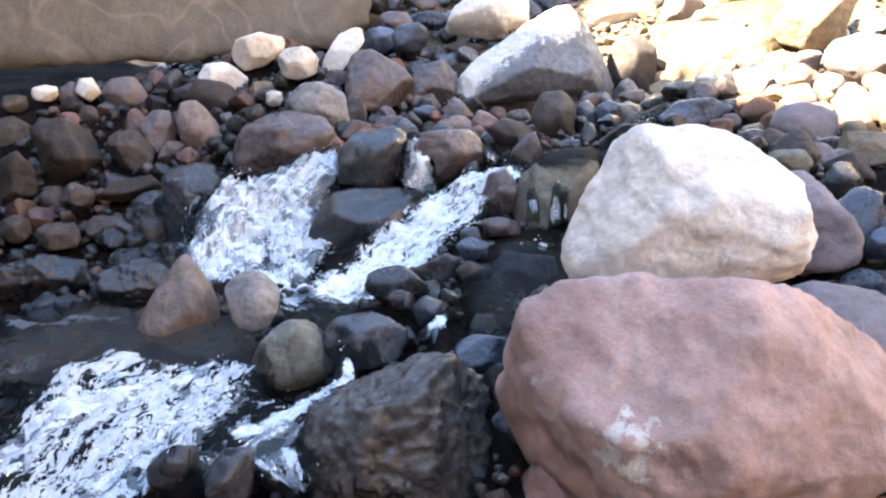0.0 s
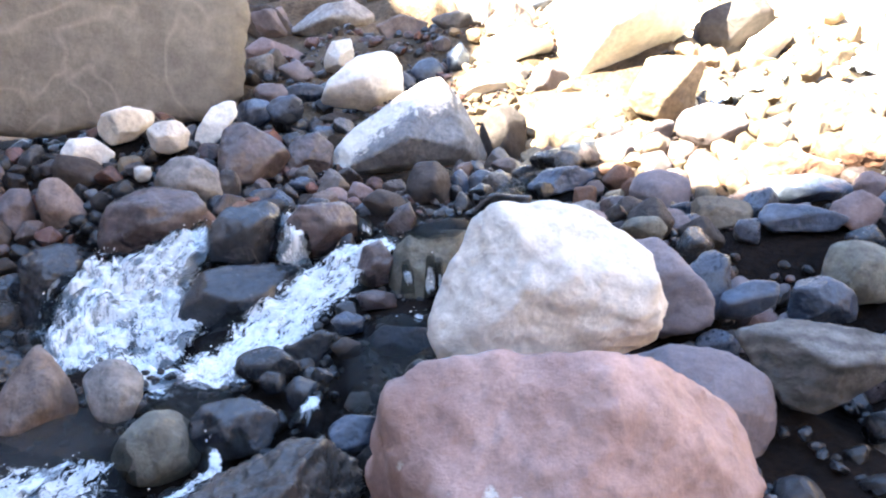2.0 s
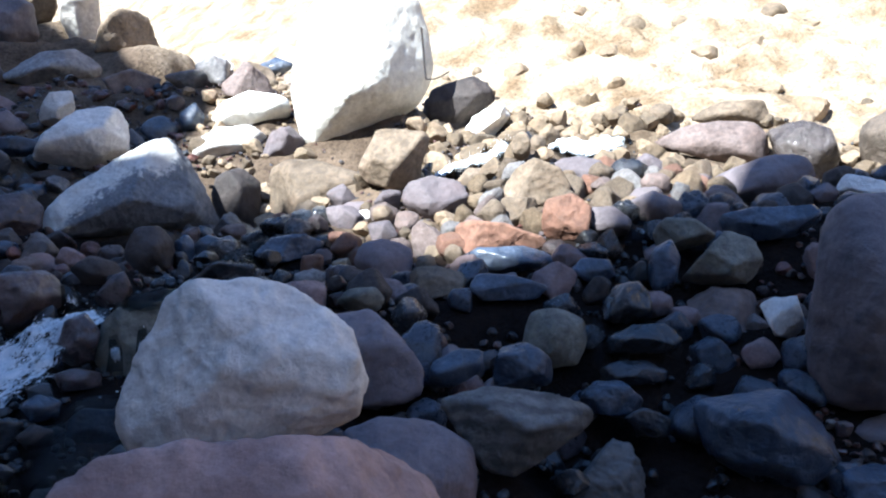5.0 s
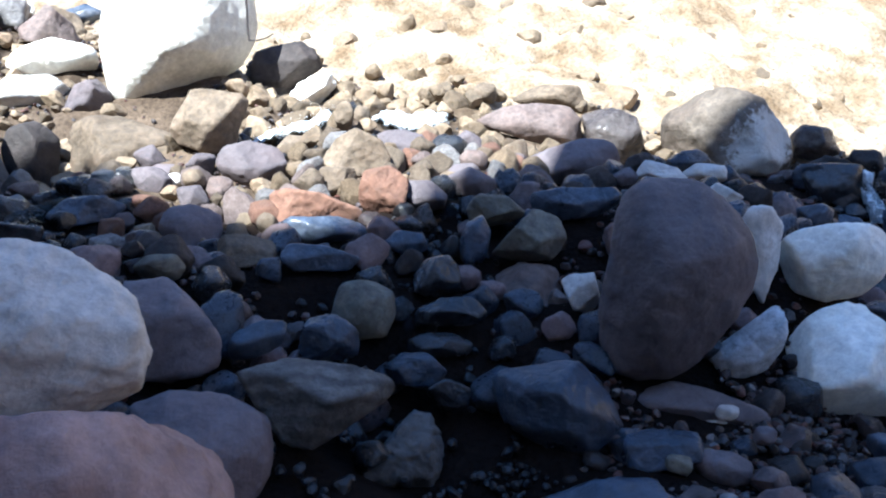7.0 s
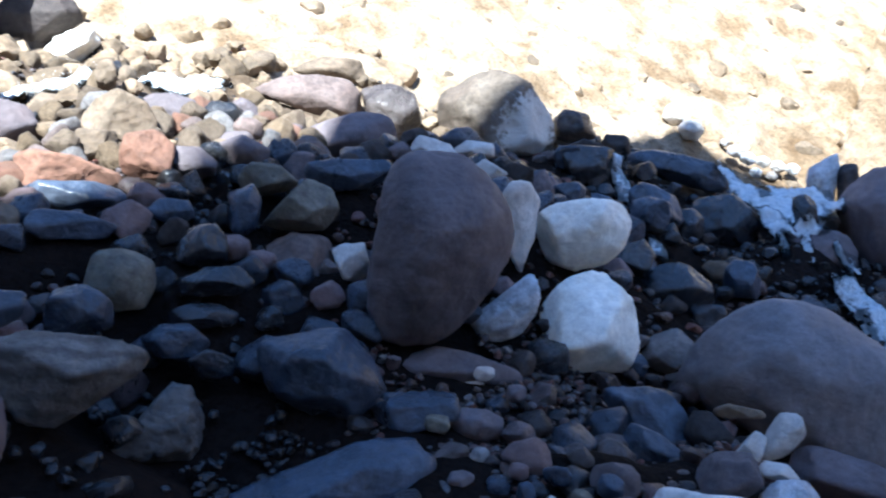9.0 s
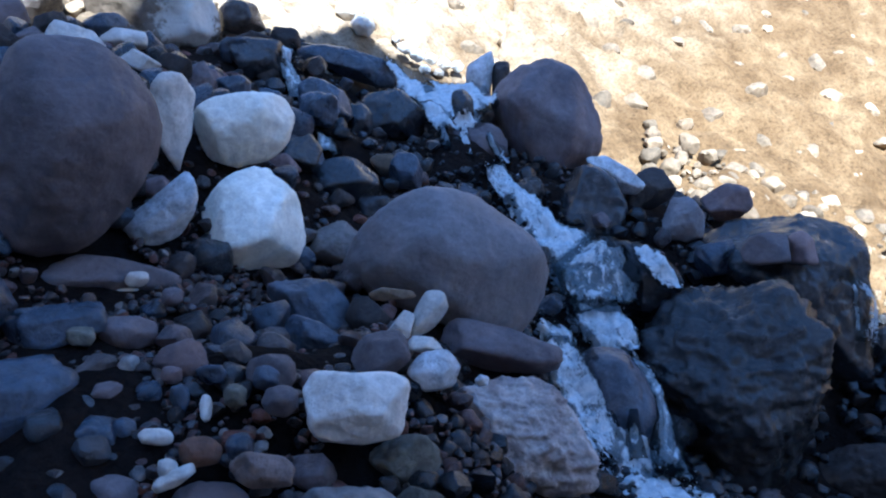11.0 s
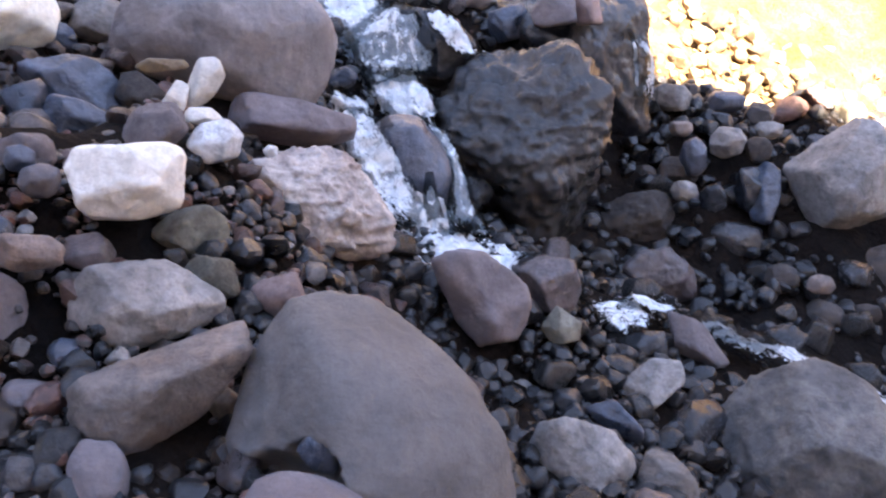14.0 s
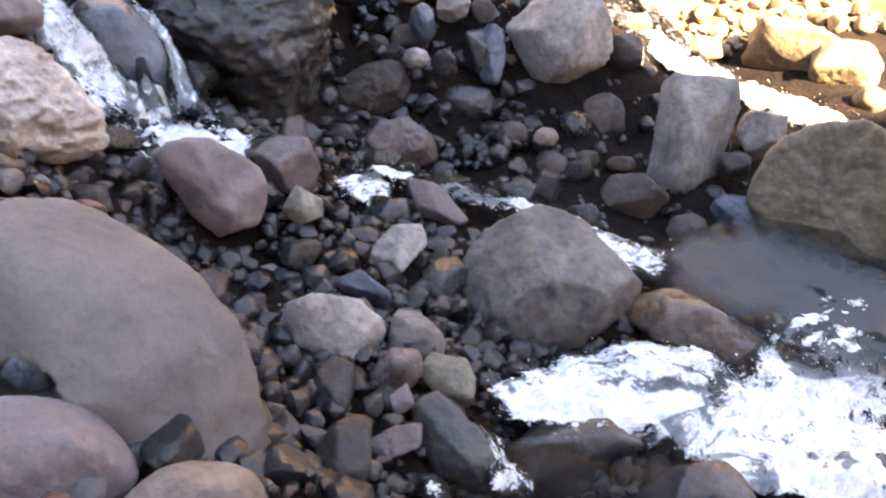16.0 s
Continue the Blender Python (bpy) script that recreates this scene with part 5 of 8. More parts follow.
boulder('wetdark', 'b', (2.21, 3.18, 0.70), (-15, -0, -30), ((-111,0.082),(-81,0.083),(-10,0.081),(30,0.08),(80,0.083),(142,0.086),(-174,0.078)), 0.07, 5, 281)
boulder('brown', 'r', (2.33, 5.87, 2.27), (5, -0, -18), ((-102,0.102),(-66,0.103),(-9,0.131),(48,0.125),(95,0.096),(136,0.115),(-174,0.132)), 0.10, 4, 282)
boulder('tan', 'r', (2.34, 5.33, 2.22), (5, -0, -20), ((-114,0.067),(-74,0.065),(-13,0.077),(39,0.075),(87,0.062),(130,0.072),(-165,0.075)), 0.07, 4, 283)
boulder('pink', 'r', (2.49, 5.23, 2.15), (5, -0, -22), ((-96,0.087),(-41,0.092),(5,0.087),(62,0.092),(101,0.088),(164,0.088),(-148,0.091)), 0.09, 4, 284)
boulder('tan', 'r', (2.32, 5.35, 2.08), (4, -0, -20), ((-91,0.059),(-41,0.081),(23,0.084),(78,0.062),(110,0.066),(164,0.086),(-122,0.071)), 0.07, 4, 285)
boulder('pale', 'r', (2.30, 5.61, 2.22), (5, -0, -19), ((-103,0.059),(-69,0.057),(-7,0.063),(44,0.065),(95,0.057),(143,0.061),(-173,0.064)), 0.06, 4, 286)
boulder('orange', 'r', (2.02, 5.33, 2.04), (3, -0, -17), ((-98,0.054),(-78,0.059),(-3,0.108),(65,0.068),(90,0.052),(129,0.083),(-148,0.094)), 0.07, 4, 287)
boulder('brown', 'b', (1.82, 5.10, 1.90), (2, -0, -16), ((-105,0.058),(-63,0.061),(-3,0.061),(43,0.063),(97,0.057),(149,0.063),(-164,0.062)), 0.06, 4, 288)
boulder('wetred', 'b', (1.79, 4.64, 1.77), (1, -0, -17), ((-87,0.069),(-29,0.091),(10,0.095),(83,0.071),(112,0.074),(175,0.096),(-133,0.087)), 0.08, 4, 289)
boulder('tan', 'b', (3.62, 5.50, 2.81), (10, -0, -30), ((-114,0.11),(-52,0.104),(-4,0.073),(28,0.089),(103,0.11),(160,0.082),(-169,0.076)), 0.09, 4, 290)
boulder('tan', 'r', (3.99, 5.83, 2.90), (10, -0, -32), ((-82,0.089),(-22,0.073),(13,0.071),(74,0.088),(141,0.079),(177,0.068),(-137,0.083)), 0.07, 4, 291)
boulder('brown', 'b', (3.99, 5.25, 2.60), (8, -0, -35), ((-92,0.109),(-69,0.13),(5,0.208),(70,0.129),(93,0.11),(146,0.182),(-152,0.19)), 0.13, 5, 292)
boulder('wetdark', 'b', (4.23, 4.91, 2.55), (8, -0, -38), ((-97,0.097),(-76,0.102),(-7,0.149),(54,0.12),(88,0.096),(133,0.128),(-164,0.144)), 0.10, 4, 293)
boulder('pink', 'r', (4.12, 4.48, 2.40), (7, -0, -40), ((-104,0.081),(-71,0.088),(-8,0.106),(54,0.092),(90,0.078),(143,0.104),(-157,0.102)), 0.09, 4, 294)
boulder('orange', 'r', (4.47, 4.48, 2.40), (7, -0, -42), ((-90,0.083),(-56,0.102),(8,0.12),(67,0.094),(95,0.085),(155,0.116),(-145,0.113)), 0.10, 4, 295)
boulder('brown', 'b', (3.94, 4.37, 2.28), (6, -0, -39), ((-107,0.08),(-72,0.08),(-14,0.111),(51,0.098),(93,0.073),(130,0.096),(-171,0.115)), 0.09, 4, 296)
boulder('tan', 'r', (5.63, 6.11, 3.35), (12, -0, -41), ((-93,0.106),(-33,0.12),(8,0.118),(76,0.111),(114,0.109),(166,0.12),(-130,0.117)), 0.11, 4, 297)
boulder('umber', 'b', (7.05, 3.00, 2.48), (6, 0, -66), ((-100,0.098),(-70,0.112),(8,0.127),(55,0.107),(88,0.1),(156,0.134),(-162,0.126)), 0.10, 4, 298)
boulder('slate', 'b', (6.60, 3.23, 2.34), (5, -0, -62), ((-105,0.109),(-75,0.113),(-8,0.137),(43,0.127),(91,0.107),(144,0.136),(-171,0.139)), 0.11, 4, 299)
boulder('umber', 'b', (6.74, 3.00, 2.21), (4, 0, -65), ((-78,0.12),(-30,0.134),(23,0.128),(69,0.118),(121,0.131),(177,0.128),(-127,0.128)), 0.11, 5, 300)
boulder('slate', 'b', (5.72, 3.02, 2.07), (3, -0, -60), ((-98,0.087),(-74,0.094),(-11,0.154),(64,0.107),(94,0.085),(131,0.128),(-164,0.157)), 0.10, 5, 301)
boulder('slate', 'b', (5.52, 2.65, 1.98), (3, -0, -63), ((-101,0.072),(-74,0.076),(-15,0.121),(58,0.093),(95,0.067),(124,0.096),(-161,0.125)), 0.08, 4, 302)
boulder('slate', 'b', (6.07, 2.26, 1.83), (1, -0, -68), ((-93,0.128),(-27,0.146),(10,0.14),(70,0.13),(107,0.136),(174,0.146),(-141,0.141)), 0.12, 5, 303)
boulder('wetdark', 'b', (6.72, 2.21, 1.74), (1, -0, -70), ((-102,0.155),(-49,0.147),(1,0.118),(48,0.146),(103,0.157),(163,0.127),(-167,0.126)), 0.12, 5, 304)
boulder('slate', 'b', (5.57, 2.15, 1.49), (-2, -0, -67), ((-141,0.124),(-84,0.116),(-32,0.127),(20,0.122),(69,0.115),(118,0.126),(-178,0.123)), 0.11, 5, 305)
boulder('slate', 'b', (6.37, 2.88, 1.93), (3, -1, -63), ((-98,0.09),(-65,0.106),(-5,0.15),(71,0.1),(94,0.086),(141,0.135),(-143,0.133)), 0.10, 4, 306)
boulder('wetdark', 'b', (5.63, 1.68, 1.14), (-5, -1, -70), ((-110,0.104),(-82,0.093),(-18,0.146),(42,0.132),(87,0.092),(121,0.115),(-180,0.15)), 0.10, 5, 308)
boulder('slate', 'b', (4.69, 1.77, 0.92), (-9, -1, -65), ((-112,0.092),(-72,0.094),(-7,0.078),(37,0.085),(83,0.093),(146,0.089),(-171,0.076)), 0.07, 4, 309)
boulder('umber', 'b', (-3.04, 6.44, 1.65), (0, 2, 25), ((-70,0.117),(-28,0.12),(31,0.131),(82,0.123),(138,0.121),(176,0.117),(-128,0.135)), 0.12, 4, 310)
boulder('umber', 'b', (-2.40, 5.66, 1.11), (-5, 1, 23), ((-77,0.094),(-23,0.127),(40,0.125),(86,0.094),(126,0.109),(176,0.128),(-115,0.106)), 0.11, 5, 311)
boulder('umber', 'b', (-2.64, 5.46, 1.07), (-5, 2, 26), ((-119,0.11),(-82,0.094),(-22,0.136),(31,0.136),(89,0.091),(121,0.11),(-172,0.139)), 0.11, 5, 312)
boulder('umber', 'b', (-2.98, 5.55, 1.10), (-5, 2, 28), ((-88,0.092),(-43,0.099),(14,0.098),(72,0.095),(118,0.096),(172,0.096),(-139,0.1)), 0.10, 4, 313)
boulder('umber', 's', (-2.61, 5.77, 1.33), (-2, 2, 24), ((-104,0.073),(-78,0.069),(-13,0.087),(43,0.086),(94,0.068),(133,0.079),(-175,0.088)), 0.08, 4, 314)
boulder('umber', 'r', (-2.34, 6.71, 1.62), (0, 1, 19), ((-98,0.091),(-68,0.095),(3,0.107),(45,0.104),(95,0.091),(148,0.104),(-167,0.107)), 0.10, 4, 315)
boulder('umber', 'b', (-3.60, 6.76, 2.05), (3, 2, 28), ((-88,0.077),(-47,0.088),(8,0.098),(76,0.084),(110,0.078),(164,0.093),(-134,0.096)), 0.09, 4, 316)
boulder('pale', 'b', (-3.39, 6.86, 2.15), (4, 2, 26), ((-88,0.068),(-47,0.084),(10,0.105),(84,0.071),(106,0.068),(173,0.101),(-139,0.098)), 0.08, 4, 317)
boulder('brown', 'r', (-3.23, 6.96, 2.14), (4, 2, 25), ((-89,0.094),(-27,0.079),(5,0.075),(80,0.093),(111,0.09),(175,0.074),(-144,0.086)), 0.07, 4, 318)
boulder('tan', 'b', (-1.59, 7.07, 2.21), (5, 0, 13), ((-94,0.102),(-50,0.109),(3,0.115),(61,0.113),(104,0.102),(158,0.111),(-159,0.119)), 0.09, 4, 319)
boulder('pale', 'b', (-1.42, 6.74, 2.13), (4, 0, 12), ((-131,0.07),(-81,0.066),(-22,0.068),(17,0.068),(81,0.066),(120,0.067),(180,0.066)), 0.06, 4, 320)
boulder('slate', 'b', (-0.34, 8.09, 2.86), (9, -1, 2), ((-104,0.14),(-63,0.149),(-11,0.172),(51,0.165),(100,0.131),(134,0.158),(-153,0.174)), 0.15, 4, 321)
boulder('slate', 'r', (-0.26, 8.24, 2.71), (8, -1, 2), ((-117,0.102),(-77,0.092),(-24,0.116),(41,0.113),(85,0.089),(124,0.105),(-174,0.118)), 0.10, 4, 322)
boulder('slate', 'b', (-0.68, 8.50, 2.88), (9, -1, 5), ((-83,0.144),(-45,0.166),(5,0.188),(75,0.152),(110,0.149),(171,0.18),(-139,0.182)), 0.16, 4, 323)
boulder('brown', 'b', (-0.54, 8.81, 3.13), (10, -1, 3), ((-120,0.13),(-82,0.113),(-15,0.171),(37,0.156),(85,0.109),(111,0.126),(-169,0.168)), 0.13, 4, 324)
boulder('slate', 's', (-0.18, 8.90, 3.16), (10, -1, 1), ((-91,0.097),(-66,0.137),(7,0.243),(79,0.112),(99,0.102),(144,0.204),(-117,0.15)), 0.12, 4, 325)
boulder('umber', 's', (0.20, 8.45, 2.79), (8, -1, -2), ((-88,0.085),(-63,0.142),(48,0.175),(82,0.09),(104,0.107),(169,0.237),(-111,0.124)), 0.11, 4, 326)
boulder('slate', 'r', (0.01, 7.92, 2.59), (7, -1, -0), ((-112,0.098),(-83,0.092),(-17,0.122),(31,0.118),(88,0.09),(122,0.105),(-174,0.124)), 0.10, 4, 327)
boulder('slate', 's', (-0.42, 6.63, 1.94), (3, -1, 4), ((-91,0.059),(-74,0.073),(-7,0.153),(78,0.069),(96,0.06),(145,0.13),(-129,0.114)), 0.08, 4, 328)
boulder('slate', 'b', (-0.15, 6.74, 2.03), (4, -1, 1), ((-90,0.067),(-57,0.088),(11,0.119),(76,0.075),(100,0.069),(153,0.11),(-125,0.094)), 0.08, 4, 329)
boulder('brown', 'b', (3.52, 3.75, 1.85), (2, 2, -41), ((-123,0.08),(-78,0.071),(-19,0.092),(26,0.092),(86,0.068),(122,0.081),(-170,0.094)), 0.08, 4, 330)
boulder('slate', 'r', (5.79, 5.69, 2.34), (5, 2, -44), ((-123,0.097),(-85,0.086),(-25,0.112),(20,0.111),(81,0.084),(115,0.097),(180,0.115)), 0.10, 4, 331)
boulder('brown', 'f', (7.17, 1.36, 1.52), (-1, -1, -78), ((-177,0.32),(-147,0.288),(-110,0.229),(-85,0.247),(-60,0.291),(-8,0.317),(33,0.272),(83,0.211)), 0.16, 5, 332)
boulder('umber', 'b', (7.02, 3.32, 2.33), (5, -1, -62), ((-113,0.217),(-66,0.215),(-5,0.245),(69,0.212),(112,0.209),(-175,0.244)), 0.17, 5, 333)
boulder('violet', 'b', (-1.04, 6.65, 1.99), (3, 1, 10), ((-136,0.247),(-84,0.28),(-18,0.266),(11,0.247),(55,0.268),(98,0.271),(131,0.29),(-176,0.245)), 0.22, 5, 335)
boulder('brown', 'b', (-0.45, 12.15, 5.37), (17, 0, 3), ((-107,0.376),(-40,0.418),(14,0.375),(68,0.396),(104,0.352),(129,0.39),(-137,0.325)), 0.30, 5, 336)
boulder('tan', 'b', (-0.07, 12.99, 5.99), (18, 1, 2), ((-57,0.342),(-17,0.259),(17,0.242),(98,0.343),(159,0.269),(-154,0.238)), 0.23, 5, 337)
boulder('umber', 'b', (-0.43, 12.31, 5.20), (16, 0, 3), ((-107,0.228),(-90,0.217),(-27,0.39),(52,0.262),(73,0.221),(127,0.302),(-172,0.363)), 0.23, 5, 338)
boulder('grey', 'f', (0.15, 10.95, 4.50), (14, -4, -1), ((-119,0.382),(-94,0.251),(-72,0.278),(-16,0.565),(55,0.415),(97,0.212),(124,0.236)), 0.31, 5, 339)
boulder('umber', 'b', (-0.75, 11.07, 4.43), (14, -5, 4), ((-133,0.229),(-105,0.222),(-67,0.336),(18,0.311),(40,0.254),(88,0.262),(152,0.366)), 0.22, 5, 340)
boulder('umber', 'b', (-1.00, 13.08, 5.96), (18, 0, 6), ((-83,0.424),(-33,0.362),(9,0.462),(106,0.385),(147,0.353),(-160,0.485)), 0.39, 5, 341)
boulder('pale', 'b', (0.49, 12.16, 5.65), (18, 1, -1), ((-110,0.533),(-16,0.324),(6,0.246),(97,0.516),(173,0.275),(-152,0.32)), 0.29, 5, 342)
boulder('tan', 'b', (1.08, 11.70, 5.22), (17, 1, -4), ((-89,0.319),(-72,0.331),(21,0.377),(24,0.375),(90,0.373),(138,0.345),(168,0.369),(-95,0.34)), 0.29, 5, 343)
boulder('grey', 'b', (1.87, 9.65, 4.32), (15, 1, -9), ((-84,0.176),(-7,0.166),(66,0.173),(126,0.17),(-151,0.163)), 0.15, 4, 344)
boulder('pink', 'b', (2.16, 9.02, 4.05), (14, 1, -12), ((-90,0.157),(-82,0.16),(27,0.23),(55,0.187),(139,0.19),(-165,0.287)), 0.18, 5, 345)
boulder('umber', 'b', (0.23, 9.30, 2.96), (8, 1, 0), ((-84,0.066),(-27,0.232),(90,0.068),(107,0.085),(-106,0.112)), 0.10, 4, 346)
boulder('umber', 'r', (-0.05, 8.48, 2.63), (6, 1, 2), ((-82,0.157),(-2,0.162),(74,0.153),(120,0.163),(-153,0.15)), 0.14, 5, 347)
boulder('wetdark', 'b', (-0.43, 8.22, 2.47), (5, 0, 5), ((-89,0.142),(-30,0.169),(42,0.165),(105,0.148),(180,0.16)), 0.14, 5, 348)
boulder('olive', 'f', (4.16, -0.79, -0.44), (-29, -7, -94), ((-155,0.093),(-78,0.09),(-13,0.099),(50,0.072),(138,0.079)), 0.09, 5, 349)
boulder('wetdark', 'f', (7.13, 1.44, 1.88), (2, 0, -77), ((-168,0.088),(-159,0.089),(-86,0.14),(5,0.091),(42,0.103),(100,0.139),(154,0.118)), 0.10, 5, 357)
boulder('pale', 'r', (9.26, 3.31, 3.07), (9, 1, -69), ((-128,0.134),(-69,0.137),(-7,0.155),(60,0.138),(112,0.14),(162,0.146)), 0.16, 5, 350, bedded=False)
boulder('pale', 'r', (9.05, 3.07, 2.85), (8, 1, -70), ((-148,0.117),(-95,0.112),(-34,0.131),(29,0.124),(85,0.113),(140,0.127)), 0.16, 5, 351, bedded=False)
boulder('bluepale', 'f', (8.26, 1.55, 2.19), (4, 1, -78), ((-170,0.148),(-89,0.271),(-7,0.118),(16,0.176),(123,0.169),(174,0.141)), 0.15, 5, 352, bedded=False)
boulder('umber', 'b', (8.32, 1.35, 2.15), (4, 1, -80), ((-176,0.096),(-89,0.232),(5,0.087),(46,0.175),(111,0.212),(159,0.125)), 0.12, 5, 356, bedded=False)
boulder('pale', 'r', (9.34, 2.68, 2.62), (6, 1, -73), ((-125,0.058),(-69,0.069),(-14,0.079),(48,0.069),(99,0.068),(158,0.076)), 0.10, 5, 360, bedded=False)
boulder('bluepale', 'r', (9.44, 2.57, 2.54), (6, 1, -73), ((-126,0.063),(-66,0.074),(-14,0.085),(48,0.073),(99,0.075),(156,0.08)), 0.10, 5, 361, bedded=False)
boulder('pale', 'r', (9.56, 2.44, 2.51), (5, 1, -74), ((-125,0.056),(-67,0.066),(-16,0.073),(48,0.063),(101,0.066),(158,0.069)), 0.10, 5, 362, bedded=False)
boulder('bluepale', 'r', (9.54, 2.51, 2.39), (5, 1, -74), ((-124,0.052),(-71,0.061),(-16,0.067),(48,0.059),(101,0.06),(160,0.066)), 0.10, 5, 363, bedded=False)
boulder('pale', 'r', (9.70, 2.32, 2.46), (5, 1, -75), ((-126,0.058),(-69,0.07),(-14,0.079),(48,0.069),(99,0.069),(158,0.077)), 0.10, 5, 364, bedded=False)
boulder('grey', 'r', (9.69, 2.38, 2.36), (4, 1, -75), ((-123,0.048),(-68,0.055),(-18,0.06),(49,0.055),(102,0.053),(158,0.059)), 0.10, 5, 365, bedded=False)
boulder('bluepale', 'r', (9.84, 2.20, 2.44), (5, 1, -76), ((-125,0.057),(-67,0.067),(-16,0.073),(48,0.063),(101,0.067),(158,0.07)), 0.10, 5, 366, bedded=False)
boulder('pale', 'r', (9.60, 2.66, 2.68), (6, 1, -73), ((-128,0.037),(-66,0.045),(-16,0.052),(50,0.044),(97,0.047),(159,0.052)), 0.10, 5, 367, bedded=False)
boulder('grey', 'r', (9.52, 2.85, 2.74), (7, 1, -72), ((-128,0.038),(-66,0.045),(-16,0.052),(50,0.044),(97,0.047),(159,0.052)), 0.10, 5, 368, bedded=False)
boulder('red', 'c', (3.87, 0.64, 0.17), (-21, 4, -75), ((-174,0.133),(-140,0.164),(-82,0.215),(-14,0.157),(20,0.125),(55,0.157),(131,0.197)), 0.14, 5, 370)
boulder('bluepale', 'r', (3.89, 0.52, 0.55), (-16, 3, -76), ((-143,0.026),(-73,0.025),(-8,0.032),(73,0.027),(133,0.025)), 0.03, 4, 371, bedded=False)

# ---- the ground ----
BED = np.array(BEDDED)


def foot_of_bank(y):
    return np.where(y < 2, 8.8, 8.8 - 0.75 * (y - 2))


def bank_height(x, y):
    s = x - foot_of_bank(y)
    s = np.where(y < 2, s, s / 1.25)
    s = np.maximum(s, 0)
    return 0.5 * s + 0.25 * np.maximum(s - 2.5, 0)


def ground_height(x, y):
    """Height of the stream bed: a slope, bent to where the boulders lie, with the far bank and the near side of the ravine."""
    x, y = np.asarray(x, float), np.asarray(y, float)
    cx, cy = np.clip(x, -3, 8.5), np.clip(y, -5, 10)
    plane = -0.95 + 0.22 * cx + 0.44 * cy - 0.05 * np.maximum(cx - 6, 0)
    up, total = np.zeros_like(plane), np.full_like(plane, 0.012)
    for bx, by, bz, r, _ in BEDDED:
        sigma = 0.16 + 0.42 * min(r, 1.2)
        w = np.exp(-((x - bx) ** 2 + (y - by) ** 2) / (2 * sigma ** 2))
        up += w * (bz - (-0.95 + 0.22 * min(max(bx, -3), 8.5) + 0.44 * min(max(by, -5), 10) - 0.05 * max(bx - 6, 0)))
        total += w
    return plane + up / total + bank_height(x, y) + 0.55 * np.maximum(-5.6 - x, 0) ** 0.9 + 0.1 * np.maximum(-5 - y, 0) \
        + 0.9 * np.exp(-((x - 0.4) ** 2 + (y + 0.5) ** 2) / 1.3)


def spaced(low, high, step, far):
    inner = list(np.arange(low, high + step / 2, step))
    out, d = [], step
    edge = inner[-1]
    while edge < far:
        d *= 1.35
        edge += d
        out.append(edge)
    before, d, edge = [], step, inner[0]
    while edge > -far:
        d *= 1.35
        edge -= d
        before.append(edge)
    return np.array(before[::-1] + inner + out)


gx, gy = spaced(-4, 13, 0.07, 600), spaced(-5, 13, 0.07, 600)
X, Y = np.meshgrid(gx, gy)
Z = ground_height(X.ravel(), Y.ravel())
flat = np.column_stack([X.ravel(), Y.ravel(), np.zeros(X.size)])
on_bank = np.clip((X.ravel() - foot_of_bank(Y.ravel())) / 1.0, 0, 1)
Z += 0.05 * fractal(flat * 1.7, 5, 4) + 0.02 * fractal(flat * 7, 9, 3)
Z += on_bank * (0.10 * fractal(flat * (0.9, 0.9, 1), 21, 5, 0.6) + 0.07 * fractal(flat * 3.5, 31, 4, 0.65) + 0.05 * np.abs(fractal(flat * (2.2, 2.2, 1), 41, 3)))
w = len(gx)
faces = [(j * w + i, j * w + i + 1, (j + 1) * w + i + 1, (j + 1) * w + i) for j in range(len(gy) - 1) for i in range(w - 1)]


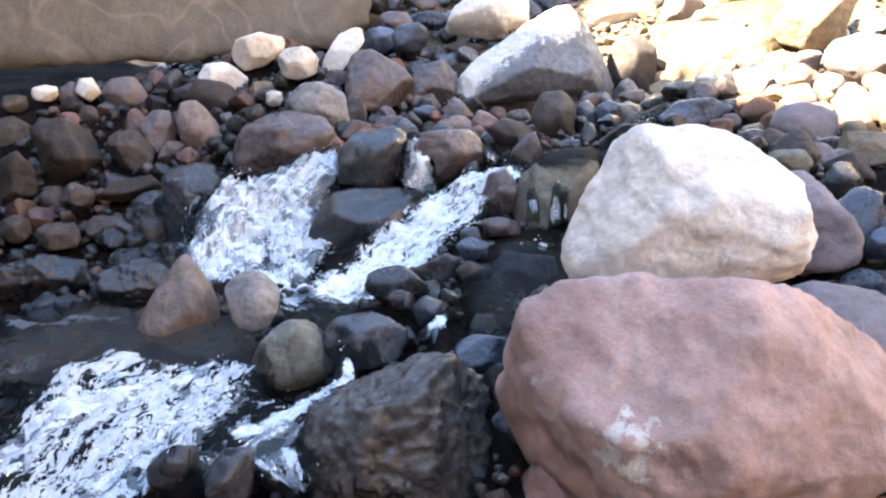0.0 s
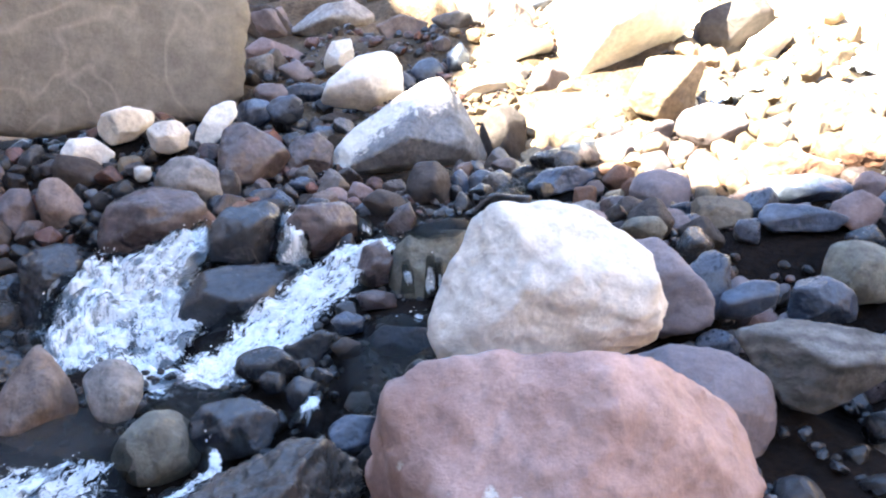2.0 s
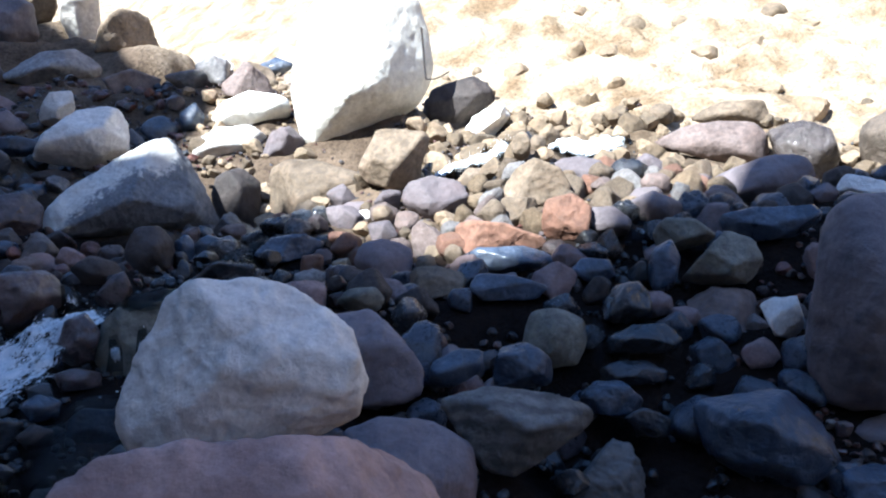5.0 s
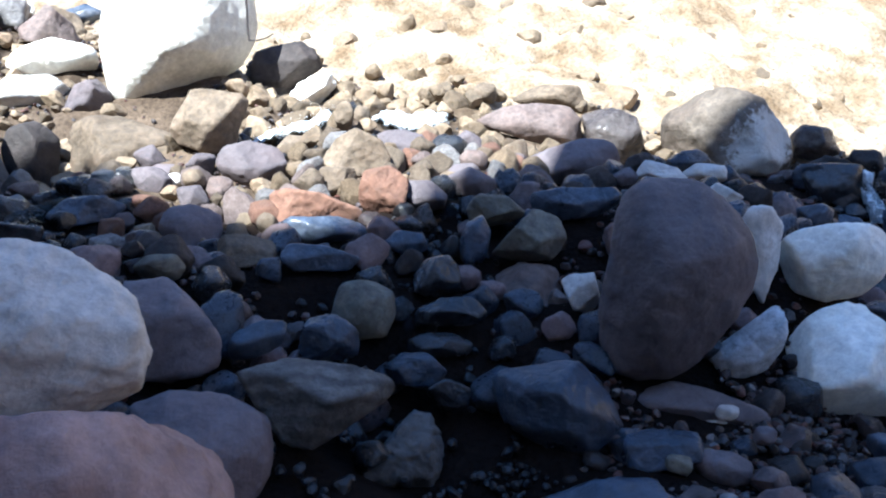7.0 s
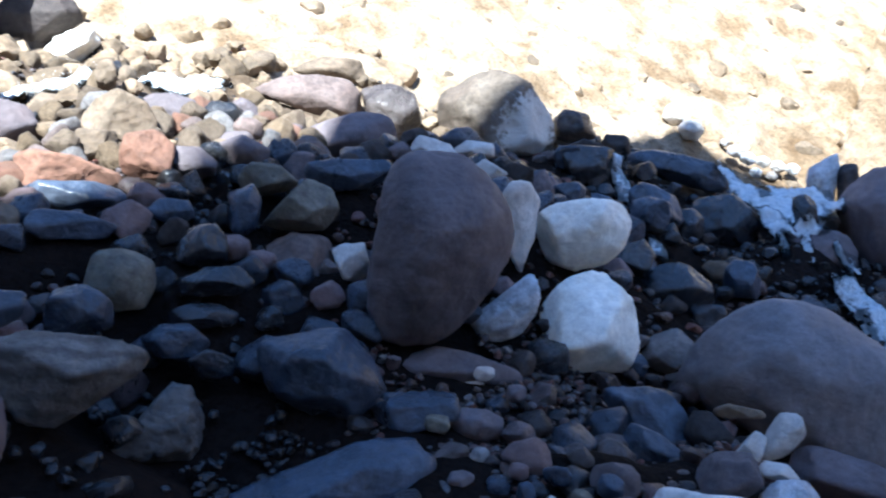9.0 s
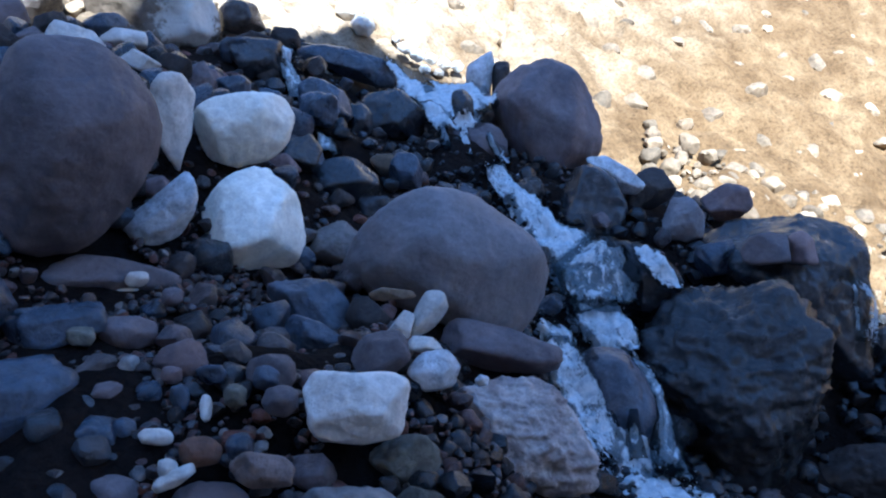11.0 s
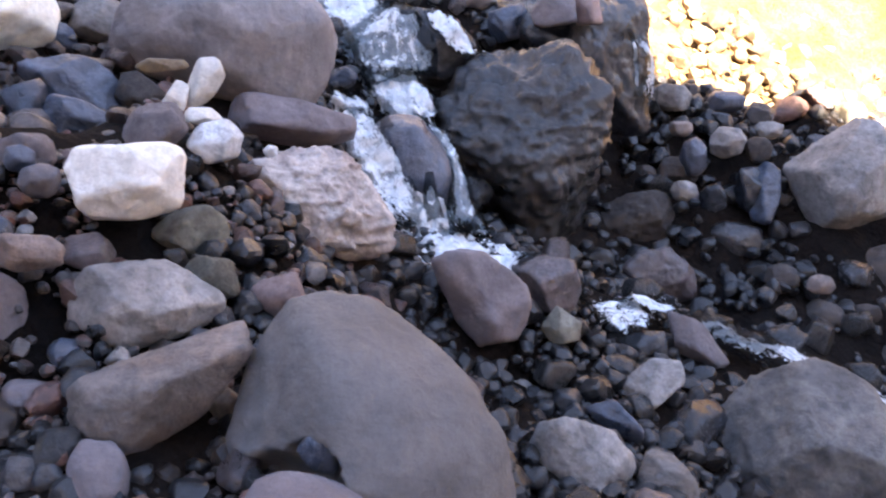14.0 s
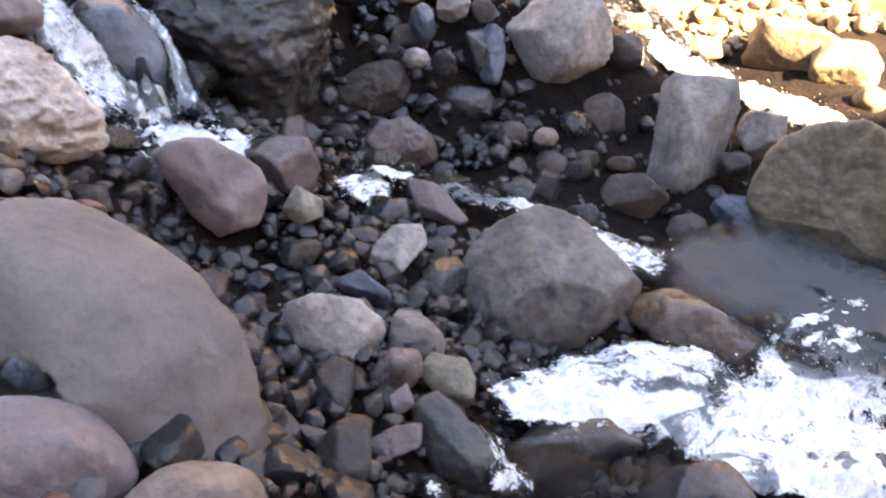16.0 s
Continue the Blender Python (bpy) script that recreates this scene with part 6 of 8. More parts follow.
def earth_material():
    m, nt, p = node_material("stony earth")
    L = nt.links
    tc = nt.nodes.new("ShaderNodeTexCoord")
    n1 = add(nt, "ShaderNodeTexNoise", Scale=1.5, Detail=10, Roughness=0.66, Distortion=0.15)
    n2 = add(nt, "ShaderNodeTexNoise", Scale=22, Detail=6, Roughness=0.7)
    v = add(nt, "ShaderNodeTexVoronoi", Scale=26, Randomness=1)
    for n in (n1, n2, v):
        L.new(tc.outputs["Object"], n.inputs["Vector"])
    # damp bed earth, taken to near-black for the shade between stones
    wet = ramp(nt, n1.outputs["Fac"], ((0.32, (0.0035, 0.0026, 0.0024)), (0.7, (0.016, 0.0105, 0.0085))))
    pale_earth = ramp(nt, n1.outputs["Fac"], ((0.36, (0.17, 0.118, 0.07)), (0.47, (0.26, 0.2, 0.133)), (0.6, (0.4, 0.33, 0.25))))
    ochre = ramp(nt, n1.outputs["Fac"], ((0.36, (0.085, 0.052, 0.025)), (0.5, (0.13, 0.083, 0.042)), (0.66, (0.2, 0.138, 0.075))))
    xyz = nt.nodes.new("ShaderNodeSeparateXYZ")
    L.new(tc.outputs["Object"], xyz.inputs[0])
    # ochre earth downstream, paler earth upstream
    upstream = add(nt, "ShaderNodeMapRange")
    upstream.inputs["From Min"].default_value, upstream.inputs["From Max"].default_value = 2.5, 10.0
    rise = nt.nodes.new("ShaderNodeMath")
    rise.operation = "MULTIPLY_ADD"
    rise.inputs[1].default_value = 1.3
    L.new(xyz.outputs["Z"], rise.inputs[0])
    L.new(xyz.outputs["Y"], rise.inputs[2])
    L.new(rise.outputs[0], upstream.inputs["Value"])
    dry = mix(nt, "MIX", upstream.outputs[0], ochre, pale_earth)
    # dry earth on the bank, beyond a bent line through the plan; near-black damp gravel in the bed
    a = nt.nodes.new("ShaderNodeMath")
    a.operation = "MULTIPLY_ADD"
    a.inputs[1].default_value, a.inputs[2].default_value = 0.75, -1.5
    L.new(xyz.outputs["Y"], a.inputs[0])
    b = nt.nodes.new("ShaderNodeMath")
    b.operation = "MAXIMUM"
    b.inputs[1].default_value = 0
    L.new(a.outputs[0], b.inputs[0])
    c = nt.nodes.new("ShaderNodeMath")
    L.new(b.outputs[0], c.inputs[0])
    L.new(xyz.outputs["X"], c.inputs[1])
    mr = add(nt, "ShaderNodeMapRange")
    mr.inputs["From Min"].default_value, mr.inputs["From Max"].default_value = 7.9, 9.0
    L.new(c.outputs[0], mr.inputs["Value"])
    # lighter gravelly soil in the upper bed, painted where the sun falls
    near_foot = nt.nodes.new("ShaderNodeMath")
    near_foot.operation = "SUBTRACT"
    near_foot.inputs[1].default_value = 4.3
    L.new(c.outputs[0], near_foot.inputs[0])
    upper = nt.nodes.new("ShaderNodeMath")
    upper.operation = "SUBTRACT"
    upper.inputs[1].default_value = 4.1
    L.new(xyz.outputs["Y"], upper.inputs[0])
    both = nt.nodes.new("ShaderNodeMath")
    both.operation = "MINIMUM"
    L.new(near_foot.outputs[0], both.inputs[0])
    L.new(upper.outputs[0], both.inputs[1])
    in_sun = add(nt, "ShaderNodeMapRange")
    in_sun.inputs["From Max"].default_value = 0.6
    L.new(both.outputs[0], in_sun.inputs["Value"])
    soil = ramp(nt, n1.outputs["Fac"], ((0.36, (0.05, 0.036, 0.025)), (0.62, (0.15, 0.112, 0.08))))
    wet = mix(nt, "MIX", in_sun.outputs[0], wet, soil)
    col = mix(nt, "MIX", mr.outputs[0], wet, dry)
    col = mix(nt, "MULTIPLY", 0.75, col, ramp(nt, n2.outputs["Fac"], ((0.33, grey(0.35)), (0.5, grey(0.95)), (0.65, grey(1.2)))))
    L.new(col, p.inputs["Base Color"])
    p.inputs["Roughness"].default_value, p.inputs["Specular IOR Level"].default_value = 0.9, 0.08
    b1 = add(nt, "ShaderNodeBump", Strength=0.8, Distance=0.03)
    L.new(n2.outputs["Fac"], b1.inputs["Height"])
    b2 = add(nt, "ShaderNodeBump", Strength=0.5, Distance=0.02)
    L.new(v.outputs["Distance"], b2.inputs["Height"])
    L.new(b1.outputs["Normal"], b2.inputs["Normal"])
    L.new(b2.outputs["Normal"], p.inputs["Normal"])
    return m


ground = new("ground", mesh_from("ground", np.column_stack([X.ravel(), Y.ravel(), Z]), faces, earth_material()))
tagged(ground, "damp gravelly stream bed, darkened for shade, rising into a dry tan earth bank", "ground", kind="structure")

# ---- an unseen cliff on the near side of the ravine, which keeps the stream bed in shade ----


ACROSS = Vector((0, 0, 1)).cross(SUN_FROM).normalized()
UPWARD = SUN_FROM.cross(ACROSS).normalized()


def rim(a):
    """How far the shade reaches, along the rim of the cliff."""
    return np.interp(a, RIM_ALONG, RIM_HEIGHT)


# rim fitted to the edge of the shade on the ground
RIM_ALONG = (-40, -14, -9, -6.8, -5.85, -4.95, -4.05, -3.15, -2.25, -0.9, 0.45, 1.35, 1.8, 1.95, 2.1, 2.4, 2.8, 3.3, 4.3, 5, 5.5, 6.2, 6.8, 7.2, 7.6, 8.2, 10, 12, 40)
RIM_HEIGHT = (-3, 0, 0.9, 1.0, 3.2, 4.0, 6.0, 7.1, 7.9, 8.4, 7.1, 6.3, 6.3, 5.9, 4.8, 4.2, 4.0, 4.0, 4.2, 4.7, 5.1, 4.55, 4.8, 5.5, 6.4, 7.0, 7.4, 8.0, 5)
along = np.arange(-40, 40.1, 0.25)
top = np.array([tuple(-a * ACROSS + h * UPWARD + 16 * SUN_FROM) for a, h in zip(along, rim(along) + 0.15 * lattice_noise(np.column_stack([along * 1.5, along * 0, along * 0]), 5))])
n = len(along)
away = np.array((SUN_FROM.x, SUN_FROM.y, 0)) / math.hypot(SUN_FROM.x, SUN_FROM.y)
rings = [top + away * 30 - (0, 0, 4)]
for h in np.linspace(0, 1, 12):
    ring = top.copy()
    ring[:, 2] = top[:, 2] * (1 - h) - 4 * h
    ring -= away * (3 * h ** 2)
    if 0 < h < 1:
        ring += np.outer(0.8 * fractal(ring * 0.4, 77, 4), away)
    rings.append(ring)
cf = [(j * n + i, j * n + i + 1, (j + 1) * n + i + 1, (j + 1) * n + i) for j in range(len(rings) - 1) for i in range(n - 1)]
# pale colour chosen to bounce fill light onto the boulders' fronts
cliff = new("cliff", mesh_from("cliff", np.vstack(rings), cf, ROCK["bluepale"]))
tagged(cliff, "unseen rock wall on the shaded side of the ravine, pale to reflect fill light", "cliff", kind="structure")


# ---- a steep wall added out of sight beside the upper pool, to cut its sky light ----
ys, hs = np.arange(0.2, 9.6, 0.15), np.linspace(0, 1, 22)
YY, HH = np.meshgrid(ys, hs)
YY, HH = YY.ravel(), HH.ravel()
wall = np.column_stack([-0.62 * YY - 1.0 - 0.5 * HH ** 2, YY, -1.0 + 0.35 * YY + 3.6 * HH])
wall[:, 0] -= 0.25 * np.abs(fractal(wall * 0.8, 61, 4))
back = wall - (3.0, 0, 0)
k = len(ys)
wf = [(j * k + i, j * k + i + 1, (j + 1) * k + i + 1, (j + 1) * k + i) for j in range(len(hs) - 1) for i in range(k - 1)]
top_row = (len(hs) - 1) * k
wf += [(top_row + i, top_row + i + 1, len(wall) + top_row + i + 1, len(wall) + top_row + i) for i in range(k - 1)]
rock_wall = new("rock_wall", mesh_from("rock_wall", np.vstack([wall, back]), wf, ROCK["umber"]))
tagged(rock_wall, "unseen steep wall added to block sky light from the upper pool", "rock wall", kind="structure")
# ---- water ----


def water_material(name, foam, kind):
    """Clear water with streaks of white foam drawn out along the flow; foam is the share of white."""
    m, nt, p = node_material(name)
    L = nt.links
    uv = nt.nodes.new("ShaderNodeUVMap")
    uv.uv_map = "flow"

    def streaks(along, across, detail, twist):
        mp = add(nt, "ShaderNodeMapping", Scale=(along, across, 1.0))
        L.new(uv.outputs["UV"], mp.inputs["Vector"])
        n = add(nt, "ShaderNodeTexNoise", Scale=1.0, Detail=detail, Roughness=0.75, Distortion=twist)
        L.new(mp.outputs[0], n.inputs["Vector"])
        return n.outputs["Fac"]

    def sum_of(a, b, factor):
        n = nt.nodes.new("ShaderNodeMath")
        n.operation = "MULTIPLY_ADD"
        n.inputs[1].default_value = factor
        L.new(b, n.inputs[0])
        L.new(a, n.inputs[2])
        return n.outputs[0]

    calm, steep = kind == "pool", kind == "fall"
    if steep:
        broad, thready, fine = streaks(4.0, 11.0, 7, 0.5), streaks(11.0, 27.0, 8, 0.6), streaks(60.0, 90.0, 3, 0.3)
    else:
        broad, thready, fine = streaks(3.0, 6.0, 7, 0.7), streaks(11.0, 21.0, 8, 0.8), streaks(60.0, 80.0, 3, 0.3)
    pattern = sum_of(sum_of(thready, broad, 0.7), fine, 0.35)
    edge = nt.nodes.new("ShaderNodeVertexColor")
    edge.layer_name = "thin"
    white = sum_of(pattern, edge.outputs["Color"], -1.0)
    t = (0.99 + 0.62 * (0.5 - foam)) if steep else (1.09 + 0.56 * (0.5 - foam))
    fac = ramp(nt, white, ((t - 0.06, grey(0)), (t - 0.01, grey(0.25)), (t + 0.05, grey(0.8)), (t + 0.11, grey(0.99))))
    clumps = add(nt, "ShaderNodeTexNoise", Scale=1.0, Detail=7, Roughness=0.72, Distortion=0.6)
    lay = add(nt, "ShaderNodeMapping", Scale=(16.0, 26.0, 1.0))
    L.new(uv.outputs["UV"], lay.inputs["Vector"])
    L.new(lay.outputs[0], clumps.inputs["Vector"])
    b = add(nt, "ShaderNodeBump", Strength=0.35, Distance=0.03)
    L.new(sum_of(clumps.outputs["Fac"], pattern, 0.35), b.inputs["Height"])
    froth = add(nt, "ShaderNodeBsdfDiffuse")
    L.new(ramp(nt, clumps.outputs["Fac"], ((0.33, (0.3, 0.37, 0.43)), (0.45, (0.48, 0.54, 0.58)), (0.6, (0.66, 0.69, 0.71)))), froth.inputs["Color"])
    through_froth = add(nt, "ShaderNodeBsdfTranslucent", Color=(0.8, 0.86, 0.9, 1))
    L.new(b.outputs["Normal"], froth.inputs["Normal"])
    body = nt.nodes.new("ShaderNodeMixShader")
    body.inputs[0].default_value = 0.04
    L.new(froth.outputs[0], body.inputs[1])
    L.new(through_froth.outputs[0], body.inputs[2])
    clear = nt.nodes.new("ShaderNodeBsdfTransparent")
    clear.inputs["Color"].default_value = (0.52, 0.54, 0.55, 1)
    b2 = add(nt, "ShaderNodeBump", Strength=0.3 if calm else 0.4, Distance=0.03)
    L.new(broad, b2.inputs["Height"])
    gloss = add(nt, "ShaderNodeBsdfGlossy", Roughness=0.22)
    L.new(b2.outputs["Normal"], gloss.inputs["Normal"])
    fr = add(nt, "ShaderNodeFresnel", IOR=1.33)
    L.new(b2.outputs["Normal"], fr.inputs["Normal"])
    film = nt.nodes.new("ShaderNodeMixShader")
    less = nt.nodes.new("ShaderNodeMath")
    less.operation = "MULTIPLY"
    less.inputs[1].default_value = 0.15 if steep else 0.3 if calm else 0.2
    L.new(fr.outputs[0], less.inputs[0])
    L.new(less.outputs[0], film.inputs[0])
    # silt; in pools its blue-grey also paints the sky's reflection
    silt_and_sky = add(nt, "ShaderNodeBsdfDiffuse", Color=(0.05, 0.06, 0.072, 1) if calm else (0.072, 0.068, 0.066, 1))
    murky = nt.nodes.new("ShaderNodeMixShader")
    L.new(ramp(nt, edge.outputs["Color"], ((0.0, grey(0.85 if calm else 0.45 if foam < 0.15 else 0.1)), (0.3, grey(0)))), murky.inputs[0])
    L.new(clear.outputs[0], murky.inputs[1])
    L.new(silt_and_sky.outputs[0], murky.inputs[2])
    L.new(murky.outputs[0], film.inputs[1])
    L.new(gloss.outputs[0], film.inputs[2])
    out = nt.nodes.new("ShaderNodeMixShader")
    L.new(fac, out.inputs[0])
    L.new(film.outputs[0], out.inputs[1])
    L.new(body.outputs[0], out.inputs[2])
    nt.nodes.remove(p)
    L.new(out.outputs[0], nt.nodes["Material Output"].inputs["Surface"])
    return m


WATER = {}
FLOWS = []


def bed_tree():
    """The boulders and the ground as one searchable surface, for the water to run over."""
    verts, faces, base = [], [], 0
    for v, f in SOLID:
        verts.append(v), faces.append(np.array(f) + base)
        base += len(v)
    near = (gx > -4) & (gx < 9.5), (gy > -5) & (gy < 9.5)
    xs, ys = gx[near[0]], gy[near[1]]
    grid = Z.reshape(len(gy), len(gx))[near[1]][:, near[0]]
    A, B = np.meshgrid(xs, ys)
    k = len(xs)
    tri = [t for j in range(len(ys) - 1) for i in range(k - 1) for t in ((j * k + i, j * k + i + 1, (j + 1) * k + i + 1), (j * k + i, (j + 1) * k + i + 1, (j + 1) * k + i))]
    verts.append(np.column_stack([A.ravel(), B.ravel(), grid.ravel()])), faces.append(np.array(tri) + base)
    return BVHTree.FromPolygons(np.vstack(verts).tolist(), np.vstack(faces).tolist(), all_triangles=True)


TREE = bed_tree()


def soften(a, rounds):
    for _ in range(rounds):
        p = np.pad(a, 1, mode="edge")
        a = (p[1:-1, 1:-1] * 2 + p[:-2, 1:-1] + p[2:, 1:-1] + p[1:-1, :-2] + p[1:-1, 2:]) / 6
    return a


def stream(kind, foam, normal, path):
    """A run of water along a path of (x, y, z, width), its surface lying across normal and draped over the stones."""
    key = round(foam, 1), kind
    if key not in WATER:
        WATER[key] = water_material(f"{kind} water with {int(key[0] * 100)} percent foam", *key)
    P = np.array(path)
    P = np.vstack([2 * P[0] - P[1], P, 2 * P[-1] - P[-2]])
    rows = []
    for k in range(1, len(P) - 2):
        a, b, c, d = P[k - 1:k + 3]
        m = max(2, int(np.linalg.norm(c[:3] - b[:3]) / 0.022))
        for t in np.arange(m) / m:
            rows.append(0.5 * (2 * b + (c - a) * t + (2 * a - 5 * b + 4 * c - d) * t * t + (3 * b - a - 3 * c + d) * t ** 3))
    rows = np.array(rows)
    rows[:, 3] *= 1.15
    N = np.array(normal)
    tang = np.gradient(rows[:, :3], axis=0)
    tang /= np.linalg.norm(tang, axis=1)[:, None]
    side = np.cross(tang, N)
    side /= np.linalg.norm(side, axis=1)[:, None]
    face = np.cross(side, tang)
    run = np.concatenate([[0], np.cumsum(np.linalg.norm(np.diff(rows[:, :3], axis=0), axis=1))])
    n, m = len(rows), int(min(44, max(10, rows[:, 3].mean() / 0.018)))
    vs = np.linspace(-1, 1, m)
    seed = len(FLOWS)
    flat = []
    for v in vs:
        wob = 1.1 + 0.4 * lattice_noise(np.column_stack([run * 4, np.full(n, v * 0.6), np.full(n, seed)]), 3)
        flat.append(rows[:, :3] + side * (v * rows[:, 3] / 2 * wob)[:, None])
    flat = np.array(flat)
    lift = np.zeros((m, n))
    for j in range(m):
        edge = abs(vs[j]) ** 4
        for i in range(n):
            own = min(0.05, 0.18 * rows[i, 3]) * (1 - vs[j] ** 2)
            hit = TREE.ray_cast(Vector(flat[j, i] + face[i] * 0.3), Vector(-face[i]), 0.6)
            h = 0.3 - hit[3] if hit[0] is not None else -0.3
            lift[j, i] = own if h > (0.2 if kind == "rapid" and foam > 0.45 else 0.1) else max(h + 0.012, min(own, h + 0.07), -0.03) - min(0.05, 0.18 * rows[i, 3]) * edge
            if kind == "pool":
                lift[j, i] = min(max(h + 0.012, 0.0), 0.08)
    lift = soften(lift, 3)
    verts, uvs, thin = [], [], []
    layers = 2 if kind == "fall" and foam > 0.45 else 1
    rough = 0.007 + 0.026 * foam * (1.6 if kind == "fall" else 1.0)
    for layer in range(layers):
        for j, v in enumerate(vs):
            pos = flat[j] + face * (lift[j] + 0.014 * layer)[:, None]
            bump = rough * (fractal(pos * 8 + seed + 31 * layer, 40, 4, 0.65) + 0.3 * layer)
            verts.append(pos + face * bump[:, None])
            uvs.append(np.column_stack([run, np.full(n, v) * rows[:, 3] / 2 + seed + 7 * layer]))
            ends = np.clip(1 - np.minimum(run, run[-1] - run) / 0.13, 0, 1) ** 1.5 * 0.6
            thin.append(max(0, abs(v) - 0.4) ** 1.3 * 0.8 + 0.2 * layer + ends)
    faces = [(j * n + i, (j + 1) * n + i, (j + 1) * n + i + 1, j * n + i + 1) for j in range(layers * m - 1) if j % m != m - 1 for i in range(n - 1)]
    me = mesh_from(kind, np.vstack(verts), faces, WATER[key])
    uv, th = np.vstack(uvs), np.concatenate(thin)
    layer = me.uv_layers.new(name="flow")
    loops = np.empty(len(me.loops), dtype=np.int32)
    me.loops.foreach_get("vertex_index", loops)
    layer.data.foreach_set("uv", uv[loops].astype(np.float32).ravel())
    col = me.color_attributes.new("thin", "FLOAT_COLOR", "POINT")
    col.data.foreach_set("color", np.column_stack([th, th, th, np.ones(len(th))]).astype(np.float32).ravel())
    ob = new({"fall": "waterfall", "rapid": "rapid", "pool": "pool_water"}[kind], me)
    words = {"fall": "white water falling over dark rocks", "rapid": "foaming water rushing between boulders", "pool": "dark shallow water with a little foam"}
    tagged(ob, words[kind], "water", kind="structure")
    rows[:, :3] += face * lift[m // 2][:, None]
    FLOWS.append((rows, face, foam, kind))
    return ob

stream('fall', 0.75, (-0.00, -0.79, 0.61), ((-0.18, 5.35, 1.83, 0.11), (-0.17, 5.13, 1.64, 0.14), (-0.17, 5.01, 1.47, 0.18), (-0.29, 4.96, 1.41, 0.21)))
stream('rapid', 0.5, (-0.00, -0.24, 0.97), ((1.61, 5.68, 2.07, 0.16), (1.33, 5.37, 1.98, 0.23), (1.15, 5.05, 1.85, 0.25), (0.98, 4.79, 1.71, 0.13), (0.72, 4.53, 1.68, 0.13), (0.51, 4.68, 1.62, 0.13)))
stream('fall', 0.5, (-0.00, -0.79, 0.61), ((0.28, 5.15, 1.77, 0.08), (0.33, 4.97, 1.58, 0.11)))
stream('fall', 0.5, (-0.43, -0.56, 0.70), ((3.45, 3.85, 2.11, 0.07), (3.32, 3.70, 1.95, 0.09)))
stream('fall', 0.25, (-0.43, -0.56, 0.70), ((2.59, 3.19, 1.59, 0.04), (2.53, 3.05, 1.41, 0.04), (2.47, 2.97, 1.30, 0.03)))
stream('rapid', 1.0, (-0.24, -0.31, 0.92), ((4.84, 5.74, 3.04, 0.26), (4.32, 5.63, 2.89, 0.39), (3.98, 5.64, 2.77, 0.29)))
stream('rapid', 0.9, (-0.24, -0.31, 0.92), ((3.82, 6.02, 2.91, 0.18), (3.48, 5.90, 2.81, 0.33), (3.18, 6.01, 2.70, 0.18), (3.08, 5.95, 2.57, 0.14)))
stream('fall', 0.4, (-0.73, -0.17, 0.66), ((6.21, -1.37, 0.76, 0.08), (6.16, -1.52, 0.64, 0.07), (6.13, -1.56, 0.42, 0.09), (6.07, -1.52, 0.17, 0.11)))
stream('fall', 0.5, (-0.64, -0.26, 0.72), ((7.57, 3.26, 2.46, 0.14), (7.20, 3.05, 2.08, 0.21)))
stream('fall', 0.3, (-0.64, -0.26, 0.72), ((6.00, 2.23, 1.68, 0.08), (5.84, 2.08, 1.49, 0.11)))
stream('rapid', 0.9, (-0.13, 0.04, 0.99), ((7.32, -4.09, -0.61, 0.32), (6.88, -4.22, -0.68, 0.35), (6.39, -4.17, -0.70, 0.29), (6.29, -4.63, -0.86, 0.29), (5.98, -4.81, -0.89, 0.42), (5.64, -5.05, -0.94, 0.36), (5.30, -5.27, -0.99, 0.26), (5.02, -5.59, -1.10, 0.26)))
stream('fall', 0.93, (-0.00, -0.67, 0.74), ((-0.70, 5.39, 1.73, 0.15), (-0.84, 5.18, 1.56, 0.29), (-1.01, 5.11, 1.43, 0.54), (-1.11, 4.99, 1.24, 0.71), (-1.11, 4.82, 1.08, 0.76), (-1.00, 4.56, 0.94, 0.65), (-0.84, 4.35, 0.88, 0.50)))
stream('fall', 0.93, (-0.00, -0.67, 0.74), ((-1.32, 5.28, 1.55, 0.22), (-1.31, 5.11, 1.37, 0.40), (-1.34, 4.99, 1.20, 0.53), (-1.28, 4.77, 1.05, 0.51), (-1.14, 4.55, 0.91, 0.46)))
stream('rapid', 0.85, (-0.00, -0.53, 0.85), ((0.52, 4.88, 1.63, 0.14), (0.32, 4.77, 1.57, 0.20), (0.16, 4.73, 1.45, 0.37), (-0.04, 4.64, 1.28, 0.46), (-0.26, 4.47, 1.11, 0.45), (-0.45, 4.21, 1.00, 0.36), (-0.60, 4.00, 0.93, 0.26), (-0.73, 3.90, 0.90, 0.17)))
stream('rapid', 0.95, (-0.00, -0.24, 0.97), ((-1.06, 4.45, 0.91, 0.38), (-0.75, 4.15, 0.91, 0.45), (-0.50, 4.10, 0.93, 0.44), (-0.27, 4.16, 0.98, 0.33)))
stream('rapid', 0.42, (-0.00, -0.11, 0.99), ((-0.62, 3.90, 0.90, 0.31), (-0.48, 3.55, 0.89, 0.38), (-0.38, 3.29, 0.84, 0.26), (-0.31, 3.08, 0.80, 0.16)))
stream('rapid', 0.8, (-0.00, -0.53, 0.85), ((-0.39, 3.15, 0.90, 0.04), (-0.36, 3.04, 0.84, 0.05), (-0.36, 2.95, 0.81, 0.06), (-0.43, 2.88, 0.77, 0.09), (-0.52, 2.81, 0.73, 0.12), (-0.61, 2.72, 0.69, 0.16), (-0.69, 2.66, 0.66, 0.18), (-0.79, 2.60, 0.65, 0.15)))
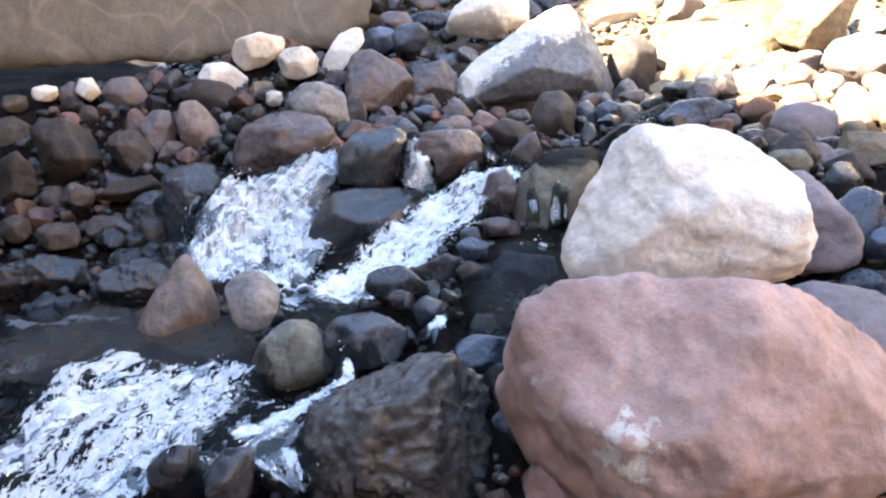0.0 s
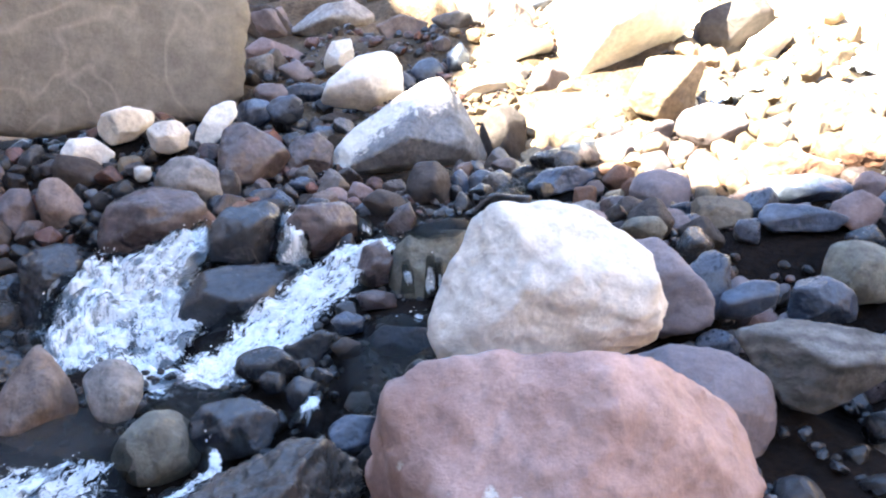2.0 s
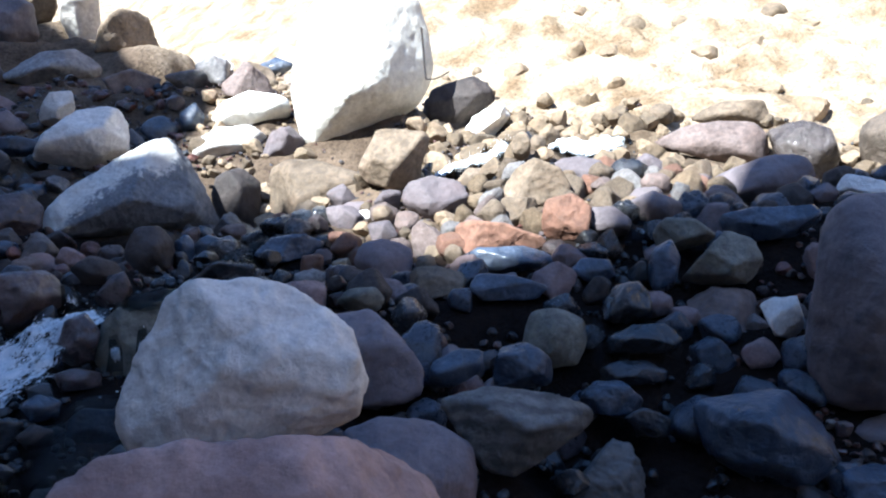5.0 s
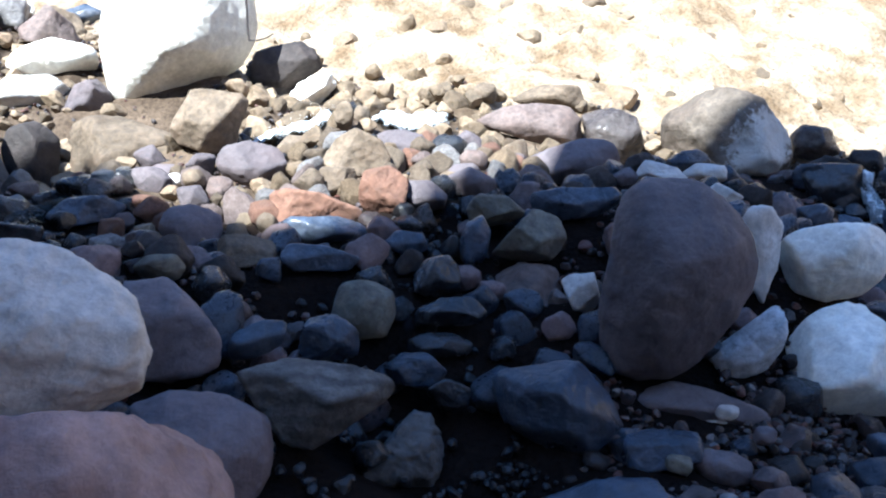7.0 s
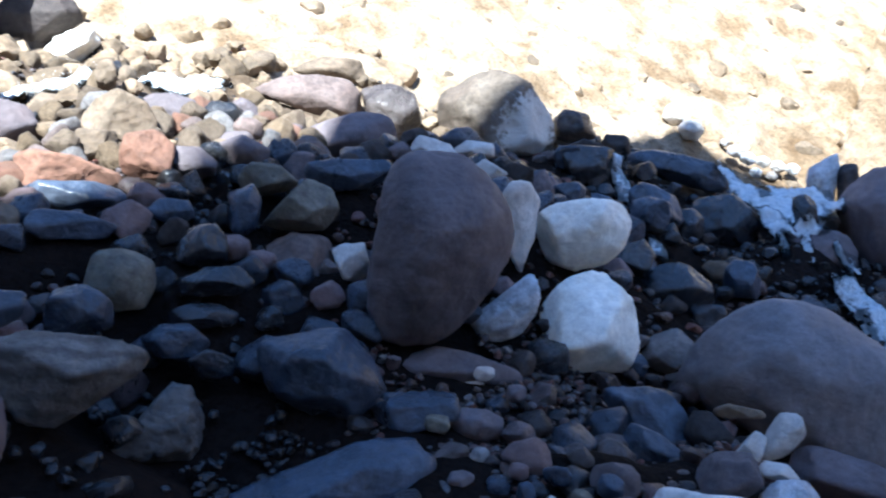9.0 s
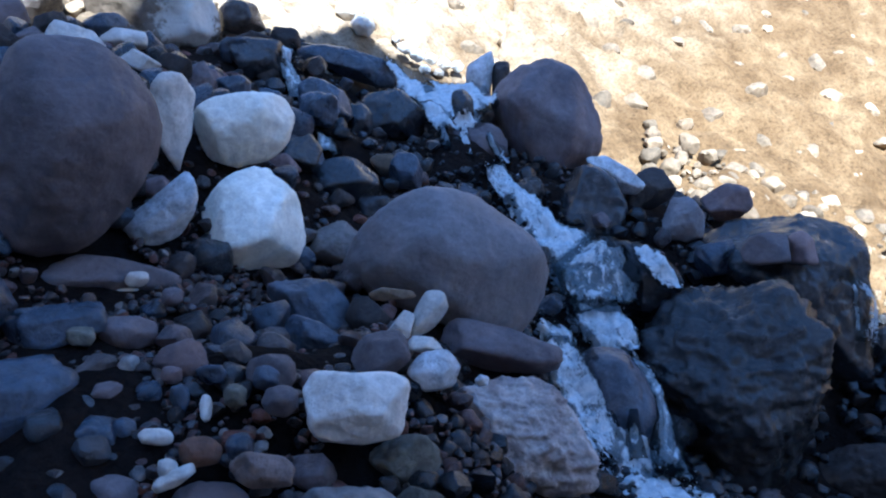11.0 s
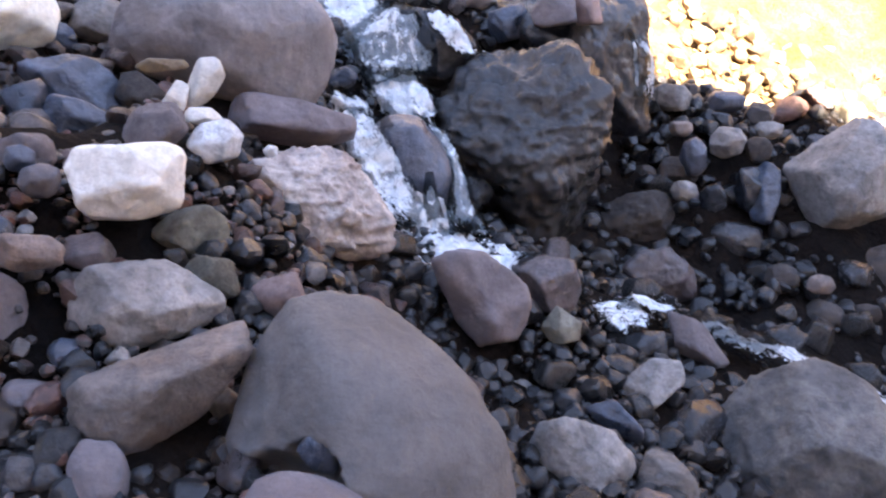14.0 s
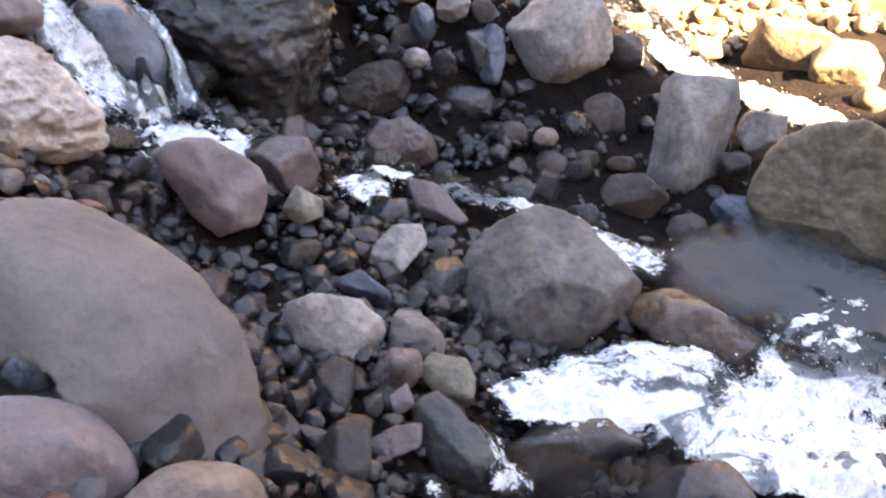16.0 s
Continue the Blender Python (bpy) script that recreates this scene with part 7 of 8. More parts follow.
stream('rapid', 0.12, (-0.00, -0.11, 0.99), ((-1.40, 4.34, 0.78, 1.31), (-1.50, 4.09, 0.79, 1.53), (-1.48, 3.74, 0.78, 1.46), (-1.44, 3.43, 0.74, 1.39), (-1.38, 3.18, 0.71, 1.29)))
stream('rapid', 0.58, (-0.00, -0.31, 0.95), ((-1.05, 3.39, 0.78, 0.64), (-1.13, 3.18, 0.75, 0.92), (-1.16, 2.97, 0.70, 1.13), (-1.17, 2.77, 0.66, 1.13), (-1.16, 2.56, 0.61, 1.09), (-1.15, 2.38, 0.56, 1.05), (-1.14, 2.25, 0.49, 1.00)))
stream('rapid', 0.6, (-0.00, -0.31, 0.95), ((-0.78, 3.24, 0.84, 0.14), (-0.86, 3.05, 0.78, 0.24), (-0.89, 2.85, 0.70, 0.27), (-0.93, 2.67, 0.64, 0.23), (-0.99, 2.48, 0.59, 0.16), (-1.04, 2.32, 0.54, 0.14)))
stream('rapid', 0.8, (-0.00, -0.31, 0.95), ((-0.91, 3.34, 0.80, 0.12), (-1.08, 3.12, 0.74, 0.16), (-1.31, 3.01, 0.71, 0.16), (-1.43, 2.85, 0.67, 0.18), (-1.46, 2.64, 0.62, 0.22), (-1.46, 2.43, 0.57, 0.25)))
stream('rapid', 0.85, (-0.00, -0.31, 0.95), ((-0.80, 3.15, 0.75, 0.14), (-0.94, 2.90, 0.69, 0.18), (-0.99, 2.68, 0.63, 0.20), (-1.04, 2.47, 0.58, 0.22), (-1.09, 2.28, 0.53, 0.22)))
stream('rapid', 0.75, (-0.00, -0.31, 0.95), ((-0.39, 3.04, 0.72, 0.10), (-0.53, 2.86, 0.67, 0.18), (-0.58, 2.70, 0.63, 0.22), (-0.56, 2.51, 0.59, 0.24), (-0.51, 2.34, 0.54, 0.24)))
stream('rapid', 0.7, (-0.00, -0.31, 0.95), ((-0.68, 2.76, 0.65, 0.12), (-0.75, 2.66, 0.62, 0.12), (-0.76, 2.50, 0.58, 0.10), (-0.73, 2.34, 0.54, 0.10)))
stream('rapid', 0.6, (-0.00, -0.67, 0.74), ((-0.58, 2.70, 0.66, 0.22), (-0.53, 2.51, 0.62, 0.20), (-0.51, 2.35, 0.56, 0.21)))
stream('rapid', 0.5, (-0.00, -0.67, 0.74), ((-0.83, 2.59, 0.63, 0.11), (-0.79, 2.43, 0.59, 0.11), (-0.77, 2.35, 0.54, 0.10)))
stream('rapid', 0.42, (-0.00, -0.24, 0.97), ((0.51, 4.13, 1.21, 0.44), (0.39, 3.92, 1.11, 0.42), (0.28, 3.71, 1.03, 0.35), (0.22, 3.40, 0.95, 0.24), (0.14, 3.14, 0.89, 0.23)))
stream('fall', 0.6, (-0.00, -0.67, 0.74), ((0.05, 3.50, 0.98, 0.04), (-0.00, 3.40, 0.94, 0.06), (-0.03, 3.29, 0.90, 0.12), (-0.08, 3.22, 0.89, 0.14)))
stream('rapid', 0.5, (-0.00, -0.24, 0.97), ((0.51, 4.63, 1.61, 0.13), (0.70, 4.63, 1.66, 0.16), (0.96, 4.79, 1.72, 0.13)))
stream('rapid', 0.85, (-0.22, -0.04, 0.98), ((7.70, 1.66, 2.00, 0.35), (7.46, 1.56, 1.82, 0.43), (7.23, 1.49, 1.70, 0.28)))
stream('fall', 1.0, (-0.48, -0.09, 0.88), ((6.75, 1.14, 1.43, 0.13), (6.70, 1.03, 1.33, 0.17), (6.54, 0.82, 1.17, 0.21), (6.32, 0.62, 1.00, 0.27), (6.11, 0.42, 0.84, 0.37), (5.88, 0.29, 0.70, 0.32), (5.66, 0.16, 0.55, 0.29), (5.47, 0.02, 0.41, 0.25), (5.33, -0.09, 0.31, 0.10)))
stream('fall', 1.0, (-0.60, -0.12, 0.79), ((5.21, 0.49, 0.50, 0.14), (5.17, 0.37, 0.46, 0.21), (5.06, 0.29, 0.36, 0.28), (4.92, 0.20, 0.20, 0.29), (4.81, 0.10, 0.04, 0.34), (4.69, 0.02, -0.07, 0.42), (4.60, -0.09, -0.16, 0.52), (4.53, -0.19, -0.22, 0.52)))
stream('fall', 0.85, (-0.60, -0.12, 0.79), ((5.03, -0.24, 0.05, 0.06), (4.95, -0.28, -0.06, 0.10), (4.86, -0.32, -0.16, 0.19), (4.74, -0.34, -0.24, 0.34)))
stream('rapid', 0.95, (-0.22, -0.04, 0.98), ((4.58, 0.05, -0.16, 0.29), (4.51, -0.13, -0.18, 0.36), (4.52, -0.37, -0.19, 0.36), (4.55, -0.54, -0.21, 0.28), (4.57, -0.69, -0.24, 0.12)))
stream('rapid', 0.85, (-0.09, 0.02, 1.00), ((4.60, -1.38, -0.56, 0.18), (4.56, -1.23, -0.56, 0.36), (4.47, -1.09, -0.57, 0.39), (4.39, -0.96, -0.60, 0.21)))
stream('rapid', 0.5, (-0.18, 0.05, 0.98), ((4.87, -0.62, -0.50, 0.10), (4.78, -0.68, -0.53, 0.10), (4.70, -0.85, -0.59, 0.13), (4.63, -0.97, -0.64, 0.16)))
stream('rapid', 0.58, (-0.04, 0.01, 1.00), ((4.78, -1.63, -0.68, 0.14), (4.57, -1.78, -0.69, 0.20), (4.47, -1.99, -0.73, 0.23), (4.37, -2.17, -0.76, 0.26), (4.22, -2.36, -0.81, 0.26), (4.10, -2.55, -0.88, 0.29), (3.95, -2.73, -0.94, 0.29), (3.85, -2.85, -0.95, 0.19)))
stream('rapid', 0.8, (-0.04, 0.01, 1.00), ((4.20, -2.38, -0.80, 0.06), (4.07, -2.50, -0.86, 0.16), (3.95, -2.65, -0.90, 0.19), (3.84, -2.78, -0.92, 0.09)))
stream('pool', 0.1, (-0.02, 0.00, 1.00), ((4.12, -2.87, -0.95, 0.35), (3.86, -3.01, -0.95, 0.79), (3.64, -3.22, -0.95, 0.92), (3.41, -3.40, -0.95, 1.01), (3.19, -3.56, -0.95, 1.05), (3.02, -3.72, -0.95, 1.02)))
stream('rapid', 0.55, (-0.09, 0.02, 1.00), ((3.49, -3.38, -0.93, 0.18), (3.32, -3.30, -0.94, 0.32), (3.17, -3.18, -0.95, 0.45), (3.01, -3.03, -0.98, 0.51)))
stream('rapid', 0.95, (-0.09, 0.02, 1.00), ((3.20, -3.22, -0.94, 0.31), (3.01, -3.09, -0.95, 0.50), (2.81, -2.91, -0.96, 0.70), (2.60, -2.70, -0.95, 0.77), (2.40, -2.49, -0.93, 0.76), (2.21, -2.32, -0.92, 0.76)))
stream('rapid', 1.0, (-0.09, 0.02, 1.00), ((2.73, -2.71, -0.98, 0.37), (2.79, -2.52, -0.97, 0.53), (2.85, -2.27, -0.94, 0.52), (2.90, -2.02, -0.91, 0.46), (2.96, -1.78, -0.87, 0.42), (2.98, -1.56, -0.84, 0.39), (2.95, -1.35, -0.83, 0.18)))
stream('rapid', 0.95, (-0.18, 0.05, 0.98), ((3.20, -2.40, -0.97, 0.13), (3.12, -2.45, -0.97, 0.22), (2.99, -2.46, -0.96, 0.31), (2.80, -2.45, -0.98, 0.33), (2.59, -2.39, -0.96, 0.28)))
stream('rapid', 0.65, (-0.04, 0.01, 1.00), ((3.01, -3.34, -0.94, 0.55), (2.70, -3.07, -0.97, 0.50), (2.46, -2.81, -0.98, 0.37), (2.31, -2.60, -0.93, 0.22)))
stream('rapid', 0.7, (-0.04, 0.01, 1.00), ((2.88, -1.32, -0.85, 0.14), (2.70, -1.33, -0.82, 0.15), (2.51, -1.33, -0.77, 0.19), (2.35, -1.26, -0.76, 0.21)))
stream('rapid', 0.45, (-0.04, 0.01, 1.00), ((2.71, -1.34, -0.83, 0.13), (2.58, -1.47, -0.79, 0.21), (2.42, -1.63, -0.79, 0.25), (2.38, -1.79, -0.78, 0.21), (2.46, -1.95, -0.78, 0.13)))
stream('rapid', 0.7, (-0.04, 0.01, 1.00), ((2.46, -0.94, -0.73, 0.10), (2.48, -1.07, -0.73, 0.14), (2.39, -1.12, -0.70, 0.12)))
stream('rapid', 0.8, (-0.09, 0.02, 1.00), ((2.38, -2.39, -0.91, 0.18), (2.46, -2.19, -0.89, 0.16), (2.53, -2.04, -0.91, 0.09)))
stream('fall', 0.8, (-0.00, -0.67, 0.74), ((0.49, 4.43, 1.48, 0.03), (0.50, 4.38, 1.39, 0.05), (0.49, 4.31, 1.28, 0.06)))
stream('fall', 0.8, (-0.00, -0.67, 0.74), ((0.63, 4.43, 1.51, 0.03), (0.63, 4.38, 1.39, 0.06), (0.61, 4.29, 1.26, 0.08)))
stream('fall', 0.7, (-0.00, -0.67, 0.74), ((0.68, 4.43, 1.47, 0.03), (0.68, 4.38, 1.36, 0.03), (0.67, 4.31, 1.25, 0.04)))
stream('rapid', 0.75, (-0.00, -0.24, 0.97), ((0.43, 4.18, 1.17, 0.06), (0.55, 4.18, 1.21, 0.12), (0.65, 4.18, 1.22, 0.09)))
stream('rapid', 0.7, (-0.00, -0.24, 0.97), ((-1.65, 4.34, 0.78, 0.09), (-1.85, 4.29, 0.77, 0.12), (-2.04, 4.24, 0.76, 0.12), (-2.23, 4.19, 0.74, 0.12), (-2.41, 4.14, 0.72, 0.12)))
stream('rapid', 0.6, (-0.00, -0.24, 0.97), ((-1.89, 3.69, 0.75, 0.08), (-1.83, 3.43, 0.71, 0.15), (-1.80, 3.23, 0.69, 0.14)))
stream('fall', 0.7, (-0.60, -0.12, 0.79), ((5.23, 0.00, 0.39, 0.05), (5.02, -0.18, 0.32, 0.07), (4.87, -0.26, 0.18, 0.09), (4.72, -0.30, 0.03, 0.14), (4.57, -0.35, -0.10, 0.20)))
stream('fall', 0.6, (-0.60, -0.12, 0.79), ((4.72, -0.11, 0.19, 0.04), (4.66, -0.12, 0.08, 0.08), (4.57, -0.15, -0.04, 0.10)))
stream('rapid', 1.0, (-0.22, -0.04, 0.98), ((4.56, 0.02, -0.15, 0.16), (4.47, -0.13, -0.15, 0.20), (4.50, -0.30, -0.14, 0.22), (4.51, -0.51, -0.19, 0.16)))
stream('fall', 0.72, (-0.48, -0.09, 0.88), ((5.97, 0.38, 0.89, 0.26), (5.89, 0.25, 0.83, 0.39), (5.73, 0.15, 0.69, 0.37), (5.56, 0.08, 0.53, 0.29)))
stream('rapid', 0.95, (-0.50, -0.20, 0.84), ((7.82, 2.36, 2.38, 0.09), (7.61, 2.06, 2.15, 0.19), (7.49, 1.80, 2.00, 0.31), (7.43, 1.55, 1.92, 0.45), (7.33, 1.37, 1.81, 0.39)))
stream('fall', 0.5, (-0.64, -0.26, 0.72), ((7.13, 1.64, 1.78, 0.05), (6.89, 1.53, 1.62, 0.08), (6.75, 1.45, 1.45, 0.06)))
stream('fall', 0.4, (-0.64, -0.26, 0.72), ((7.22, 1.48, 1.73, 0.06), (6.98, 1.38, 1.58, 0.10), (6.79, 1.30, 1.38, 0.08)))
stream('fall', 0.7, (-0.64, -0.26, 0.72), ((7.31, 1.33, 1.69, 0.04), (7.10, 1.19, 1.54, 0.07), (7.05, 1.07, 1.45, 0.09), (6.87, 1.08, 1.36, 0.10)))
stream('rapid', 1.0, (-0.50, -0.20, 0.84), ((7.56, 1.91, 2.11, 0.12), (7.65, 1.76, 2.10, 0.20), (7.70, 1.58, 2.09, 0.22), (7.63, 1.41, 2.01, 0.20), (7.46, 1.28, 1.85, 0.14)))
stream('rapid', 1.0, (-0.50, -0.20, 0.84), ((7.33, 1.80, 1.96, 0.16), (7.12, 1.65, 1.84, 0.16), (7.06, 1.56, 1.74, 0.12), (7.10, 1.39, 1.71, 0.09), (7.19, 1.25, 1.75, 0.10)))
stream('fall', 0.85, (-0.64, -0.26, 0.72), ((6.97, 2.89, 2.42, 0.07), (6.79, 2.88, 2.31, 0.10), (6.71, 2.81, 2.18, 0.14), (6.64, 2.73, 2.06, 0.17), (6.52, 2.73, 1.91, 0.13)))
stream('fall', 0.7, (-0.64, -0.26, 0.72), ((5.93, 2.23, 1.68, 0.06), (5.87, 2.13, 1.57, 0.12), (5.74, 2.05, 1.46, 0.16)))
stream('rapid', 0.95, (-0.48, -0.09, 0.88), ((5.99, -0.04, 0.91, 0.05), (5.84, -0.13, 0.87, 0.12), (5.79, -0.22, 0.79, 0.14), (5.80, -0.32, 0.70, 0.12), (5.81, -0.44, 0.64, 0.07)))
stream('fall', 0.6, (-0.73, -0.17, 0.66), ((6.21, -1.40, 0.75, 0.03), (6.14, -1.43, 0.64, 0.03), (6.09, -1.46, 0.50, 0.04), (6.03, -1.47, 0.29, 0.05)))
stream('rapid', 0.85, (-0.09, 0.02, 1.00), ((3.04, -1.51, -0.86, 0.20), (3.10, -1.75, -0.87, 0.26), (3.16, -2.01, -0.88, 0.30), (3.13, -2.22, -0.88, 0.30), (3.04, -2.41, -0.90, 0.30), (2.91, -2.56, -0.92, 0.25)))
stream('rapid', 0.8, (-0.09, 0.02, 1.00), ((3.30, -3.68, -0.93, 0.10), (3.27, -3.42, -0.93, 0.14), (3.23, -3.19, -0.93, 0.12), (3.14, -3.01, -0.93, 0.10), (2.99, -2.95, -0.93, 0.16)))
stream('rapid', 0.7, (-0.09, 0.02, 1.00), ((3.02, -3.44, -0.93, 0.18), (3.06, -3.29, -0.93, 0.22), (3.03, -3.08, -0.93, 0.20), (2.89, -2.94, -0.93, 0.20)))
stream('rapid', 0.85, (-0.09, 0.02, 1.00), ((4.60, -1.13, -0.50, 0.10), (4.64, -1.28, -0.50, 0.12), (4.58, -1.42, -0.52, 0.12), (4.57, -1.56, -0.56, 0.09)))
stream('rapid', 0.5, (-0.09, 0.02, 1.00), ((4.68, -1.59, -0.60, 0.10), (4.57, -1.70, -0.62, 0.16), (4.49, -1.85, -0.65, 0.14), (4.38, -2.00, -0.68, 0.10)))
stream('rapid', 0.85, (-0.09, 0.02, 1.00), ((4.13, -2.32, -0.76, 0.10), (4.01, -2.41, -0.80, 0.20), (3.90, -2.51, -0.83, 0.24), (3.86, -2.64, -0.86, 0.20), (3.87, -2.79, -0.88, 0.12)))
stream('fall', 0.92, (-0.60, -0.12, 0.79), ((5.08, 0.37, 0.49, 0.12), (4.85, 0.27, 0.39, 0.20), (4.72, 0.17, 0.23, 0.24), (4.61, 0.08, 0.06, 0.24), (4.51, -0.02, -0.08, 0.22)))

# ---- cobbles and gravel between the boulders ----
rng = np.random.default_rng(11)
WET_AT = np.vstack([rows[::4, :2] for rows, _, _, _ in FLOWS])
RUNS = np.vstack([rows[::3] for rows, _, foam, _ in FLOWS])
TAKEN = {}


def free(x, y, margin, r=0.0):
    if np.any((BED[:, 0] - x) ** 2 + (BED[:, 1] - y) ** 2 < (BED[:, 3] * margin + 0.4 * r) ** 2):
        return False
    return True


def in_water(x, y, r):
    return bool(np.any((RUNS[:, 0] - x) ** 2 + (RUNS[:, 1] - y) ** 2 < (0.36 * RUNS[:, 3] + 0.6 * r) ** 2))


def crowded(x, y, r, closeness):
    cx, cy = int(x // 0.3), int(y // 0.3)
    for i in (-1, 0, 1):
        for j in (-1, 0, 1):
            for ox, oy, orad in TAKEN.get((cx + i, cy + j), ()):
                if (ox - x) ** 2 + (oy - y) ** 2 < (closeness * (orad + r)) ** 2:
                    return True
    return False


def random_cuts(rng, a, b):
    return [(ang + rng.uniform(-24, 24), math.hypot(a * math.cos(radians(ang)), b * math.sin(radians(ang))) * rng.uniform(0.72, 1.08)) for ang in range(0, 360, 60)]


def stone_shapes(level, seed):
    rng = np.random.default_rng(seed)
    return [stone_points(random_cuts(rng, 1.0, rng.uniform(0.35, 0.8)), rng.uniform(0.5, 0.95), "fsbfs"[k % 5], level, seed + k)[:2] for k in range(16)]


def in_bed(x, y):
    return x < foot_of_bank(y) + 0.2 and math.hypot(x - 0.4, y + 0.4) > 1.5 + 0.3 * math.sin(3 * x + 5 * y) and not near_side(x, y)


def near_side(x, y):
    """The trodden side from which the stream is seen."""
    bend = 0.35 * math.sin(2.3 * x - 1.1 * y) + 0.2 * math.sin(5.1 * y + 3.3 * x)
    return (y < 0.4 + bend and x < 1.7 + bend) or (y < 1.6 + bend and x < 0.4 + bend)


def places(n, low, high, power, closeness, margin, tries, inside=in_bed, area=(-3.4, 9.0, -4.6, 10.5)):
    """Places for n stones of radius low to high, in the gaps that are left; large ones are looked for first."""
    sizes = sorted((low + (high - low) * rng.random(tries) ** power), reverse=True)
    out = []
    for r in sizes:
        x, y = rng.uniform(area[0], area[1]), rng.uniform(area[2], area[3])
        if len(out) >= n:
            break
        if not inside(x, y) or not free(x, y, margin, r) or crowded(x, y, r, closeness) or (r > 0.033 and in_water(x, y, r)):
            continue
        TAKEN.setdefault((int(x // 0.3), int(y // 0.3)), []).append((x, y, r))
        out.append((x, y, r))
    spots = np.array(out)
    return np.column_stack([spots, ground_height(spots[:, 0], spots[:, 1])])


SHAPES3, SHAPES2, SHAPES1 = stone_shapes(4, 500), stone_shapes(3, 600), stone_shapes(2, 700)
KINDS = ("brown", "red", "slate", "umber", "red", "pink", "tan", "umber", "olive", "wetred", "orange", "slate")
# bluer, darker kinds that carry the tone of the shaded bed
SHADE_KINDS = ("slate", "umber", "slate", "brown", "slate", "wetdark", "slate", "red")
# wet stones, and those at the left darkened for shade
WET_SHADE_KINDS = ("wetdark", "wetbrown", "wetdark", "slate", "wetred")
COBBLES = {}


def under_terrace(x, y):
    """The wet slope below the terrace, its few loose stones blackened for shade."""
    return 4.3 < x < 6.6 and -4.3 < y < -0.9


def sunlit_part(x, y):
    """The upper bed below the bank, in the sun: its cobbles get warmer, paler colours."""
    return x > 1.5 and y > 4.35 - 0.12 * (x - 2)


def shaded_gap(x, y):
    """The gap below the big slab, where water drips; its shade is put into stone colours."""
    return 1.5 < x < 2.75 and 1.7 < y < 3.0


def is_wet(x, y, reach=0.28):
    return ((WET_AT[:, 0] - x) ** 2 + (WET_AT[:, 1] - y) ** 2).min() < reach ** 2


cobble_spots = np.vstack([places(290, 0.055, 0.16, 1.6, 0.8, 0.8, 2600), places(120, 0.04, 0.13, 1.5, 0.62, 0.9, 3000, area=(1.5, 5.6, 1.9, 4.6)),
                          places(60, 0.05, 0.14, 1.4, 0.65, 0.75, 1200, area=(-3.2, 0.4, 5.2, 8.4)),
                          places(150, 0.045, 0.14, 1.5, 0.6, 0.9, 3200, area=(1.6, 6.6, 4.3, 7.6))])
cobble_spots = cobble_spots[np.argsort(np.hypot(cobble_spots[:, 0] - 0.5, cobble_spots[:, 1]))]
far_cobbles, made = [], 0
for x, y, r, z in cobble_spots:
    if (under_terrace(x, y) and rng.random() < 0.4) or (shaded_gap(x, y) and r > 0.07):
        continue
    if made >= 290:
        far_cobbles.append((x, y, r, z))
        continue
    made += 1
    kinds = KINDS
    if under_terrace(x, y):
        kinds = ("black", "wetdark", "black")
    elif shaded_gap(x, y):
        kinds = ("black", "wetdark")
    elif is_wet(x, y, 0.4) or x < -1 or (2.2 < x < 4.8 and -2.2 < y < 0.1):
        kinds = ("wetdark", "black", "slate", "wetdark", "wetred") if y < 0.1 else WET_SHADE_KINDS
    elif sunlit_part(x, y):
        kinds = ("tan", "pink", "brown", "tan", "ochre", "orange", "grey")
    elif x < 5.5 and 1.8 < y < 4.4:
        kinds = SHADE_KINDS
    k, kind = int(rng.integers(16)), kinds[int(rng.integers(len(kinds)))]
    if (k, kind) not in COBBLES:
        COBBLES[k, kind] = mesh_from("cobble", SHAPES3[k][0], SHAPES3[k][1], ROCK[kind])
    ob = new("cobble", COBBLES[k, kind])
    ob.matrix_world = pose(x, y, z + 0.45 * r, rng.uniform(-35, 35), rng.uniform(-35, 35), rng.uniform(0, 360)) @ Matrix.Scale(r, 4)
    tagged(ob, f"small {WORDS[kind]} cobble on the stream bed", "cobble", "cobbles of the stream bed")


def scatter(name, label, spots, shapes, material, lift=(0.1, 0.7), category="gravel"):
    verts, faces, base = [], [], 0
    shapes = [(v, np.array(f)) for v, f in shapes]
    for x, y, r, z in spots:
        v, f = shapes[int(rng.integers(len(shapes)))]
        m = np.array(Euler((rng.uniform(-0.6, 0.6), rng.uniform(-0.6, 0.6), rng.uniform(0, 6.28))).to_matrix())
        verts.append((v * r) @ m.T + (x, y, z + r * rng.uniform(*lift)))
        faces.append(f + base)
        base += len(v)
    me = mesh_from(name, np.vstack(verts), np.vstack(faces).tolist(), material)
    me.set_sharp_from_angle(angle=radians(30))
    ob = new(name, me)
    return tagged(ob, label, category, kind="stuff")


middling = np.vstack([places(2400, 0.028, 0.1, 2.3, 0.66, 0.7, 26000),
                      places(1000, 0.02, 0.08, 1.8, 0.5, 0.62, 9000, area=(2.2, 5.2, -2.2, 0.9)),
                      places(330, 0.03, 0.12, 2.2, 0.9, 0.8, 1500, near_side, (-4.5, 2.2, -4.6, 2.2)),
                      places(380, 0.035, 0.12, 1.8, 0.55, 0.7, 4000, area=(-3.4, -0.9, 4.4, 7.6))])
middling = middling[[not under_terrace(x, y) or rng.random() < 0.35 for x, y, _, _ in middling]]
middling = np.vstack([middling, places(140, 0.03, 0.11, 1.6, 0.55, 0.7, 3500, area=(5.2, 7.0, -2.7, -0.4))])
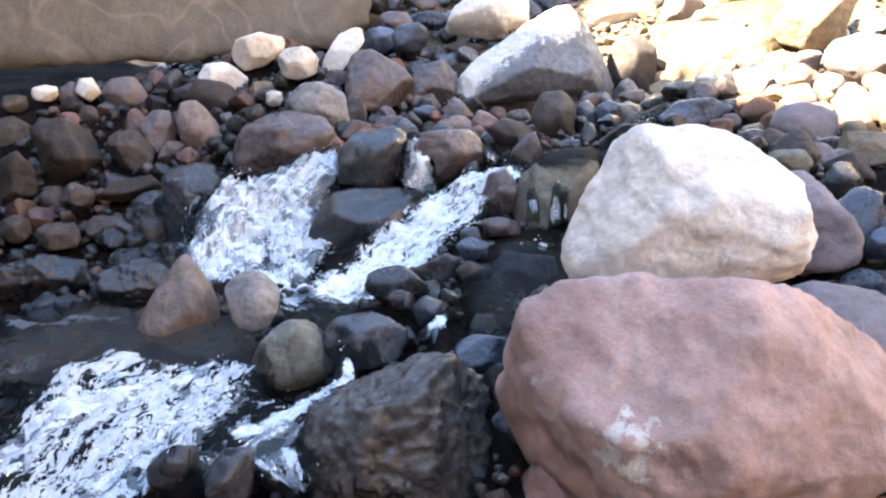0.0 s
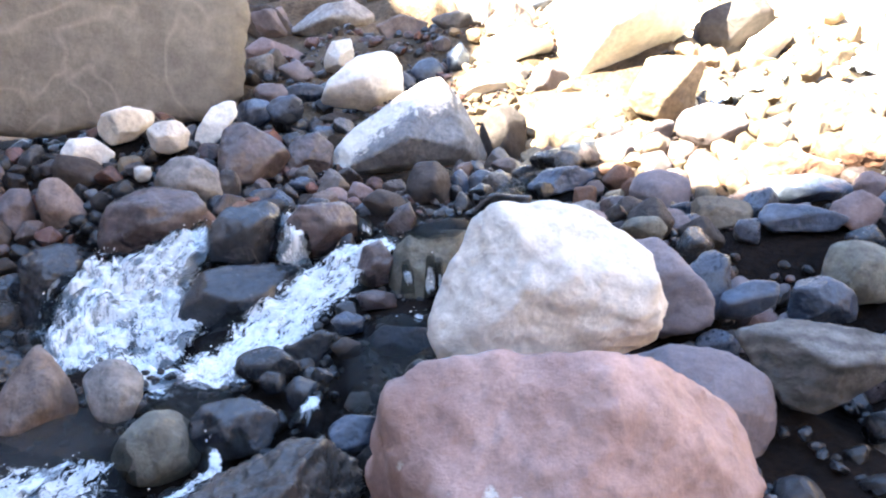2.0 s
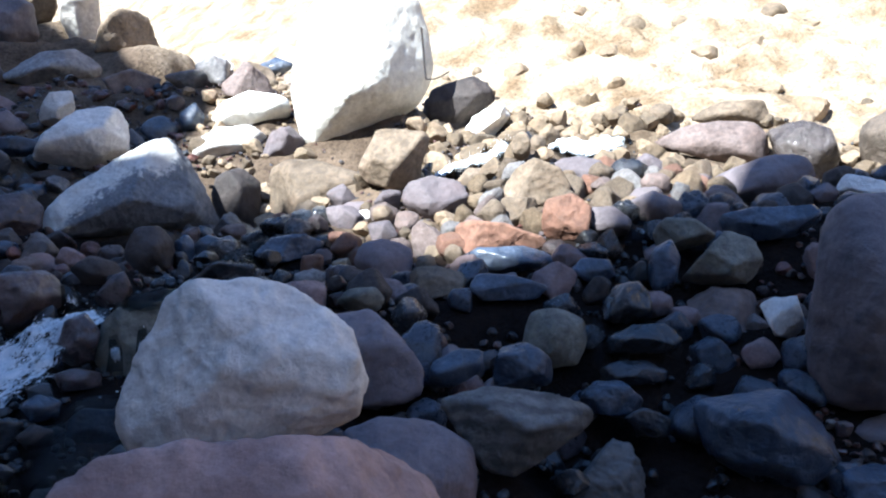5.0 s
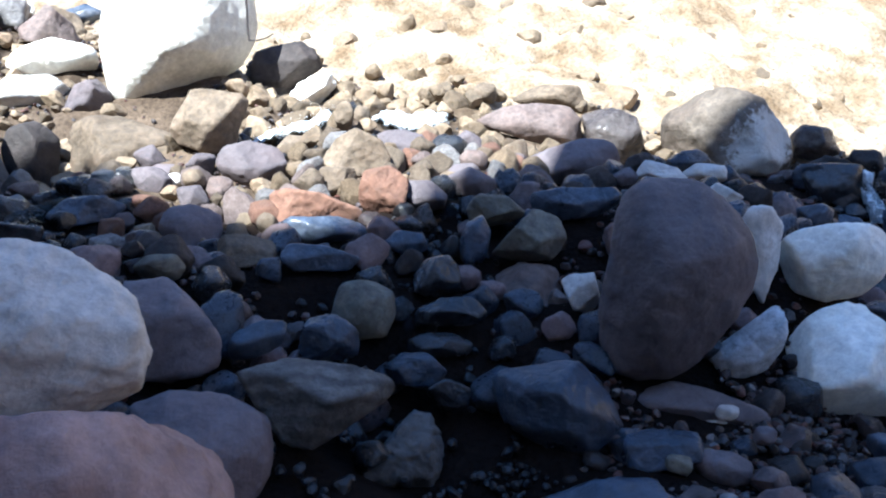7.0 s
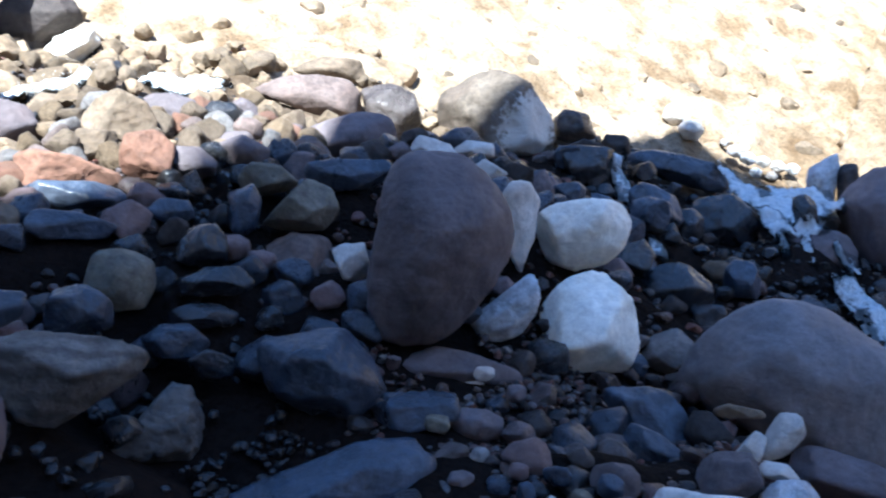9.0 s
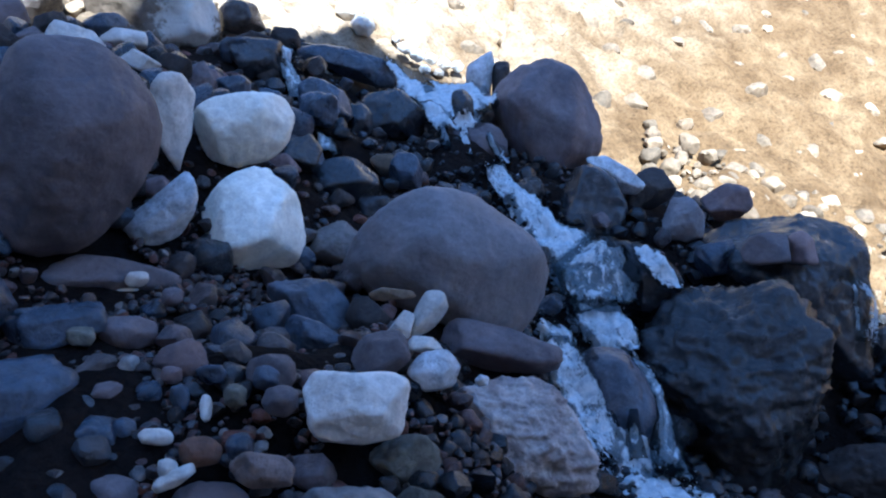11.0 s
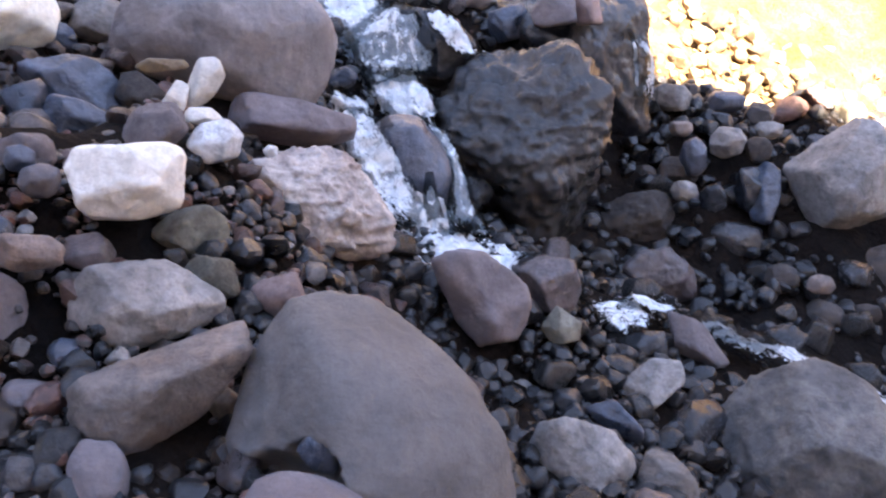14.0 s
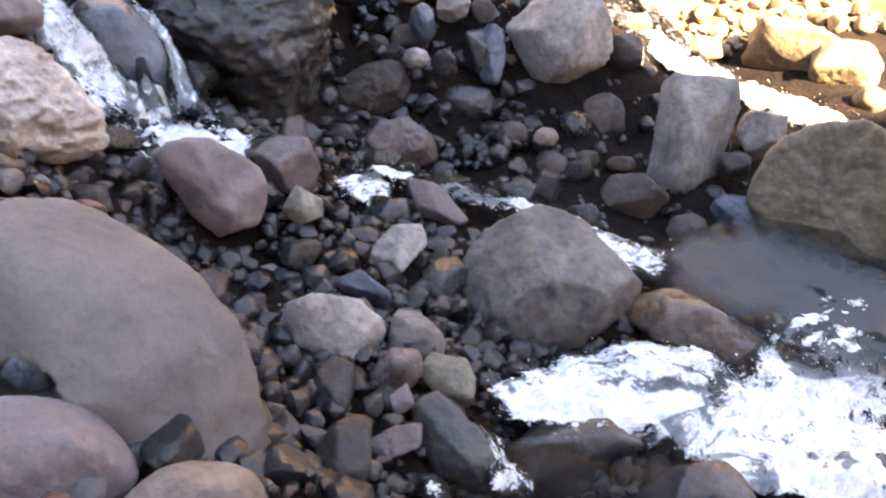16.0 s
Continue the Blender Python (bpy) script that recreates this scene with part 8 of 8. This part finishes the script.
# wet stones, and others made as dark to stand in for shade
wet_or_shaded = np.array([is_wet(x, y, 0.45) or under_terrace(x, y) or shaded_gap(x, y) or (y < 0.9 and x > 2.2 and rng.random() < (1.0 if y < 0 else 0.6)) or (x < -0.8 and y > 2 and rng.random() < 0.7) for x, y, _, _ in middling])
far_cobbles = np.array(far_cobbles)
far_in_sun = np.array([sunlit_part(x, y) for x, y, _, _ in far_cobbles])
in_sun = np.array([sunlit_part(x, y) for x, y, _, _ in middling]) & ~wet_or_shaded
scatter("far_cobbles", "brown and grey cobbles farther up the stream bed", far_cobbles[~far_in_sun], SHAPES3, ROCK["gravel"], category="cobbles")
scatter("dry_cobbles", "tan and pinkish dry cobbles in the sun below the bank", np.vstack([far_cobbles[far_in_sun], middling[in_sun]]), SHAPES3, ROCK["rubble"], category="cobbles")
scatter("loose_cobbles", "mixed grey, brown and red cobbles packed between the boulders", middling[~wet_or_shaded & ~in_sun], SHAPES2, ROCK["gravel"], category="cobbles")
scatter("wet_cobbles", "dark cobbles, wet along the running water and darkened for shade in gaps", middling[wet_or_shaded], SHAPES2, ROCK["wetshadegravel"], category="cobbles")
small = np.vstack([places(9000, 0.010, 0.036, 1.4, 0.55, 0.6, 70000),
                   places(1200, 0.010, 0.036, 1.4, 0.8, 0.7, 4000, near_side, (-4.5, 2.2, -4.6, 2.2)),
                   places(2200, 0.012, 0.04, 1.8, 0.5, 0.75, 9000, area=(2.2, 4.3, 0.2, 2.5)),
                   places(1500, 0.010, 0.035, 1.8, 0.5, 0.75, 7000, area=(3.2, 5.6, -1.6, 0.2))])
small = small[[not under_terrace(x, y) or rng.random() < 0.4 for x, y, _, _ in small]]
# gravel that is wet, or darkened where shade lies
wet_or_shaded = np.array([is_wet(x, y, 0.45) or under_terrace(x, y) or shaded_gap(x, y) or (y < 0.2 and x > 2.4 and rng.random() < 0.85) or (x < -0.8 and y > 2 and rng.random() < 0.7) for x, y, _, _ in small])
scatter("gravel", "fine mixed gravel in the gaps of the stream bed", small[~wet_or_shaded], SHAPES1, ROCK["gravel"])
scatter("wet_gravel", "dark gravel, wet beside the running water and darkened for shade in gaps", small[wet_or_shaded], SHAPES1, ROCK["wetshadegravel"])
rubble = places(900, 0.03, 0.16, 2.2, 0.7, 0.8, 30000, lambda x, y: -0.9 < x - foot_of_bank(y) < (1.8 if y < 0 else 0.1), (2, 11, -8, 11))
scatter("rubble", "loose tan rubble at the foot of the sunlit bank", rubble, SHAPES2, ROCK["rubble"], category="rubble")
sunk = places(420, 0.03, 0.22, 3.0, 1.3, 0.8, 16000, lambda x, y: 0.3 < x - foot_of_bank(y) < 9, (2, 18, -8, 9))
scatter("embedded_stones", "pale stones sunk in the dry earth bank", sunk, SHAPES2, ROCK["rubble"], (-0.75, -0.3), "stones")



def droplets(n, seed):
    """Splashes thrown up along the falls and rapids."""
    rng = np.random.default_rng(seed)
    d, f = ball(1)
    f = np.array(f)
    verts, faces, base = [], [], 0
    strong = [fl for fl in FLOWS if fl[2] > 0.7]
    weight = np.array([len(fl[0]) * fl[0][:, 3].mean() for fl in strong])
    for _ in range(n):
        rows, face, foam, kind = strong[int(rng.choice(len(strong), p=weight / weight.sum()))]
        k = int(rng.integers(len(rows) - 1))
        t = rows[k + 1, :3] - rows[k, :3]
        t = t / np.linalg.norm(t)
        side = np.cross(t, face[k])
        s = 0.0012 + 0.0026 * rng.random() ** 2
        c = rows[k, :3] + side * rng.normal(0, 0.22) * rows[k, 3] + face[k] * (rng.exponential(0.02) + 0.05 * rows[k, 3])
        body = d * s
        body = body + np.outer(body @ t, t) * rng.uniform(0, 2)
        verts.append(body + c), faces.append(f + base)
        base += len(d)
    ob = new("spray", mesh_from("spray", np.vstack(verts), np.vstack(faces).tolist(), FOAM))
    return tagged(ob, "white drops and strands of spray over the cascades", "spray", kind="stuff")


FOAM, foam_tree, foam_shader = node_material("foam")
foam_shader.inputs["Base Color"].default_value = (0.88, 0.91, 0.93, 1)
foam_shader.inputs["Roughness"].default_value = 0.4
droplets(2600, 8)


def twig(points, thickness):
    """A dry twig: a thin tapered stalk through the points."""
    verts, faces = [], []
    for k, p in enumerate(points):
        w = thickness * (1 - 0.6 * k / len(points))
        for a in range(6):
            verts.append((p[0] + w * math.cos(a * 1.047), p[1] + w * 0.6 * math.sin(a * 1.047), p[2] + w * math.sin(a * 1.047)))
        if k:
            faces += [((k - 1) * 6 + a, (k - 1) * 6 + (a + 1) % 6, k * 6 + (a + 1) % 6, k * 6 + a) for a in range(6)]
    ob = new("twig", mesh_from("twig", verts, faces, ROCK["umber"]))
    return tagged(ob, "thin dry dark twig leaning on a white boulder", "twig")


twig(((3.428, 6.997, 4.219), (3.443, 6.989, 3.981), (3.448, 6.986, 3.833), (3.462, 6.977, 3.706), (3.521, 6.932, 3.706), (3.584, 6.883, 3.728), (3.642, 6.838, 3.77)), 0.013)
